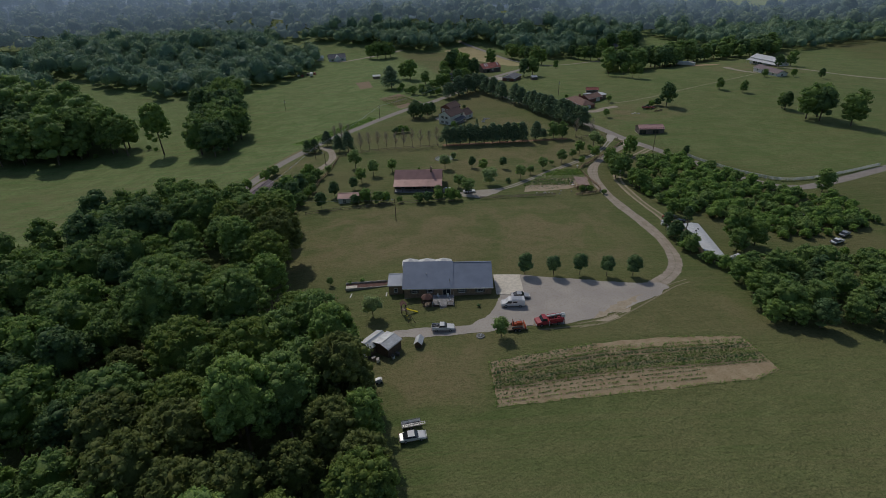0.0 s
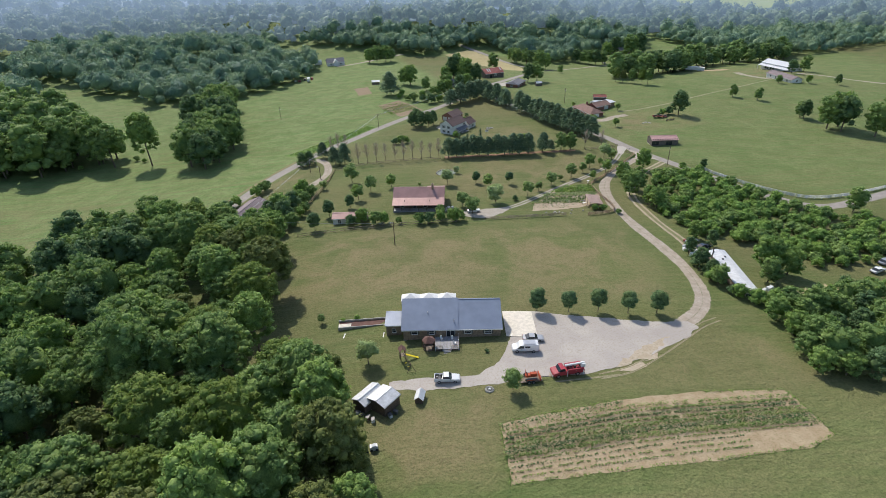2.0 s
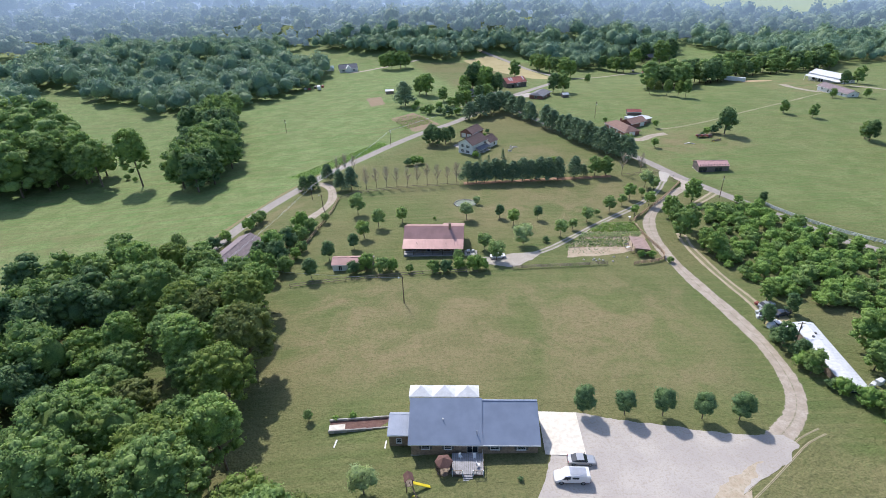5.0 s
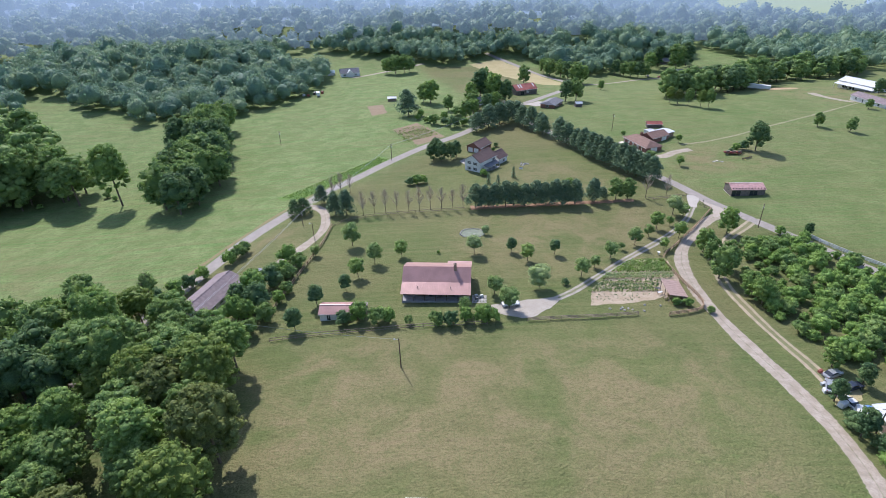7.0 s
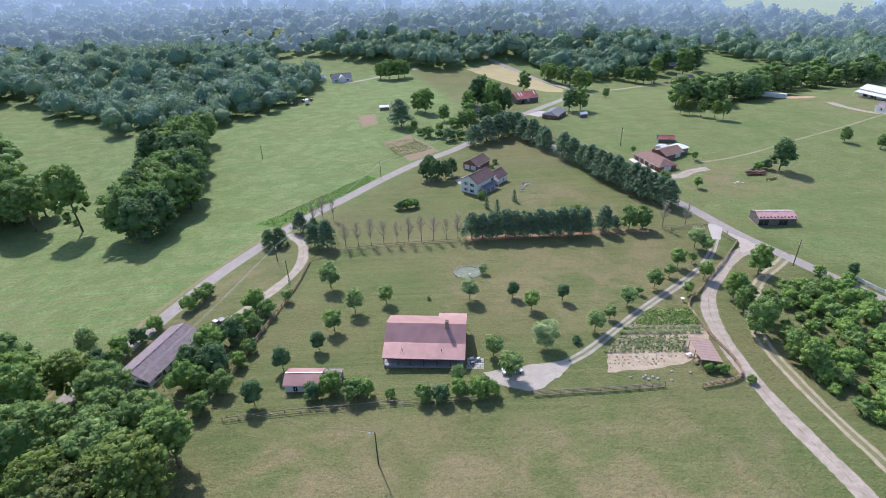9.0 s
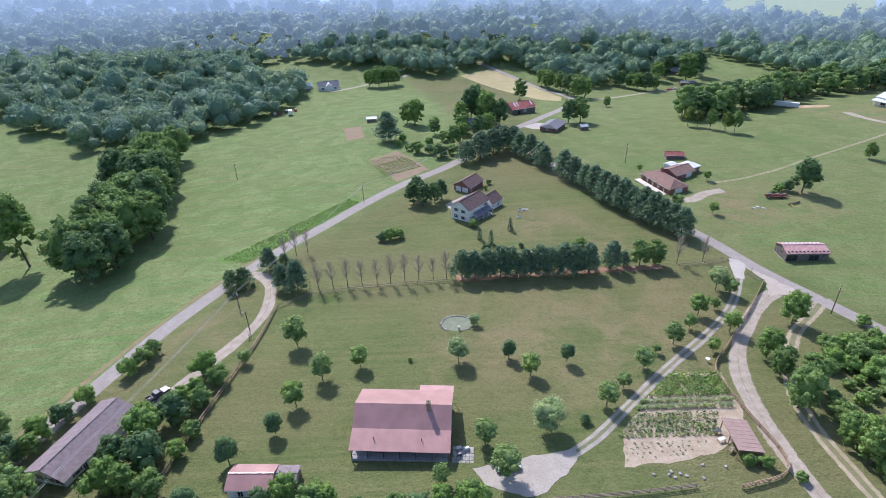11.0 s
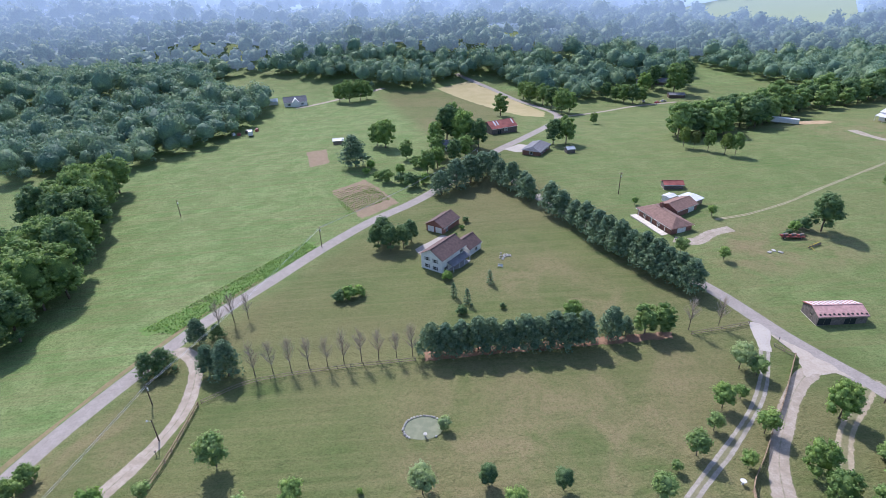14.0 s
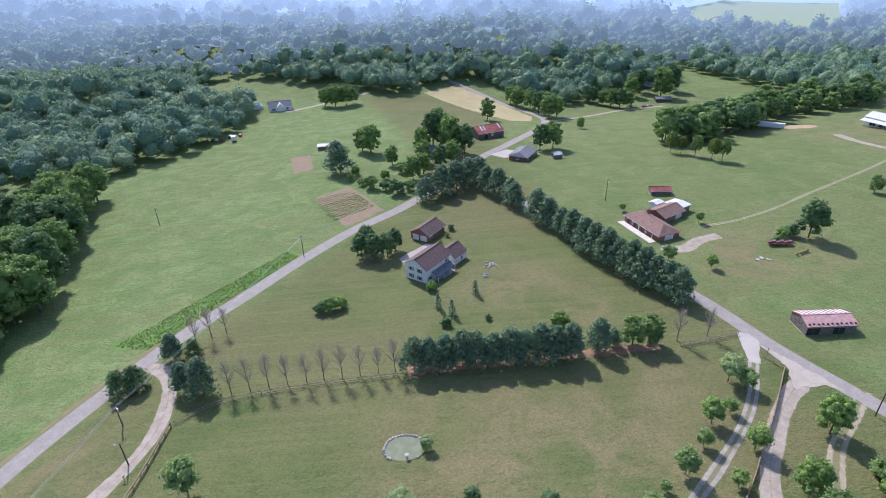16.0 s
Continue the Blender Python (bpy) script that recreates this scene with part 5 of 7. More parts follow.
for i in range(4):
    part("step", a_box((0, -2.4 - 0.3 * i, 0.5 - 0.16 * i), (1.6, 0.32, 0.06)), DECK_GREY, deck)
for i, (x, y) in enumerate(((1.2, 1.0), (-1.2, 1.2), (1.7, -0.6))):
    ch = thing("deck_chair", 3.6 + x, 45 + y, 40 * i, "white garden chair on the deck", "chair", z=gz(3.6, 45) + 0.65)
    part("seat", a_box((0, 0, 0.4), (0.5, 0.5, 0.06)), WHITE, ch)
    part("backrest", a_box((0, 0.24, 0.7), (0.5, 0.06, 0.6)), WHITE, ch)
    post_row(ch, "leg", [(a, b, 0) for a in (-0.2, 0.2) for b in (-0.2, 0.2)], 0.4, 0.05, WHITE)
gaz = thing("gazebo", -0.5, 44.3, 0, "small wooden gazebo with a red-brown shingle roof", "gazebo")
R_ = 1.35
hexa = [(R_ * math.cos(a), R_ * math.sin(a)) for a in np.arange(0, 6.2, math.pi / 3)]
for i in range(6):
    (x0, y0), (x1, y1) = hexa[i], hexa[(i + 1) % 6]
    bm = bmesh.new()
    v = [bm.verts.new(q) for q in ((x0 * 1.15, y0 * 1.15, 2.35), (x1 * 1.15, y1 * 1.15, 2.35), (0, 0, 3.3))]
    w_ = [bm.verts.new(q.co - Vector((0, 0, 0.12))) for q in v]
    bm.faces.new(v)
    bm.faces.new(w_[::-1])
    for a in range(3):
        b = (a + 1) % 3
        bm.faces.new((v[a], v[b], w_[b], w_[a]))
    part("roof_panel", bm, RED_SHINGLE, gaz)
    part("post", rod(bmesh.new(), (x0, y0, 0), (x0, y0, 2.4), 0.08, 0.08, 6), WOOD_DARK, gaz)
    if i != 4:
        part("rail", rod(bmesh.new(), (x0, y0, 1.0), (x1, y1, 1.0), 0.05, 0.05, 5), WOOD_DARK, gaz)
        part("panel", slab(bmesh.new(), (x0, y0, 0.95), (x1, y1, 0.95), (x1 * 1.02, y1 * 1.02, 0.35), (x0 * 1.02, y0 * 1.02, 0.35), 0.04), WOOD_DARK, gaz)
part("floor", rod(bmesh.new(), (0, 0, -0.2), (0, 0, 0.3), R_, R_, 6), WOOD, gaz)
# raised brick walk beside the wing
rw = thing("raised_walk", -16.2, 56.6, 2.5, "raised walk with red mulch between low white edging walls", "walkway")
part("bed", a_box((0, 0, 0.05), (11.6, 2.4, 0.5)), soil("red_mulch", (0.15, 0.085, 0.07), (0.19, 0.115, 0.095), (0.09, 0.06, 0.05), 1.0), rw)
for sy, hh in ((-1.3, 0.55), (1.3, 0.7)):
    for i in range(10):
        part("edging_stone", a_box((-5.4 + 1.2 * i, sy + 0.04 * (i % 2), hh / 2 - 0.1), (1.15, 0.28, hh + 0.2 + 0.06 * (i % 3)), 0.03), STONE, rw)
part("slab", a_box((-4.4, -0.4, 0.32), (3.0, 1.4, 0.1)), CONCRETE, rw)
# the farmhouse with the red roof
fh = thing("farmhouse", -2.15, 127.9, -4.5, "farmhouse with a faded red metal roof and a front porch", "house")
L2, prof = 18.2, ((0.0, 2.6), (4.3, 3.75), (8.3, 6.3), (15.0, 3.55))
for i, nm in enumerate(("porch_roof", "front_roof", "back_roof")):
    (y0, z0), (y1, z1) = prof[i], prof[i + 1]
    a, b, c, d = (-L2 / 2 - 0.3, y0, z0), (L2 / 2 + 0.3, y0, z0), (L2 / 2 + 0.3, y1, z1), (-L2 / 2 - 0.3, y1, z1)
    seams(part(nm, slab(bmesh.new(), a, b, c, d, 0.12), RED_ROOF, fh), a, b, c, d, 0.45, RED_ROOF, 0.022, 0.05)
part("ridge_cap", a_box((0, 8.3, 6.18), (L2 + 0.6, 0.3, 0.06), 0.02), RED_ROOF, fh)
for sx in (-1, 1):
    o = [(2.7, -0.6), (14.7, -0.6), (14.7, 3.4), (8.3, 6.05), (4.3, 3.55), (2.7, 3.1)]
    part("end_wall", prism(bmesh.new(), o, sx * L2 / 2, sx * (L2 / 2 - 0.2), "x"), WOOD_DARK, fh)
part("front_wall", a_box((0, 2.8, 1.3), (L2 - 0.4, 0.2, 3.8)), WOOD_DARK, fh)
part("back_wall", a_box((0, 14.6, 1.2), (L2 - 0.4, 0.2, 3.8)), WOOD_DARK, fh)
part("porch_floor", a_box((0, 1.4, 0.1), (L2, 2.7, 0.6)), DECK_GREY, fh)
post_row(fh, "porch_post", [(-L2 / 2 + 0.1 + i * (L2 - 0.2) / 6, 0.25, 0.3) for i in range(7)], 2.1, 0.15, WOOD_DARK)
part("porch_rail", a_box((0, 0.25, 1.2), (L2, 0.07, 0.09)), WOOD, fh)
for u, w_, h_, knd in ((-6, 1.3, 1.3, "window"), (-1.5, 1.0, 2.0, "door"), (2.5, 1.3, 1.3, "window"), (6, 1.3, 1.3, "window")):
    fr = part(knd, a_box((u, 2.68, 1.35 if knd == "window" else 1.3), (w_ + 0.2, 0.1, h_ + 0.2)), WHITE, fh)
    part("pane", a_box((u, 2.62, 1.35 if knd == "window" else 1.3), (w_, 0.06, h_)), GLASS, fr)
chimney(fh, 5.0, 7.6, 4.5, 7.6, 0.75, BRICK)
a, b, c, d = (2.4, 15.0, 3.42), (L2 / 2 + 0.3, 15.0, 3.42), (L2 / 2 + 0.3, 17.0, 3.0), (2.4, 17.0, 3.0)
part("back_porch_roof", slab(bmesh.new(), a, b, c, d, 0.1), RED_ROOF, fh, "faded metal porch roof at the back")
post_row(fh, "back_post", [(2.6, 16.8, -0.4), (5.8, 16.8, -0.4), (9.1, 16.8, -0.4)], 3.3, 0.12, WOOD)
part("vent_pipe", rod(bmesh.new(), (-5, 2.2, 3.2), (-5, 2.2, 3.8), 0.07, 0.07, 6), STEEL, fh)
part("vent_pipe", rod(bmesh.new(), (4, 2.2, 3.2), (4, 2.2, 3.8), 0.07, 0.07, 6), STEEL, fh)
pat = thing("stone_patio", 9.6, 128.6, -4.5, "small flagstone patio beside the farmhouse", "patio")
for i in range(5):
    for j in range(6):
        part("flagstone", a_box((-1.6 + 0.8 * i + 0.05 * (j % 2), -2.2 + 0.8 * j, 0.04), (0.72, 0.70, 0.16), 0.02), STONE, pat)
for x, y, m_, lab in ((8.9, 130.2, WHITE, "white chest standing on the patio"), (10.4, 130.0, WHITE, "white outdoor grill on the patio"), (8.9, 128.6, STEEL, "dark kettle grill on the patio")):
    q = thing("patio_grill", x, y, 15, lab, "grill")
    part("body", a_box((0, 0, 0.6), (0.9, 0.55, 0.5), 0.05), m_, q)
    post_row(q, "leg", [(u, v, -0.1) for u in (-0.35, 0.35) for v in (-0.2, 0.2)], 0.5, 0.05, STEEL)
# sheds round the farmhouse
house("red_roof_shed", -28.2, 124.4, -2, 7.6, 5.0, 2.2, 3.2, WHITE, RED_ROOF, "white shed with a faded red metal roof", "shed", 0.3, 0.45, openings=(("front", -1.5, 0.2, 1.0, 1.9, "door"), ("front", 1.6, 0.9, 0.9, 0.8)))
house("lean_to_shed", -22.1, 124.7, -2, 3.8, 3.6, 1.9, 2.3, WOOD, MAUVE_ROOF, "low wooden lean-to with a brown roof", "shed", 0.2)
gs = thing("garden_pavilion", 62.6, 130.4, 87, "open garden pavilion with a tan-brown metal roof", "pavilion")
a, b, c, d = (-3.9, -2.5, 2.2), (3.9, -2.5, 2.2), (3.9, 2.5, 2.9), (-3.9, 2.5, 2.9)
PAV_ROOF = worn("tan_metal_roof", (0.40, 0.275, 0.225), 0.88, 1.1, 0.5)
seams(part("roof", slab(bmesh.new(), a, b, c, d, 0.1), PAV_ROOF, gs), a, b, c, d, 0.9, PAV_ROOF, 0.015, 0.03)
post_row(gs, "post", [(x, y, -0.3) for x in (-3.6, 0, 3.6) for y in (-2.2,)], 2.45, 0.14, WOOD)
post_row(gs, "post", [(x, 2.2, -0.3) for x in (-3.6, 0, 3.6)], 3.05, 0.14, WOOD)
part("back_wall", a_box((0, -2.3, 0.9), (7.4, 0.08, 2.2)), WOOD, gs)
for i, (x, y, m_) in enumerate(((59.6, 133.4, STEEL), (59.4, 131.2, WHITE), (60, 128.6, WOOD), (63, 126.2, WHITE))):
    q = thing("garden_table", x, y, 20 * i, "small worn table with tools beside the pavilion", "table")
    part("top", a_box((0, 0, 0.72), (1.5, 0.7, 0.07), 0.01), m_, q)
    post_row(q, "leg", [(u, v, -0.1) for u in (-0.65, 0.65) for v in (-0.28, 0.28)], 0.8, 0.07, WOOD)
# the long grey house by the road
house("long_grey_house", -66.2, 137.5, 73.8, 18.2, 8.6, 2.6, 4.4, WHITE, MAUVE_ROOF, "long low white house with a faded brown roof", over=0.5, openings=(
    ("left", -2.2, 1.0, 1.4, 1.2), ("left", 0.6, 1.1, 0.7, 1.0), ("left", 2.6, 1.0, 1.3, 1.2), ("front", -6.4, 1.0, 1.2, 1.1), ("front", -4.6, 0.3, 0.9, 2.0, "door"), ("front", -1.4, 1.0, 1.2, 1.1)), shutters=STEEL)
# two-storey white house and its garage
WH = house("white_house", 18.6, 250.3, 50, 12.4, 8.6, 5.4, 8.0, WHITE, BROWN_ROOF, "two-storey white house with a brown shingle roof", over=0.5, openings=(
    ("left", -1.8, 3.4, 1.1, 1.3), ("left", 1.5, 3.4, 1.1, 1.3), ("left", -1.8, 0.8, 1.1, 1.3), ("left", 1.5, 0.8, 1.1, 1.3), ("front", 4.6, 3.4, 1.0, 1.2), ("front", -4.4, 0.8, 1.1, 1.3)), shutters=STEEL)
a, b, c, d = (-3.6, -7.0, 2.5), (5.9, -7.0, 2.5), (5.9, -4.3, 3.3), (-3.6, -4.3, 3.3)
part("porch_roof", slab(bmesh.new(), a, b, c, d, 0.12), GREY_ROOF, WH, "grey shingled porch roof")
post_row(WH, "porch_post", [(-3.4 + 3.05 * i, -6.8, 0) for i in range(4)], 2.45, 0.16, WHITE)
part("porch_floor", a_box((1.1, -5.7, 0.0), (9.4, 2.7, 0.7)), DECK_GREY, WH)
house("white_house_wing", 27.2, 258.6, 50, 6.6, 7.2, 3.0, 5.4, WHITE, BROWN_ROOF, "lower white wing with a brown shingle roof", over=0.4, openings=(("front", 0.5, 0.9, 1.2, 1.2),))
house("garage", 20.0, 279.4, 53, 10.6, 7.8, 2.8, 5.0, RED_BRICK, BROWN_ROOF, "red brick two-car garage with a brown roof", "garage", 0.4, openings=(
    ("left", -1.8, 0.0, 2.6, 2.2, "garage_door"), ("left", 1.7, 0.0, 2.6, 2.2, "garage_door"), ("front", -3.2, 0.0, 1.0, 2.0, "door")))
# brick ranch house with a white outbuilding
RH = house("ranch_house", 99.8, 267.4, -73.8, 18.6, 8.6, 2.7, 4.6, RED_BRICK, TAN_ROOF, "low brick ranch house with a hipped reddish roof", over=0.6, hip=4.2, openings=(
    ("front", -5, 0.9, 1.4, 1.2), ("front", -1.5, 0.1, 1.0, 2.0, "door"), ("front", 2.5, 0.9, 1.4, 1.2), ("right", 0, 0.1, 3.4, 2.1, "garage_door")))
part("patio", a_box((-0.5, -6.0, -0.1), (18, 2.6, 0.5)), CONCRETE, RH, "pale concrete patio")
post_row(RH, "porch_post", [(-8 + 3.6 * i, -4.75, 0) for i in range(5)], 2.6, 0.18, WHITE)
chimney(RH, -4.5, 2.0, 3.4, 5.6, 0.9, RED_BRICK)
house("ranch_wing", 108.8, 276.4, 29, 11.5, 8.0, 2.7, 4.3, RED_BRICK, TAN_ROOF, "brick wing with a reddish roof", over=0.4, openings=(("front", 2.5, 0.0, 3.2, 2.1, "garage_door"),))
house("flat_white_building", 115.6, 281.2, 29, 6.0, 6.5, 2.7, 2.95, BRICK, WHITE_METAL, "small outbuilding with a white metal roof", "shed", 0.4, 0.6)
house("small_white_shed", 109.5, 285.8, 29, 4.2, 3.4, 2.1, 2.4, WHITE, WHITE_METAL, "small white shed behind the ranch house", "shed", 0.25)
house("rusty_shed", 116.2, 298.4, -8, 7.6, 4.6, 2.0, 3.0, BARN_WOOD, RUST_ROOF, "old wooden shed with a rusty red roof", "shed", 0.3, 0.6)
# pole barn with a striped roof
house("striped_barn", 119.0, 204.6, -2.5, 12.6, 6.8, 2.7, 3.9, BARN_WOOD, (FADED_ROOF, RUST_ROOF), "weathered pole barn with a red and white striped roof", "barn", 0.25, 0.6, openings=(("front", -4.6, 0.1, 3.4, 2.1, "door"), ("front", 2.0, 0.1, 3.0, 2.0, "door"), ("left", 0.4, 1.3, 0.9, 0.6)), trim=BARN_WOOD, fascia=WOOD)
SB = bpy.data.objects["striped_barn"]
for i in range(11):
    u = -6.1 + 1.18 * i
    part("pale_sheet", slab(bmesh.new(), (u, 3.6, 2.74), (u + 0.6, 3.6, 2.74), (u + 0.6, 0.1, 4.06), (u, 0.1, 4.06), 0.03), WHITE_METAL, SB, "pale roofing sheet")
    part("roof_tyre", rod(bmesh.new(), (u + 0.3, -3.0 + 0.15 * (i % 2), 2.92), (u + 0.3, -3.0 + 0.15 * (i % 2), 3.12), 0.3, 0.3, 9), RUBBER, SB, "old tyre that weighs the roof down")
# old barn, grey house and more on the far side of the road
house("old_barn", 60.5, 409.0, 22, 16.5, 12, 4.0, 6.8, BARN_WOOD, RUST_ROOF, "old grey wooden barn with a patchy red metal roof", "barn", 0.4, 0.7, openings=(("front", -3.5, 0.2, 2.4, 2.6, "door"),), trim=BARN_WOOD)
OB = bpy.data.objects["old_barn"]
for u, w_ in ((-5.2, 1.0), (-3.2, 0.8), (6.6, 0.8)):
    part("pale_sheet", slab(bmesh.new(), (u, -6.2, 3.95), (u + w_, -6.2, 3.95), (u + w_, -0.3, 6.85), (u, -0.3, 6.85), 0.03), WHITE_METAL, OB, "pale roofing sheet")
part("quilt_square", a_box((0.8, -6.05, 2.6), (2.0, 0.06, 2.0)), WHITE, OB, "square painted quilt board")
for sx, sz in ((-0.5, -0.5), (0.5, 0.5), (-0.5, 0.5), (0.5, -0.5)):
    part("quilt_block", a_box((0.8 + sx * 0.9, -6.1, 2.6 + sz * 0.9), (0.6, 0.05, 0.6)), STEEL, OB)
house("grey_roof_house", 72.6, 361.5, 57, 14.5, 9.2, 2.7, 4.3, RED_BRICK, GREY_ROOF, "low red brick house with a grey shingle roof", over=0.6, hip=2.0, openings=(
    ("front", -4.5, 0.9, 1.4, 1.2), ("front", 0, 0.9, 1.6, 1.2), ("front", 4.5, 0.9, 1.4, 1.2), ("left", 0, 0.9, 1.6, 1.2)), shutters=STEEL)
patch("house_pad", ((57, 369), (66, 377), (76, 372), (70, 364), (63, 362)), LOT, "pale gravel drive by the grey-roofed house", "slab", 0.06, 0.3)
house("garden_shed", 88.6, 356.2, 10, 4.2, 3.4, 2.2, 3.0, BARN_WOOD, GALV, "small brown wooden shed with a pale metal roof", "shed", 0.2)
house("hidden_house", 26.5, 378, -20, 12, 8, 2.7, 4.6, WHITE, GREY_ROOF, "house with a grey roof half hidden by trees", over=0.5, openings=(("front", -3, 0.9, 1.3, 1.2), ("front", 2, 0.9, 1.3, 1.2)))
house("meadow_shed", -34, 404, 5, 6.0, 4.5, 2.3, 3.0, WOOD, WHITE_METAL, "small shed with a white metal roof in the meadow", "shed", 0.3)
# distant farmsteads
FW = house("distant_white_house", -82, 527, 15, 17, 10, 3.4, 6.6, WHITE, GREY_ROOF, "distant white farmhouse with a grey gabled roof", over=0.4, openings=(("front", -5, 1, 1.4, 1.4), ("front", 0, 1, 1.4, 1.4), ("front", 5, 1, 1.4, 1.4)), shutters=STEEL)
part("cross_gable", prism(bmesh.new(), [(-2.6, 0), (2.6, 0), (2.6, 3.6), (0, 6.2), (-2.6, 3.6)], -7, 0, "y"), WHITE, FW)
house("distant_garage", -100, 531, 15, 7, 6, 2.6, 4.2, WHITE, PAINT_BLUE, "distant white outbuilding with a pale blue roof", "shed", 0.3)
MB = house("metal_barn", 283, 376, -71, 26, 12, 4.4, 6.4, WHITE, WHITE_METAL, "white metal barn with a stepped pale roof", "barn", 0.4, 0.0, openings=(("front", -8, 0.1, 3.6, 3.4, "door"), ("front", -3, 0.1, 3.6, 3.4, "door"), ("right", -4, 0.1, 3.2, 3.0, "garage_door"), ("right", 3, 1.6, 1.2, 1.0)))
a, b, c, d = (-13.2, -10.2, 2.8), (13.2, -10.2, 2.8), (13.2, -6.0, 3.7), (-13.2, -6.0, 3.7)
part("lean_to_roof", slab(bmesh.new(), a, b, c, d, 0.12), WHITE_METAL, MB, "pale metal lean-to roof")
post_row(MB, "lean_to_post", [(-12.9 + 4.3 * i, -9.9, -0.4) for i in range(7)], 3.2, 0.2, WHITE)
house("grey_farm_house", 253, 325, -82, 24, 8, 2.7, 4.4, WHITE, MAUVE_ROOF, "long low farm house with a grey-brown roof", over=0.5, openings=(("front", -8, 0.9, 1.4, 1.2), ("front", -3, 0.1, 1.0, 2.0, "door"), ("front", 3, 0.9, 1.6, 1.2), ("front", 8, 0.9, 1.4, 1.2), ("right", 0, 0.9, 1.4, 1.2)))
house("far_farmhouse", 226, 566, -20, 14, 9, 2.8, 5.0, BARN_WOOD, GREY_ROOF, "farmhouse with a grey roof under a large tree", over=0.5)
house("far_shed", 208, 566, -20, 11, 7, 2.8, 4.6, WHITE, GREY_ROOF, "white shed with a dark roof on a distant farmstead", "shed", 0.3)
house("far_red_shed", 219, 524, -10, 12, 6, 2.6, 3.6, WOOD_DARK, GREY_ROOF, "distant open vehicle shed", "shed", 0.3)
for x, y, t_, s_ in ((-365, 840, 10, 16), (880, 1010, 5, 30), (910, 1030, 15, 26), (850, 1000, -10, 22), (-440, 685, 25, 18), (-455, 700, 0, 14), (-120, 1250, 0, 40)):
    house("distant_building", x, y, t_, s_, s_ * 0.55, 3.2, 5.2, WHITE, WHITE_METAL, "distant building with a pale roof", "building", 0.4, lift=0.3)
# mobile home in the hedge
MH = house("mobile_home", 83.2, 72.0, 85.5, 21, 4.3, 2.6, 2.95, WOOD, WHITE_METAL, "long mobile home with a flat white metal roof", "mobile home", 0.15, 0.9, openings=(("left", 0, 0.9, 1.6, 1.0), ("front", -5, 1.0, 1.2, 0.9), ("front", 2, 1.0, 1.2, 0.9)))
for x, y in ((5, 0.6), (6.2, -0.5)):
    part("roof_vent", a_box((x, y, 3.1), (0.5, 0.4, 0.3), 0.03), STEEL, MH)
# metal sheds at the edge of the wood
sa = house("white_metal_shed", -12.7, 28.1, 49.5, 5.4, 3.2, 2.3, 3.0, WOOD_DARK, WHITE_METAL, "white metal-roofed storage shed at the wood's edge", "shed", 0.15, 0.5)
sb = house("tall_metal_shed", -9.6, 26.7, 49.5, 4.2, 4.2, 2.7, 3.2, WOOD_DARK, GALV, "open-fronted shed with a galvanised roof", "shed", 0.2, 0.4)
for i, (x, y) in enumerate(((-14.6, 25.2), (-13.8, 24.4), (-12.6, 23.6), (-11.6, 22.8), (-8.4, 23.6), (-7.4, 24.4))):
    q = thing("clutter_box", x, y, 30 * i, "worn box among the clutter beside the sheds", "box")
    part("body", a_box((0, 0, 0.35), (0.9, 0.6, 0.8), 0.03), (WHITE, STEEL, WOOD, WHITE, GALV, STEEL)[i], q)
    part("lid", a_box((0, 0, 0.78), (0.95, 0.65, 0.06)), STEEL, q)
ds = thing("kennel", -2.7, 27.7, -12, "small dark kennel shed with a white metal roof", "kennel")
part("body", a_box((0, 0, 0.5), (1.5, 2.4, 1.4)), WOOD_DARK, ds)
part("end_gable", prism(bmesh.new(), [(-0.75, 1.2), (0.75, 1.2), (0, 1.8)], -1.2, 1.2, "y"), WOOD_DARK, ds)
for sx in (-1, 1):
    part("roof", slab(bmesh.new(), (sx * 0.95, -1.35, 1.05), (sx * 0.95, 1.35, 1.05), (0, 1.35, 1.9), (0, -1.35, 1.9), 0.06), WHITE_METAL, ds)


# ---- vehicles ----
def wheel(parent, x, y, r, w=0.22):
    t = part("wheel", rod(bmesh.new(), (x, y - w / 2, r), (x, y + w / 2, r), r, r, 16), RUBBER, parent)
    s = 1 if y > 0 else -1
    part("rim", rod(bmesh.new(), (x, y + s * (w / 2 - 0.02), r), (x, y + s * (w / 2 + 0.02), r), r * 0.62, r * 0.55, 12), CHROME, t)


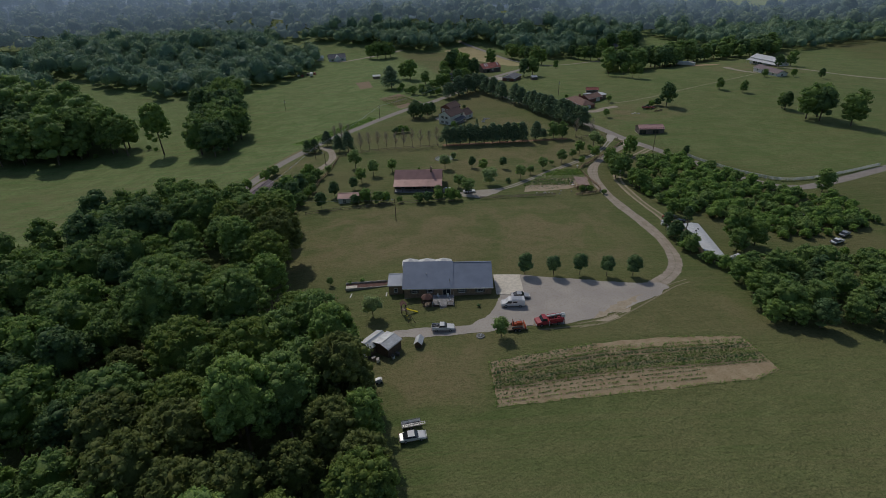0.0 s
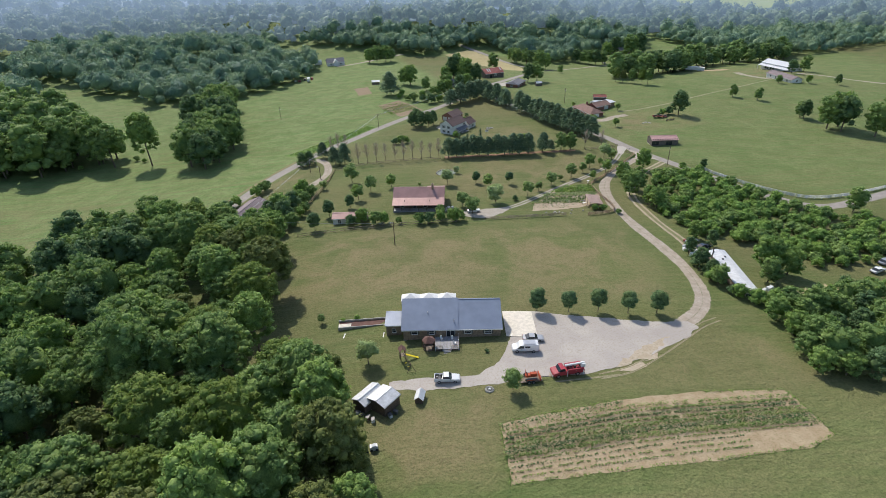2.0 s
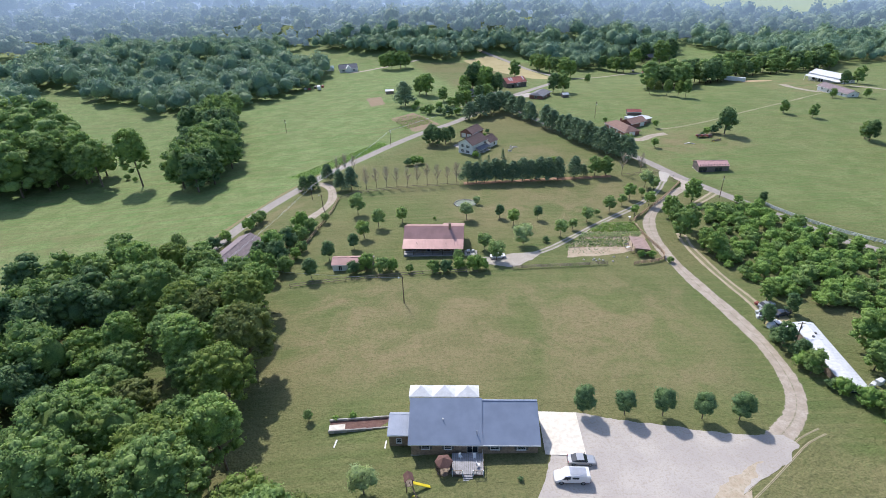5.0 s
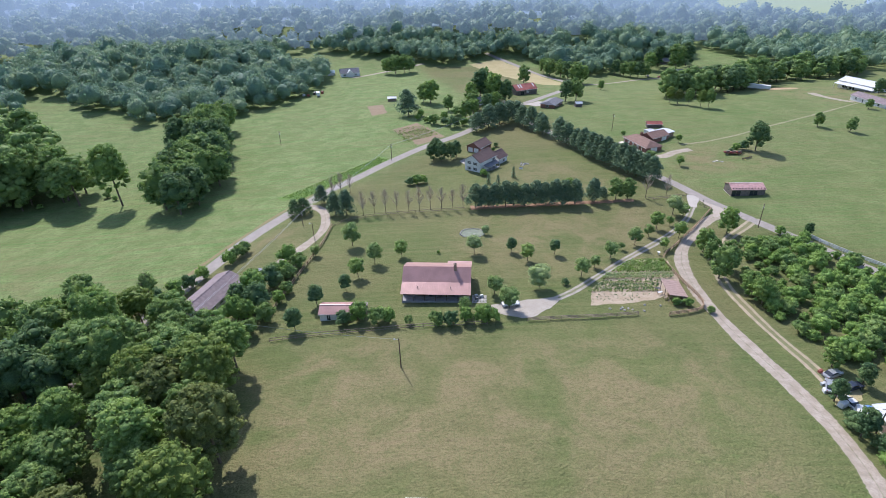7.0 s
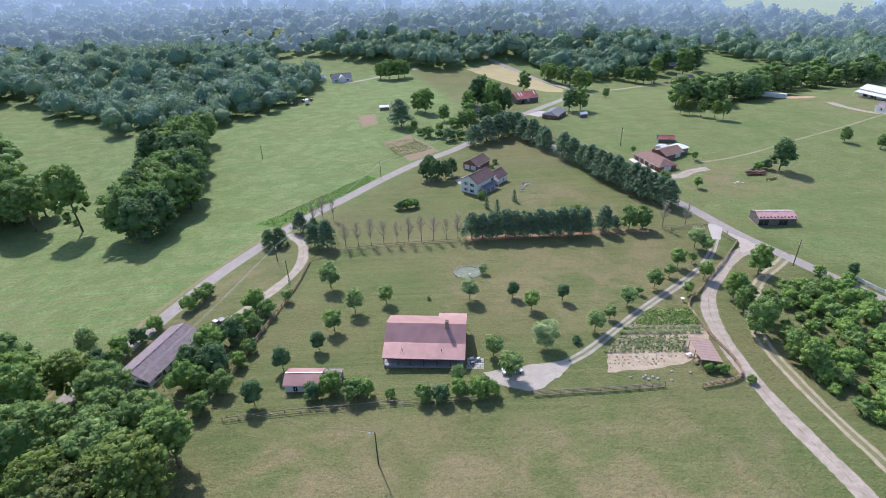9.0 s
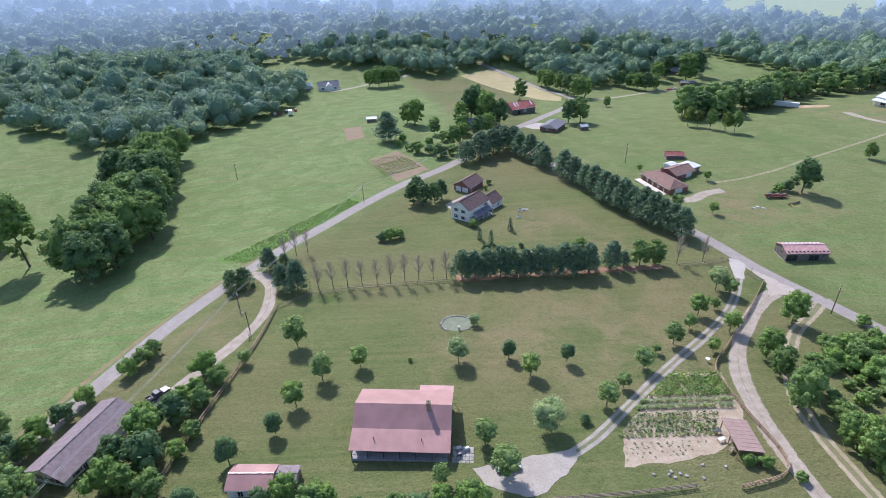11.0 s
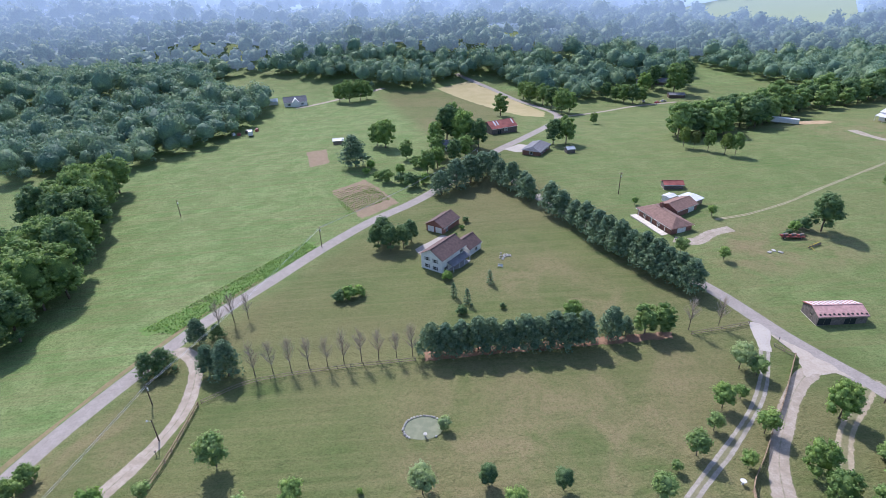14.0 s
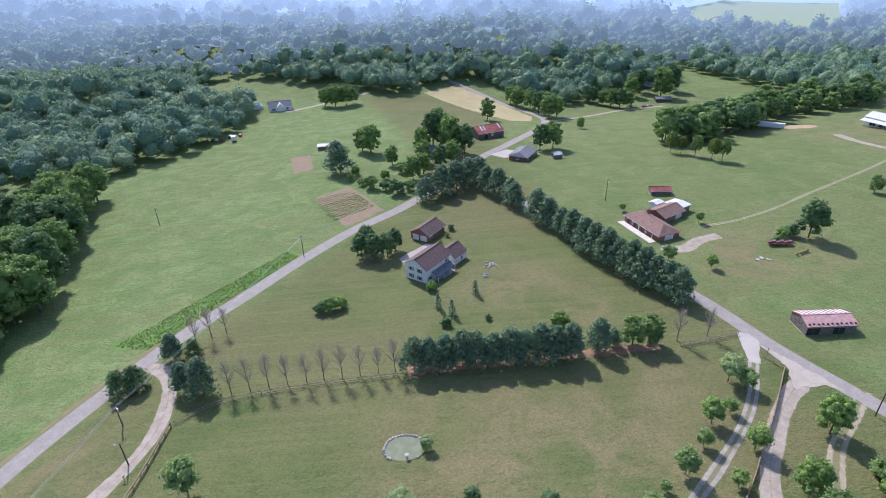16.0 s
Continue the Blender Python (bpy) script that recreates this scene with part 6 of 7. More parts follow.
def vehicle(name, x, y, turn, L, W, profile, glass, paint, label, category, wheels, r=0.36, roof=None, lift=0.0):
    """A vehicle that heads along +x: lower body and cabin from side outlines, glass, lamps, bumpers, wheels."""
    ob = thing(name, x, y, turn, label, category, z=gz(x, y) + 0.08 + lift)
    bm = prism(bmesh.new(), profile, -W / 2, W / 2, "y")
    bmesh.ops.bevel(bm, geom=bm.edges[:], offset=0.07, segments=2, affect="EDGES")
    part("body", bm, paint, ob)
    for outline, wid, inset in glass:
        bm = prism(bmesh.new(), outline, -wid / 2, wid / 2, "y")
        part("windows", bm, GLASS, ob)
    if roof:
        (x0, x1, z) = roof
        part("roof", a_box(((x0 + x1) / 2, 0, z), (x1 - x0, W - 0.28, 0.08), 0.03), paint, ob)
    for sx, m_ in ((L / 2, CHROME), (-L / 2, STEEL)):
        part("bumper", a_box((sx, 0, 0.48), (0.14, W - 0.1, 0.2), 0.03), m_, ob)
    for sy in (-1, 1):
        part("headlight", a_box((L / 2 - 0.03, sy * (W / 2 - 0.25), 0.78), (0.08, 0.34, 0.18), 0.02), CHROME, ob)
        part("tail_light", a_box((-L / 2 + 0.03, sy * (W / 2 - 0.18), 0.85), (0.08, 0.2, 0.26), 0.02), PAINT_RED, ob)
        part("mirror", a_box((L * 0.14, sy * (W / 2 + 0.09), 1.15), (0.12, 0.18, 0.16), 0.02), STEEL, ob)
        for wx in wheels:
            wheel(ob, wx, sy * (W / 2 - 0.1), r)
    return ob


def pickup(name, x, y, turn, paint, label):
    prof = [(-2.6, 0.42), (2.5, 0.42), (2.6, 0.7), (2.5, 1.0), (1.1, 1.12), (0.55, 1.18), (-0.85, 1.18), (-0.9, 1.0), (-2.6, 1.0)]
    cab = [(1.0, 1.1), (0.35, 1.66), (-0.75, 1.68), (-0.9, 1.1)]
    ob = vehicle(name, x, y, turn, 5.2, 1.8, prof, [(cab, 1.56, 0)], paint, label, "pickup truck", (-1.6, 1.65), roof=(-0.72, 0.35, 1.68))
    part("bed_floor", a_box((-1.75, 0, 1.02), (1.5, 1.4, 0.04)), RUBBER, ob)
    for sy in (-1, 1):
        part("bed_side", a_box((-1.75, sy * 0.82, 1.12), (1.66, 0.14, 0.26), 0.03), paint, ob)
    part("tailgate", a_box((-2.55, 0, 1.12), (0.1, 1.6, 0.26), 0.02), paint, ob)
    for u, v in ((-1.4, 0.3), (-2.0, -0.25), (-1.5, -0.4)):
        part("cargo", a_box((u, v, 1.2), (0.5, 0.4, 0.3), 0.05), STEEL, ob)
    return ob


def sedan(name, x, y, turn, paint, label, L=4.6):
    prof = [(-2.3, 0.35), (2.25, 0.35), (2.3, 0.6), (2.1, 0.82), (0.9, 0.95), (-1.5, 0.98), (-2.3, 0.9)]
    cab = [(1.0, 0.92), (0.3, 1.38), (-0.9, 1.4), (-1.75, 0.95)]
    return vehicle(name, x, y, turn, L, 1.75, prof, [(cab, 1.5, 0)], paint, label, "car", (-1.4, 1.4), 0.32, roof=(-0.9, 0.3, 1.4))


pickup("pickup_truck", 2.9, 32.6, -3, PAINT_WHITE, "white extended-cab pickup truck on the gravel drive")
pickup("dark_pickup_truck", -57.8, 151.2, 55, PAINT_DARK, "dark blue pickup truck on the loop drive")
van_prof = [(-2.85, 0.42), (2.75, 0.42), (2.85, 0.75), (2.7, 1.05), (1.75, 1.22), (1.1, 1.98), (0.8, 2.08), (-2.7, 2.1), (-2.85, 1.9)]
van = vehicle("cargo_van", 20.4, 41.0, 176, 5.7, 1.98, van_prof, [([(1.72, 1.2), (1.16, 1.86), (0.35, 1.88), (0.35, 1.25)], 2.0, 0), ([(0.1, 1.35), (0.1, 1.8), (-1.0, 1.8), (-1.0, 1.35)], 2.0, 0)], PAINT_WHITE, "white cargo van parked on the gravel", "van", (-1.75, 1.75), 0.38)
part("roof_rack", a_box((-0.9, 0, 2.16), (2.6, 1.5, 0.05), 0.02), CHROME, van)
sedan("silver_car", 22.9, 44.6, -4, PAINT_SILVER, "silver car parked behind the van")
sedan("farmhouse_car", 17.6, 125.4, 8, PAINT_WHITE, "white car under the trees by the farmhouse")
sedan("wood_edge_car", -4.1, -0.3, 8, PAINT_WHITE, "white car parked at the edge of the wood", 4.8)
for x, y, t_, p_ in ((80.3, 91.5, 60, PAINT_SILVER), (81.0, 86.5, 100, PAINT_WHITE), (126, 73, 20, PAINT_WHITE), (132, 78, 30, PAINT_SILVER), (129, 92, 100, PAINT_WHITE), (198, 509, 10, PAINT_RED), (204, 512, 15, PAINT_WHITE), (190, 517, 80, PAINT_SILVER), (83.5, 95.6, 20, PAINT_SILVER), (85.0, 91.4, 15, PAINT_DARK)):
    sedan("parked_car", x, y, t_, p_, "car parked in the yard by brush")
# flatbed trailer with a ladder beside the white car
tr = thing("utility_trailer", -4.4, 2.9, 10, "utility trailer loaded with a ladder and pipes", "trailer")
part("bed", a_box((0, 0, 0.62), (3.6, 1.6, 0.1)), STEEL, tr)
for sy in (-0.75, 0.75):
    part("side_rail", a_box((0, sy, 0.9), (3.6, 0.06, 0.08)), STEEL, tr)
    wheel(tr, -0.2, sy * 1.15, 0.33)
part("drawbar", rod(bmesh.new(), (1.8, 0, 0.6), (3.0, 0, 0.5), 0.06, 0.06, 6), STEEL, tr)
for sy in (-1.0, -0.55):
    part("ladder_rail", a_box((0.4, sy, 1.15), (4.2, 0.07, 0.07)), CHROME, tr)
for i in range(11):
    part("rung", a_box((-1.5 + 0.38 * i, -0.78, 1.15), (0.05, 0.45, 0.05)), CHROME, tr)
for i in range(5):
    part("pipe", rod(bmesh.new(), (-1.7, 0.1 + 0.14 * i, 0.78 + 0.06 * (i % 2)), (1.7, 0.15 + 0.12 * i, 0.8), 0.05, 0.05, 6), GALV, tr)
# red crane truck and the crawler on its low trailer
prof = [(-3.3, 0.6), (3.2, 0.6), (3.35, 0.9), (3.2, 1.3), (2.3, 1.45), (1.75, 1.5), (0.75, 1.5), (0.6, 1.05), (-3.3, 1.05)]
cab = [(2.2, 1.42), (1.75, 2.1), (0.85, 2.15), (0.72, 1.45)]
ct = vehicle("crane_truck", 27.4, 32.3, 188, 6.7, 2.2, prof, [(cab, 1.9, 0)], PAINT_RED, "red bucket truck with a folded white boom", "truck", (-1.9, 2.2), 0.45, roof=(0.85, 1.75, 2.16))
part("flat_bed", a_box((-1.4, 0, 1.2), (3.9, 2.2, 0.14), 0.02), PAINT_RED, ct)
part("turret", rod(bmesh.new(), (-0.2, 0, 1.2), (-0.2, 0, 2.0), 0.4, 0.32, 10), PAINT_RED, ct)
part("boom", a_box((-1.6, 0.1, 2.25), (4.2, 0.36, 0.32), 0.03, pose(0, 0, 0, 0, 3, 0)), WHITE, ct, "folded white boom")
part("boom_arm", a_box((-1.4, -0.4, 1.95), (3.6, 0.26, 0.24), 0.03), WHITE, ct)
part("bucket", a_box((-3.2, 0.35, 2.0), (0.8, 0.7, 0.9), 0.05), WHITE, ct)
for i in range(7):
    part("boom_brace", rod(bmesh.new(), (-3.2 + 0.55 * i, -0.05, 2.42), (-2.8 + 0.55 * i, 0.28, 2.62), 0.03, 0.03, 5), STEEL if i % 2 else WHITE, ct)
for i in range(5):
    part("bed_gear", a_box((-2.9 + 0.65 * i, 0.25 * ((i * 5) % 3 - 1), 1.5), (0.45, 0.4, 0.4 + 0.12 * (i % 3)), 0.04), (STEEL, PAINT_RED, WOOD_DARK)[i % 3], ct)
for sx in (-3.1, 0.3):
    for sy in (-1.05, 1.05):
        part("outrigger", a_box((sx, sy, 0.75), (0.16, 0.16, 1.2)), WHITE, ct)
for sy in (-0.95, 0.95):
    bx = part("tool_box", a_box((-1.5, sy, 1.55), (3.4, 0.35, 0.55), 0.03), PAINT_RED, ct)
    part("latch", a_box((-1.5, sy * 1.2, 1.55), (0.3, 0.04, 0.1)), CHROME, bx)
dz = thing("crawler_tractor", 19.6, 30.9, 4, "orange-red crawler tractor on a low trailer", "tractor")
part("trailer_bed", a_box((0, 0, 0.55), (4.6, 2.2, 0.14), 0.02), WOOD, dz)
for sy in (-1.15, 1.15):
    wheel(dz, 0.4, sy, 0.38)
    wheel(dz, -0.5, sy, 0.38)
    tk = part("track", a_box((0, sy * 0.72, 0.95), (2.5, 0.42, 0.66), 0.2), STEEL, dz)
    part("track_frame", a_box((0, sy * 0.72, 0.95), (1.8, 0.46, 0.24), 0.03), PAINT_ORANGE, tk)
part("engine_hood", a_box((0.65, 0, 1.55), (1.3, 0.8, 0.75), 0.06), PAINT_ORANGE, dz)
part("seat_box", a_box((-0.55, 0, 1.4), (0.9, 0.9, 0.5), 0.05), PAINT_ORANGE, dz)
part("seat", a_box((-0.75, 0, 1.85), (0.2, 0.6, 0.5), 0.04), RUBBER, dz)
part("blade", a_box((1.85, 0, 1.0), (0.18, 2.3, 0.8), 0.05), PAINT_ORANGE, dz)
part("exhaust", rod(bmesh.new(), (0.8, 0.2, 1.9), (0.8, 0.2, 2.5), 0.05, 0.05, 6), STEEL, dz)
for sy in (-0.45, 0.45):
    part("roll_bar", rod(bmesh.new(), (-0.9, sy, 1.6), (-0.9, sy, 2.6), 0.05, 0.05, 6), PAINT_ORANGE, dz)
part("drawbar", rod(bmesh.new(), (2.3, 0, 0.55), (3.9, 0, 0.6), 0.07, 0.07, 6), STEEL, dz)
# box trailers and farm machines
for x, y, t_, L_ in ((223, 393, -35, 14), (-94.5, 441, 100, 5.0)):
    q = thing("box_trailer", x, y, t_, "white box trailer standing in the field", "trailer")
    part("body", a_box((0, 0, 2.2), (L_, 2.5, 2.6), 0.06), WHITE, q)
    for i in range(int(L_)):
        part("side_rib", a_box((-L_ / 2 + 0.5 + i, -1.27, 2.2), (0.06, 0.04, 2.4)), GALV, q)
    for sy in (-1, 1):
        wheel(q, -L_ * 0.3, sy, 0.5)
        wheel(q, -L_ * 0.3 + 1.1, sy, 0.5)
    part("landing_leg", a_box((L_ * 0.32, 0, 0.45), (0.15, 1.6, 0.95)), STEEL, q)
hw = thing("hay_wagon", 135.0, 248.0, -8, "rusty red hay wagon loaded with scrap", "wagon")
part("bed", a_box((0, 0, 0.9), (7.5, 2.3, 0.16)), RUST_ROOF, hw)
for i in range(9):
    part("stake", a_box((-3.6 + 0.9 * i, -1.1, 1.4), (0.08, 0.08, 1.0)), RUST_ROOF, hw)
    part("scrap", a_box((-3.4 + 0.85 * i, 0.3 * ((i * 7) % 3 - 1), 1.25), (0.9, 0.9, 0.5 + 0.15 * (i % 3)), 0.05), (RUST_ROOF, STEEL, WOOD)[i % 3], hw)
for sx in (-2.6, 2.6):
    for sy in (-1, 1):
        wheel(hw, sx, sy, 0.42)
ir = thing("hay_rake", 138.5, 241.5, 20, "yellow hay rake lying on the grass", "farm machine")
part("beam", rod(bmesh.new(), (-3, 0, 0.5), (3, 0.6, 0.6), 0.09, 0.09, 6), YELLOW, ir)
part("arm", rod(bmesh.new(), (-2, 0, 0.5), (-3, -2.2, 0.4), 0.08, 0.08, 6), YELLOW, ir)
for i in range(5):
    w_ = part("rake_wheel", rod(bmesh.new(), (-2.6 + 1.2 * i, -0.25, 0.5), (-2.6 + 1.2 * i, -0.2, 0.5), 0.55, 0.55, 12), WOOD, ir)
    part("hub", rod(bmesh.new(), (-2.6 + 1.2 * i, -0.3, 0.5), (-2.6 + 1.2 * i, 0.1, 0.5), 0.08, 0.08, 6), STEEL, w_)

# clutter by the mobile home and in the far pasture
tp = thing("tarp_covered_pile", 82.6, 84.2, 10, "blue tarp over a pile beside the mobile home", "tarp")
part("pile", a_box((0, 0, 0.5), (2.2, 1.6, 1.2), 0.2), WOOD, tp)
bm = bmesh.new()
slab(bm, (-1.4, -1.1, 0.9), (1.4, -1.1, 0.8), (1.3, 0, 1.35), (-1.3, 0, 1.3), 0.04)
slab(bm, (-1.3, 0, 1.3), (1.3, 0, 1.35), (1.4, 1.1, 0.7), (-1.4, 1.1, 0.85), 0.04)
part("tarp", bm, worn("blue_tarp", (0.10, 0.28, 0.62), 0.85, 1.1, 0.5), tp, "faded blue plastic tarp")
rg = np.random.default_rng(12)
for x, y, m_, lab, s_ in ((79.3, 86.0, WHITE, "white sheet of scrap leaning by the verge", 1.6), (78.6, 90.4, WHITE, "white washing machine on the dirt", 1.0), (79.6, 92.6, GALV, "grey metal drum beside the parked cars", 0.9), (81.8, 96.9, RUST_ROOF, "rusty red engine part on the dirt", 0.9), (87.6, 63.6, WHITE, "white discarded appliance behind the mobile home", 1.2), (89.6, 64.4, WHITE, "white bundle of boards on the grass", 1.5), (80.9, 83.4, WHITE, "white panel lying beside the tarp", 2.2), (86.2, 83.2, STEEL, "dark metal barrel behind the home", 0.9), (-93.5, 452, RUST_ROOF, "rusty red farm implement in the pasture", 2.2), (-99, 449, STEEL, "dark old machine standing in the pasture", 2.4), (-103, 444, RUST_ROOF, "rusty plough at the wood's edge", 2.0), (-107, 446, WHITE, "white scrap heap at the wood's edge", 1.8)):
    q = thing("scrap_item", x, y, float(rg.uniform(0, 90)), lab, "scrap")
    part("body", a_box((0, 0, 0.38 * s_), (1.1 * s_, 0.7 * s_, 0.8 * s_), 0.07), m_, q)
    part("cover", a_box((0.08, 0.05, 0.8 * s_), (1.0 * s_, 0.55 * s_, 0.1 * s_), 0.03, pose(0, 0, 0, 8, -6, 10)), m_, q)
for x, y in ((123, 240), (124.8, 240.8), (126.2, 239.4)):
    q = thing("flat_stone", x, y, x * 31, "flat pale stone slab on the pasture", "stone")
    part("slab", a_box((0, 0, 0.12), (1.5, 1.0, 0.3), 0.08), STONE, q)
for x, y, m_, lab, s_ in ((-11.0, 15.9, PAINT_SILVER, "silver garden tractor at the wood's edge", 1.3), (-12.6, 15.4, STEEL, "dark scrap machine at the wood's edge", 1.1), (-15.4, 16.4, WHITE, "white bucket and pipes under the trees", 0.9), (-14.6, 15.4, WOOD, "old boards heaped under the trees", 1.1), (-17.4, 25.4, STEEL, "dark metal junk beside the sheds", 1.1), (-16.6, 26.6, WHITE, "white barrel beside the sheds", 0.9)):
    q = thing("scrap_item", x, y, float(rg.uniform(0, 90)), lab, "scrap")
    part("body", a_box((0, 0, 0.38 * s_), (1.1 * s_, 0.7 * s_, 0.7 * s_), 0.07), m_, q)
    part("cover", a_box((0.1, 0.05, 0.8 * s_), (0.7 * s_, 0.5 * s_, 0.3 * s_), 0.03, pose(0, 0, 0, 8, -6, 10)), STEEL if m_ is WHITE else m_, q)
    for u in (-0.35, 0.35):
        part("wheel", rod(bmesh.new(), (u * s_, -0.42 * s_, 0.25), (u * s_, -0.28 * s_, 0.25), 0.25, 0.25, 9), RUBBER, q)


# ---- yard things ----
sw = thing("swing_set", -6.0, 39.6, 12, "wooden swing set with a small roofed tower", "swing set")
for sx in (-0.55, 0.55):
    for sy in (-0.55, 0.55):
        part("tower_post", a_box((sx, 1.4 + sy, 1.4), (0.12, 0.12, 3.0)), WOOD_DARK, sw)
part("platform", a_box((0, 1.4, 1.3), (1.2, 1.2, 0.1)), WOOD, sw)
for sx in (-1, 1):
    part("tower_roof", slab(bmesh.new(), (sx * 0.8, 0.6, 2.7), (sx * 0.8, 2.2, 2.7), (0, 2.2, 3.5), (0, 0.6, 3.5), 0.05), RED_SHINGLE, sw)
part("swing_beam", rod(bmesh.new(), (0, 0.9, 2.3), (0.9, -3.2, 2.3), 0.07, 0.07, 6), WOOD_DARK, sw)
for sx in (-1, 1):
    part("leg", rod(bmesh.new(), (0.9, -3.2, 2.3), (0.9 + sx * 1.1, -3.5, -0.1), 0.06, 0.06, 6), WOOD_DARK, sw)
for i in range(2):
    u = 0.3 + 0.3 * i
    st = part("swing_seat", a_box((u, -0.6 - 1.3 * i, 0.6), (0.5, 0.25, 0.05)), YELLOW, sw)
    for d_ in (-0.2, 0.2):
        part("chain", rod(bmesh.new(), (u + d_, -0.6 - 1.3 * i, 0.6), (u + d_, -0.6 - 1.3 * i, 2.3), 0.015, 0.015, 4), STEEL, st)
part("slide", slab(bmesh.new(), (0.6, 1.15, 1.35), (0.6, 1.7, 1.35), (3.4, 1.1, 0.2), (3.4, 0.55, 0.2), 0.1), YELLOW, sw, "bright yellow plastic slide")
fr_ = thing("fire_ring", 11.1, 28.8, 0, "ring of pale stones round a fire pit", "fire pit")
for i in range(11):
    a = i * 2 * math.pi / 11
    part("stone", a_box((math.cos(a) * 0.75, math.sin(a) * 0.75, 0.15), (0.4, 0.3, 0.35), 0.06, pose(0, 0, 0)), STONE, fr_)
part("inner_ring", rod(bmesh.new(), (0, 0, -0.1), (0, 0, 0.12), 0.5, 0.5, 12), STEEL, fr_)
part("stump", rod(bmesh.new(), (0, 0, 0), (0, 0, 0.45), 0.25, 0.22, 9), WHITE, fr_)
# pond with a stone rim
POND = ((6.2, 173.7), (7.0, 175.8), (8.6, 176.9), (10.6, 177.2), (12.8, 176.6), (14.4, 175.2), (14.6, 173.4), (13.6, 171.8), (11.6, 170.9), (9.2, 170.9), (7.0, 171.8))
pz = max(gz(x, y) for x, y in POND) + 0.02
bm = bmesh.new()
bm.faces.new([bm.verts.new((x, y, pz)) for x, y in spline((*POND, POND[0]), 0.6)[:-1, :2]])
pond = tagged(mesh_object("pond", bm, WATER), "small murky garden pond with a stone rim", "pond", kind="structure")
rim = spline((*POND, POND[0]), 0.55)
rg = np.random.default_rng(3)
shapes = []
for i in range(4):
    bm = box(bmesh.new(), (0, 0, 0), (0.6, 0.45, 0.4), 0.1)
    for v in bm.verts:
        v.co += Vector(rg.normal(size=3)) * 0.035
    me = bpy.data.meshes.new("stone")
    bm.to_mesh(me)
    bm.free()
    me.materials.append(STONE)
    shapes.append(me)
for i, (x, y) in enumerate(rim):
    if x > 13.2 and y < 175 or y < 171.3:
        continue
    s = new("stone", shapes[i % 4])
    s.parent = pond
    s.matrix_local = pose(x, y, pz + 0.06, 0, 0, float(rg.uniform(0, 360)))
    s.scale = (rg.uniform(0.7, 1.1), 0.9, rg.uniform(0.6, 1.2))
ft = thing("pond_fountain", 10.8, 171.4, 0, "small pale stone fountain post at the pond's edge", "fountain")
part("post", rod(bmesh.new(), (0, 0, -0.2), (0, 0, 0.9), 0.18, 0.14, 9), STONE, ft)
part("bowl", rod(bmesh.new(), (0, 0, 0.9), (0, 0, 1.05), 0.2, 0.42, 12), STONE, ft)
for x, y in ((39.2, 251.6), (40.6, 252.4), (38.0, 250.8)):
    q = thing("rock_pile", x, y, x * 7, "pile of pale field stones on the lawn", "rocks")
    for i in range(9):
        s = new("stone", shapes[i % 4])
        s.parent = q
        s.matrix_local = pose(float(rg.normal()) * 0.9, float(rg.normal()) * 0.7, 0.15, 0, 0, i * 40)
sn = thing("garden_bench", 36.8, 244.4, -20, "white garden bench on the lawn", "bench")
part("seat", a_box((0, 0, 0.45), (1.6, 0.5, 0.06)), WHITE, sn)
part("backrest", a_box((0, 0.25, 0.8), (1.6, 0.06, 0.6)), WHITE, sn)
post_row(sn, "leg", [(u, v, -0.1) for u in (-0.7, 0.7) for v in (-0.2, 0.2)], 0.55, 0.07, WHITE)
for i, (x, y) in enumerate(((46.2, 123.2), (47, 122.6), (48.2, 123.4), (46.8, 123.9), (49.2, 122.9), (53.2, 125.4), (57.2, 124.9), (52.0, 122.3), (43.4, 123.3))):
    q = thing("garden_rock", x, y, 40 * i, "pale stone lying on the lawn", "rock")
    s = new("stone", shapes[i % 4])
    s.parent = q
    s.matrix_local = pose(0, 0, 0.1, 0, 0, 0)


# ---- fences, poles and wires ----
def rail_fence(name, pts, gap, h, material, label, rails=3, post=0.12, board=0.13):
    """Posts and rails that follow the ground; the rails run from post to post."""
    line = spline(pts, 0.5)
    run = np.r_[0, np.cumsum(np.linalg.norm(np.diff(line, axis=0), axis=1))]
    n = max(1, round(run[-1] / gap))
    xy = np.stack([np.interp(np.linspace(0, run[-1], n + 1), run, line[:, i]) for i in (0, 1)], 1)
    ob = thing(name, *xy[0], 0, label, "fence", z=0)
    ob.matrix_world = Matrix()
    zs = gz_many(xy[:, 0], xy[:, 1])
    for (x, y), z in zip(xy, zs):
        part("post", a_box((x, y, z + h / 2 - 0.15), (post, post, h + 0.3)), material, ob)
    for i in range(n):
        for j in range(rails):
            f = h * (0.3 + 0.62 * j / max(1, rails - 1))
            a, b = Vector((*xy[i], zs[i] + f)), Vector((*xy[i + 1], zs[i + 1] + f))
            d = b - a
            m = Matrix.Translation((a + b) / 2) @ d.to_track_quat("X", "Z").to_matrix().to_4x4()
            part("rail", a_box((0, 0, 0), (d.length, board * 0.75, board), 0, m), material, ob)
    return ob


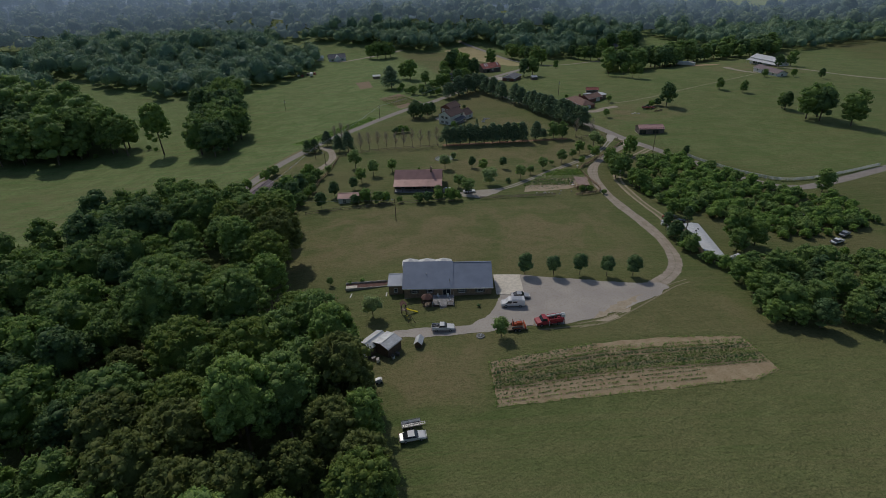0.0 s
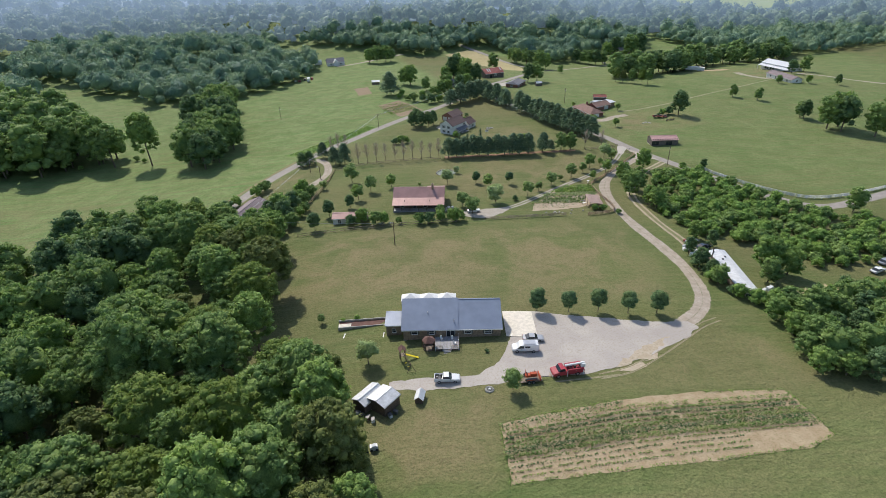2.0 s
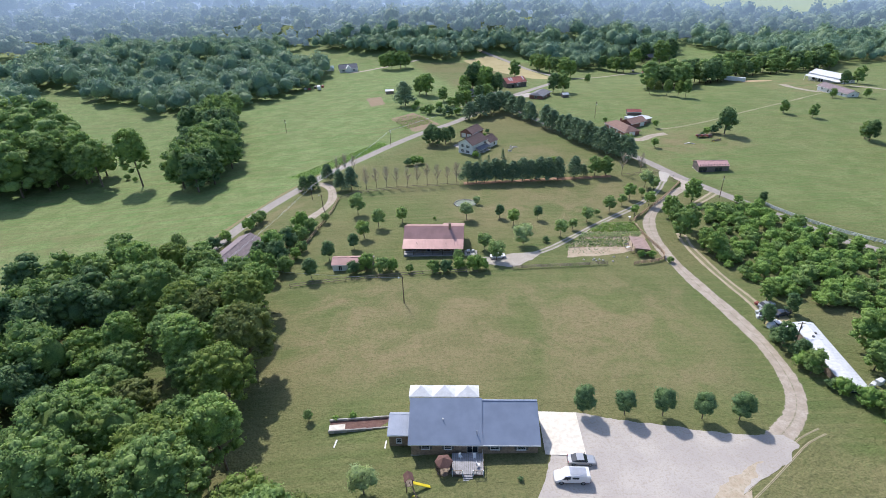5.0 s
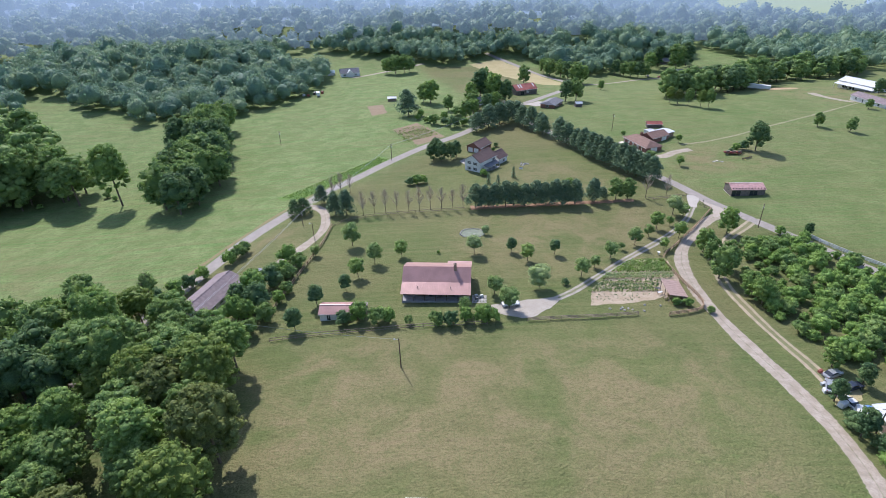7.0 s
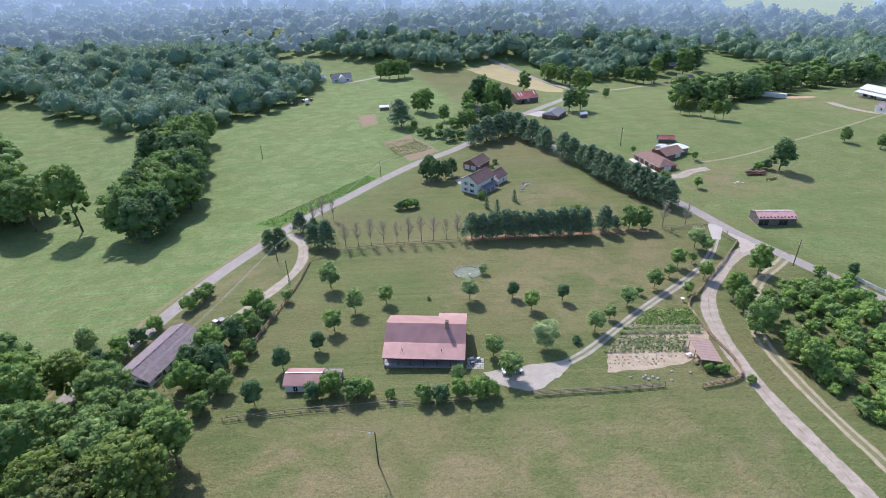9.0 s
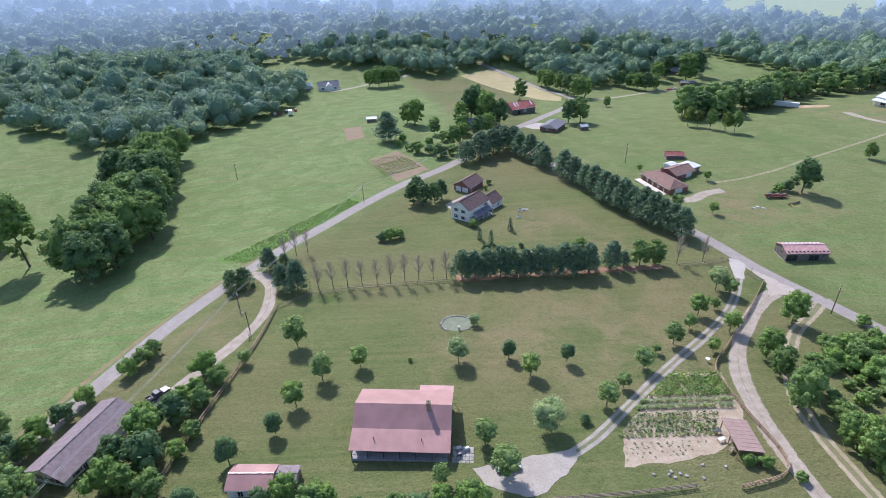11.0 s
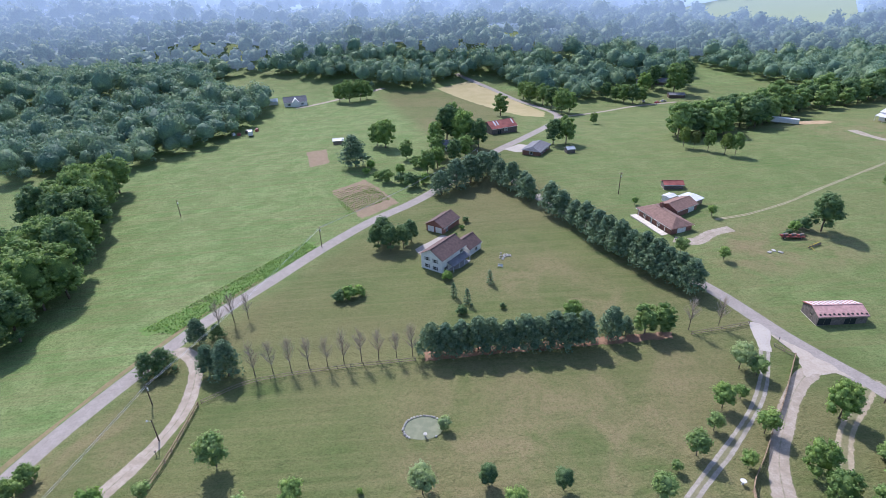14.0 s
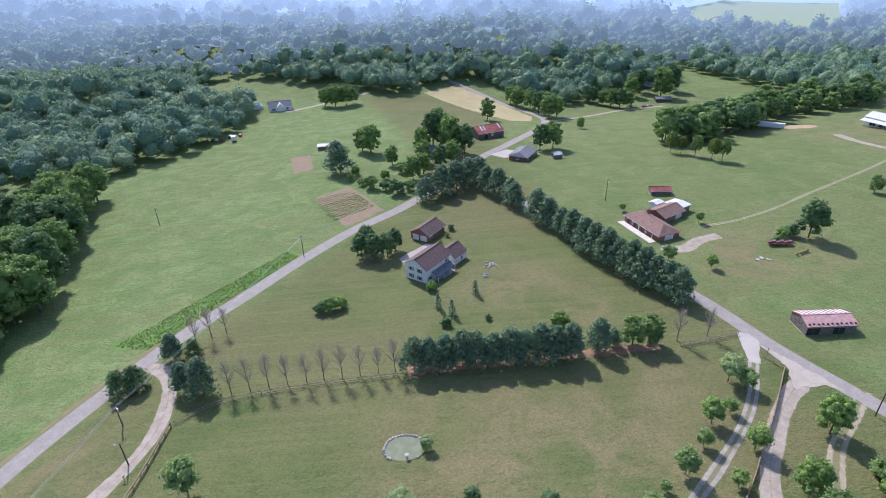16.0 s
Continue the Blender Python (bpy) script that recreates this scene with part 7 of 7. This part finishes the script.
rail_fence("yard_fence", ((-43.3, 114.4), (-30, 115.4), (-16.4, 115.7), (-9, 116.2), (3.3, 116.4), (10.8, 116.3)), 3.2, 1.15, WOOD, "weathered rail fence along the mown field", 2)
rail_fence("yard_fence_east", ((21, 117.6), (30, 118.4), (38.5, 119), (49.8, 120.4)), 3.0, 1.15, WOOD, "weathered rail fence below the garden", 3)
rail_fence("garden_fence", ((57.7, 120), (67, 122.8), (69.2, 128), (68.2, 140), (67.8, 150), (69.6, 155), (75.4, 161.4), (81.6, 168.6), (88.4, 176.2), (99.8, 190.2)), 2.8, 1.2, RAIL_WOOD, "brown rail fence between garden and drive", 3, 0.2, 0.17)
rail_fence("loop_fence", ((-40.2, 186.4), (-40.6, 172), (-42, 160.2), (-44.7, 141.5), (-46.4, 128)), 2.8, 1.2, RAIL_WOOD, "brown rail fence beside the loop drive", 2, 0.22, 0.2)
rail_fence("tree_row_fence", ((-39.6, 187), (-29.8, 193.2), (-10, 196.2), (9, 197.6)), 3.2, 1.1, WOOD, "low rail fence under the bare trees", 2)
rail_fence("corner_fence", ((80, 201.6), (90, 203), (96.5, 204.2)), 3.0, 1.1, WOOD, "short rail fence by the lane", 2)
rail_fence("entrance_fence", ((99.8, 190.2), (98.4, 192.4), (97.4, 194.6)), 2.2, 1.1, WOOD, "short brown rail fence at the entrance", 2)
rail_fence("white_fence", ((120.5, 166), (123, 158), (128, 147), (134.6, 136.4), (142.8, 128.4), (154.7, 128), (168, 131), (190, 138)), 2.6, 1.3, WHITE, "white painted rail fence along the lane", 3, 0.2, 0.2)


def power_pole(x, y, h, arm=1.8, turn=0.0, lamp=False, label="wooden power pole with a crossarm"):
    ob = thing("power_pole", x, y, turn, label, "power pole")
    part("pole", rod(bmesh.new(), (0, 0, -0.8), (0, 0, h), 0.15, 0.10, 9), WOOD_DARK, ob)
    if arm:
        part("crossarm", a_box((0, 0.12, h - 0.5), (arm, 0.1, 0.12)), WOOD, ob)
        for u in (-arm / 2 + 0.1, arm / 2 - 0.1):
            part("insulator", rod(bmesh.new(), (u, 0.12, h - 0.44), (u, 0.12, h - 0.24), 0.05, 0.04, 6), STONE, ob)
    if lamp:
        part("lamp_arm", rod(bmesh.new(), (0, 0, h - 0.4), (-0.9, 0, h - 0.1), 0.03, 0.03, 5), GALV, ob)
        part("lamp_head", rod(bmesh.new(), (-0.95, 0, h - 0.3), (-0.95, 0, h - 0.02), 0.22, 0.1, 10), WHITE, ob)
    else:
        part("transformer", rod(bmesh.new(), (0.24, 0, h - 1.9), (0.24, 0, h - 1.1), 0.17, 0.17, 9), GALV, ob)
    return ob


power_pole(-9.8, 100.6, 8.2, 0, 0, True, "wooden yard pole with a white lamp head")
power_pole(-51.3, 188.3, 6.2, 0, 0, False, "wooden power pole beside the loop drive")
power_pole(-44.7, 176.2, 6.0, 0, 0, True, "wooden yard pole with a lamp by the loop drive")
for x, y, h, t_ in ((-64.0, 119.0, 7.6, 20), (-24.5, 269.0, 8.5, 40), (80.6, 78.5, 6.5, 0), (108.7, 173.6, 9.0, 60), (-91.3, 311.5, 8.0, 0), (93, 296, 9.5, 0), (40, 345, 9.0, 30)):
    power_pole(x, y, h, 1.6, t_)


def wire(a, b, sag, label="thin power line between poles"):
    p = [Vector(a).lerp(Vector(b), i / 16) - Vector((0, 0, sag * 4 * (i / 16) * (1 - i / 16))) for i in range(17)]
    bm = bmesh.new()
    rings = [[bm.verts.new(q + Vector((dx, 0, dz))) for dx, dz in ((0.03, 0), (0, 0.03), (-0.03, 0), (0, -0.03))] for q in p]
    for u, v in zip(rings, rings[1:]):
        for i in range(4):
            bm.faces.new((u[i], u[(i + 1) % 4], v[(i + 1) % 4], v[i]))
    tagged(mesh_object("power_line", bm, WHITE_METAL), label, "power line")


for (x0, y0, h0), (x1, y1, h1), sg in (((-64.0, 119.0, 7.3), (-51.3, 188.3, 5.9), 0.7), ((-51.3, 188.3, 5.9), (-24.5, 269, 8.2), 1.0), ((-24.5, 269, 8.2), (40, 345, 8.7), 1.4), ((-64.0, 119.0, 7.3), (-9.8, 100.6, 7.9), 0.8)):
    for o in (0, 0.5) if x1 != -9.8 else (0,):
        wire((x0 + o, y0, gz(x0, y0) + h0), (x1 + o, y1, gz(x1, y1) + h1), sg)
# mailboxes and small roadside things
for x, y in ((123.2, 140.2), (99.6, 196.4), (-43.5, 172)):
    q = thing("mailbox", x, y, 60, "dark mailbox on a wooden post by the road", "mailbox")
    part("post", a_box((0, 0, 0.45), (0.12, 0.12, 1.3)), WOOD, q)
    part("box", a_box((0.05, 0, 1.2), (0.55, 0.25, 0.28), 0.08), STEEL, q)
    part("flag", a_box((0.1, -0.15, 1.35), (0.12, 0.02, 0.16)), PAINT_RED, q)
bt = thing("bird_bath", 68.0, 155.8, 0, "white stone basin at the corner of the fence", "basin")
part("stem", rod(bmesh.new(), (0, 0, -0.1), (0, 0, 0.8), 0.2, 0.14, 9), WHITE, bt)
part("bowl", rod(bmesh.new(), (0, 0, 0.8), (0, 0, 1.0), 0.25, 0.55, 12), WHITE, bt)
# stepping edges at the brick house and pieces on the yard
for i, (x, y, t_) in enumerate(((-20.4, 52.4, 80), (-11.0, 51.2, 85))):
    q = thing("garden_board", x, y, t_, "pale board lying on the lawn", "board")
    part("plank", a_box((0, 0, 0.05), (1.8, 0.25, 0.08)), WHITE, q)


# ---- crops ----
def crop_row(name, a, b, gap, height, spread, material, leaves, size, label, seed, miss=0.12):
    """One row of plants: loose clumps of leaves that stand along a line."""
    rg_ = np.random.default_rng(seed)
    a, b = np.array(a, float), np.array(b, float)
    n = max(2, int(np.linalg.norm(b - a) / gap))
    t_ = (np.arange(n) + rg_.uniform(-0.25, 0.25, n)) / n
    t_ = t_[rg_.uniform(size=n) > miss]
    xy = a + (b - a) * t_[:, None] + rg_.normal(size=(len(t_), 2)) * 0.06
    c = np.stack([xy[:, 0], xy[:, 1], gz_many(xy[:, 0], xy[:, 1]) + 0.05 + height * 0.5], 1)
    r = np.array([[spread, spread, height * 0.55]]) * rg_.uniform(0.6, 1.25, (len(c), 1))
    me = foliage(name, rg_, c, r, len(c) * leaves, size, material, 0.0, -0.9)
    return tagged(new(name, me), label, "crop row", kind="stuff")


A0, A1, B0, B1 = np.array((12.4, 18.9)), np.array((12.0, 6.2)), np.array((68.2, 24.4)), np.array((69.4, 11.2))
MID0, MID1 = np.array((36, 23.2)), np.array((36, 8.4))
ROWS = 12
for i in range(ROWS):
    f = (i + 0.3) / ROWS
    a, m_, b = A0 + (A1 - A0) * f, MID0 + (MID1 - MID0) * f, B0 + (B1 - B0) * f
    tall, wide, gap = (0.6, 0.36, 0.7) if i < 2 else (0.6, 0.50, 0.3) if i in (5, 6, 7) else (0.5, 0.28, 0.36) if i < 5 else (0.3, 0.15, 0.4)
    end = b if i < 9 else m_ + (b - m_) * 0.55
    for j, (p, q) in enumerate(((a, m_), (m_, end))):
        if i == 0 and j == 1:
            continue
        crop_row("crop_row", p, q, gap, tall, wide, LEAF if i % 3 else LEAF_DARK, 18 if wide > 0.2 else 8, 0.22, "row of green vegetable plants in tilled soil", 200 + 2 * i + j, 0.04 if i < 9 else 0.2)
for i, (p, q) in enumerate((((11.9, 19.2), (11.7, 6.0)), ((11.8, 6.0), (30, 7.1)), ((30, 7.1), (50, 8.6)), ((50, 8.6), (64, 10)), ((64, 10), (69.8, 12.8)), ((69.8, 12.8), (68.7, 24.4)), ((68.4, 24.5), (52, 24.9)), ((36, 23.7), (12, 19.5)))):
    crop_row("weed_fringe", p, q, 0.4, 0.22, 0.42, LEAF_BRUSH, 9, 0.2, "weeds along the rim of the tilled field", 380 + i, 0.3)
# kitchen garden: corn behind, then low rows
for i in range(9):
    y = 144.2 + 0.85 * i
    crop_row("corn_row", (50.2 + 0.85 * i, y), (68.0 + 0.1 * i, y + 0.3), 0.45, 0.95, 0.30, LEAF_LIGHT if i % 2 else LEAF_BRUSH, 14, 0.34, "row of tall green corn plants", 300 + i, 0.05)
for i, (y, h_, s_) in enumerate(((142.4, 0.8, 0.4), (140.6, 0.85, 0.45))):
    crop_row("bean_row", (47.6 - 1.5 * i, y), (67.8 - 0.8 * i, y + 0.4), 0.4, h_, s_ * 1.1, LEAF_GREY, 26, 0.28, "thick row of bean vines", 320 + i, 0.0)
for i in range(6):
    y = 138.4 - 1.15 * i
    crop_row("vegetable_row", (45.6 - 1.0 * i, y), (62.5 - 0.5 * i, y + 0.4), 0.7, 0.6, 0.45, LEAF if i % 2 else LEAF_DARK, 22, 0.3, "row of bushy vegetable plants", 330 + i, 0.12)
for i in range(3):
    crop_row("vegetable_row", (40.5 - 0.4 * i, 129.4 - 1.3 * i), (57 - 2 * i, 130.2 - 1.0 * i), 1.1, 0.3, 0.24, LEAF_DARK, 8, 0.2, "sparse row of young plants", 341 + i, 0.3)
crop_row("vegetable_row", (39, 130.6), (58, 131), 1.5, 0.35, 0.3, LEAF_DARK, 12, 0.2, "sparse row of young plants", 340, 0.2)
for i in range(13):
    f = (i + 0.5) / 13
    p, q = np.array((-28, 325)) + (np.array((-17.5, 299)) - np.array((-28, 325))) * f, np.array((-12, 334)) + (np.array((-1, 311)) - np.array((-12, 334))) * f
    crop_row("plot_row", p, q, 0.55, 0.3, 0.55 if i > 3 else 0.15, LEAF_BRUSH, 12 if i > 3 else 6, 0.32, "faint row of plants in the tilled plot", 350 + i, 0.2)
for i in range(7):
    f = i / 6.5
    line_a = np.array((-68, 222)) + (np.array((-58, 218.5)) - np.array((-68, 222))) * f
    line_b = np.array((-31, 274.5)) + (np.array((-26.5, 270)) - np.array((-31, 274.5))) * f
    crop_row("maize_row", line_a, line_b, 0.7, 0.5, 0.3, LEAF_BRUSH, 7, 0.4, "row of young corn along the road", 370 + i, 0.03)
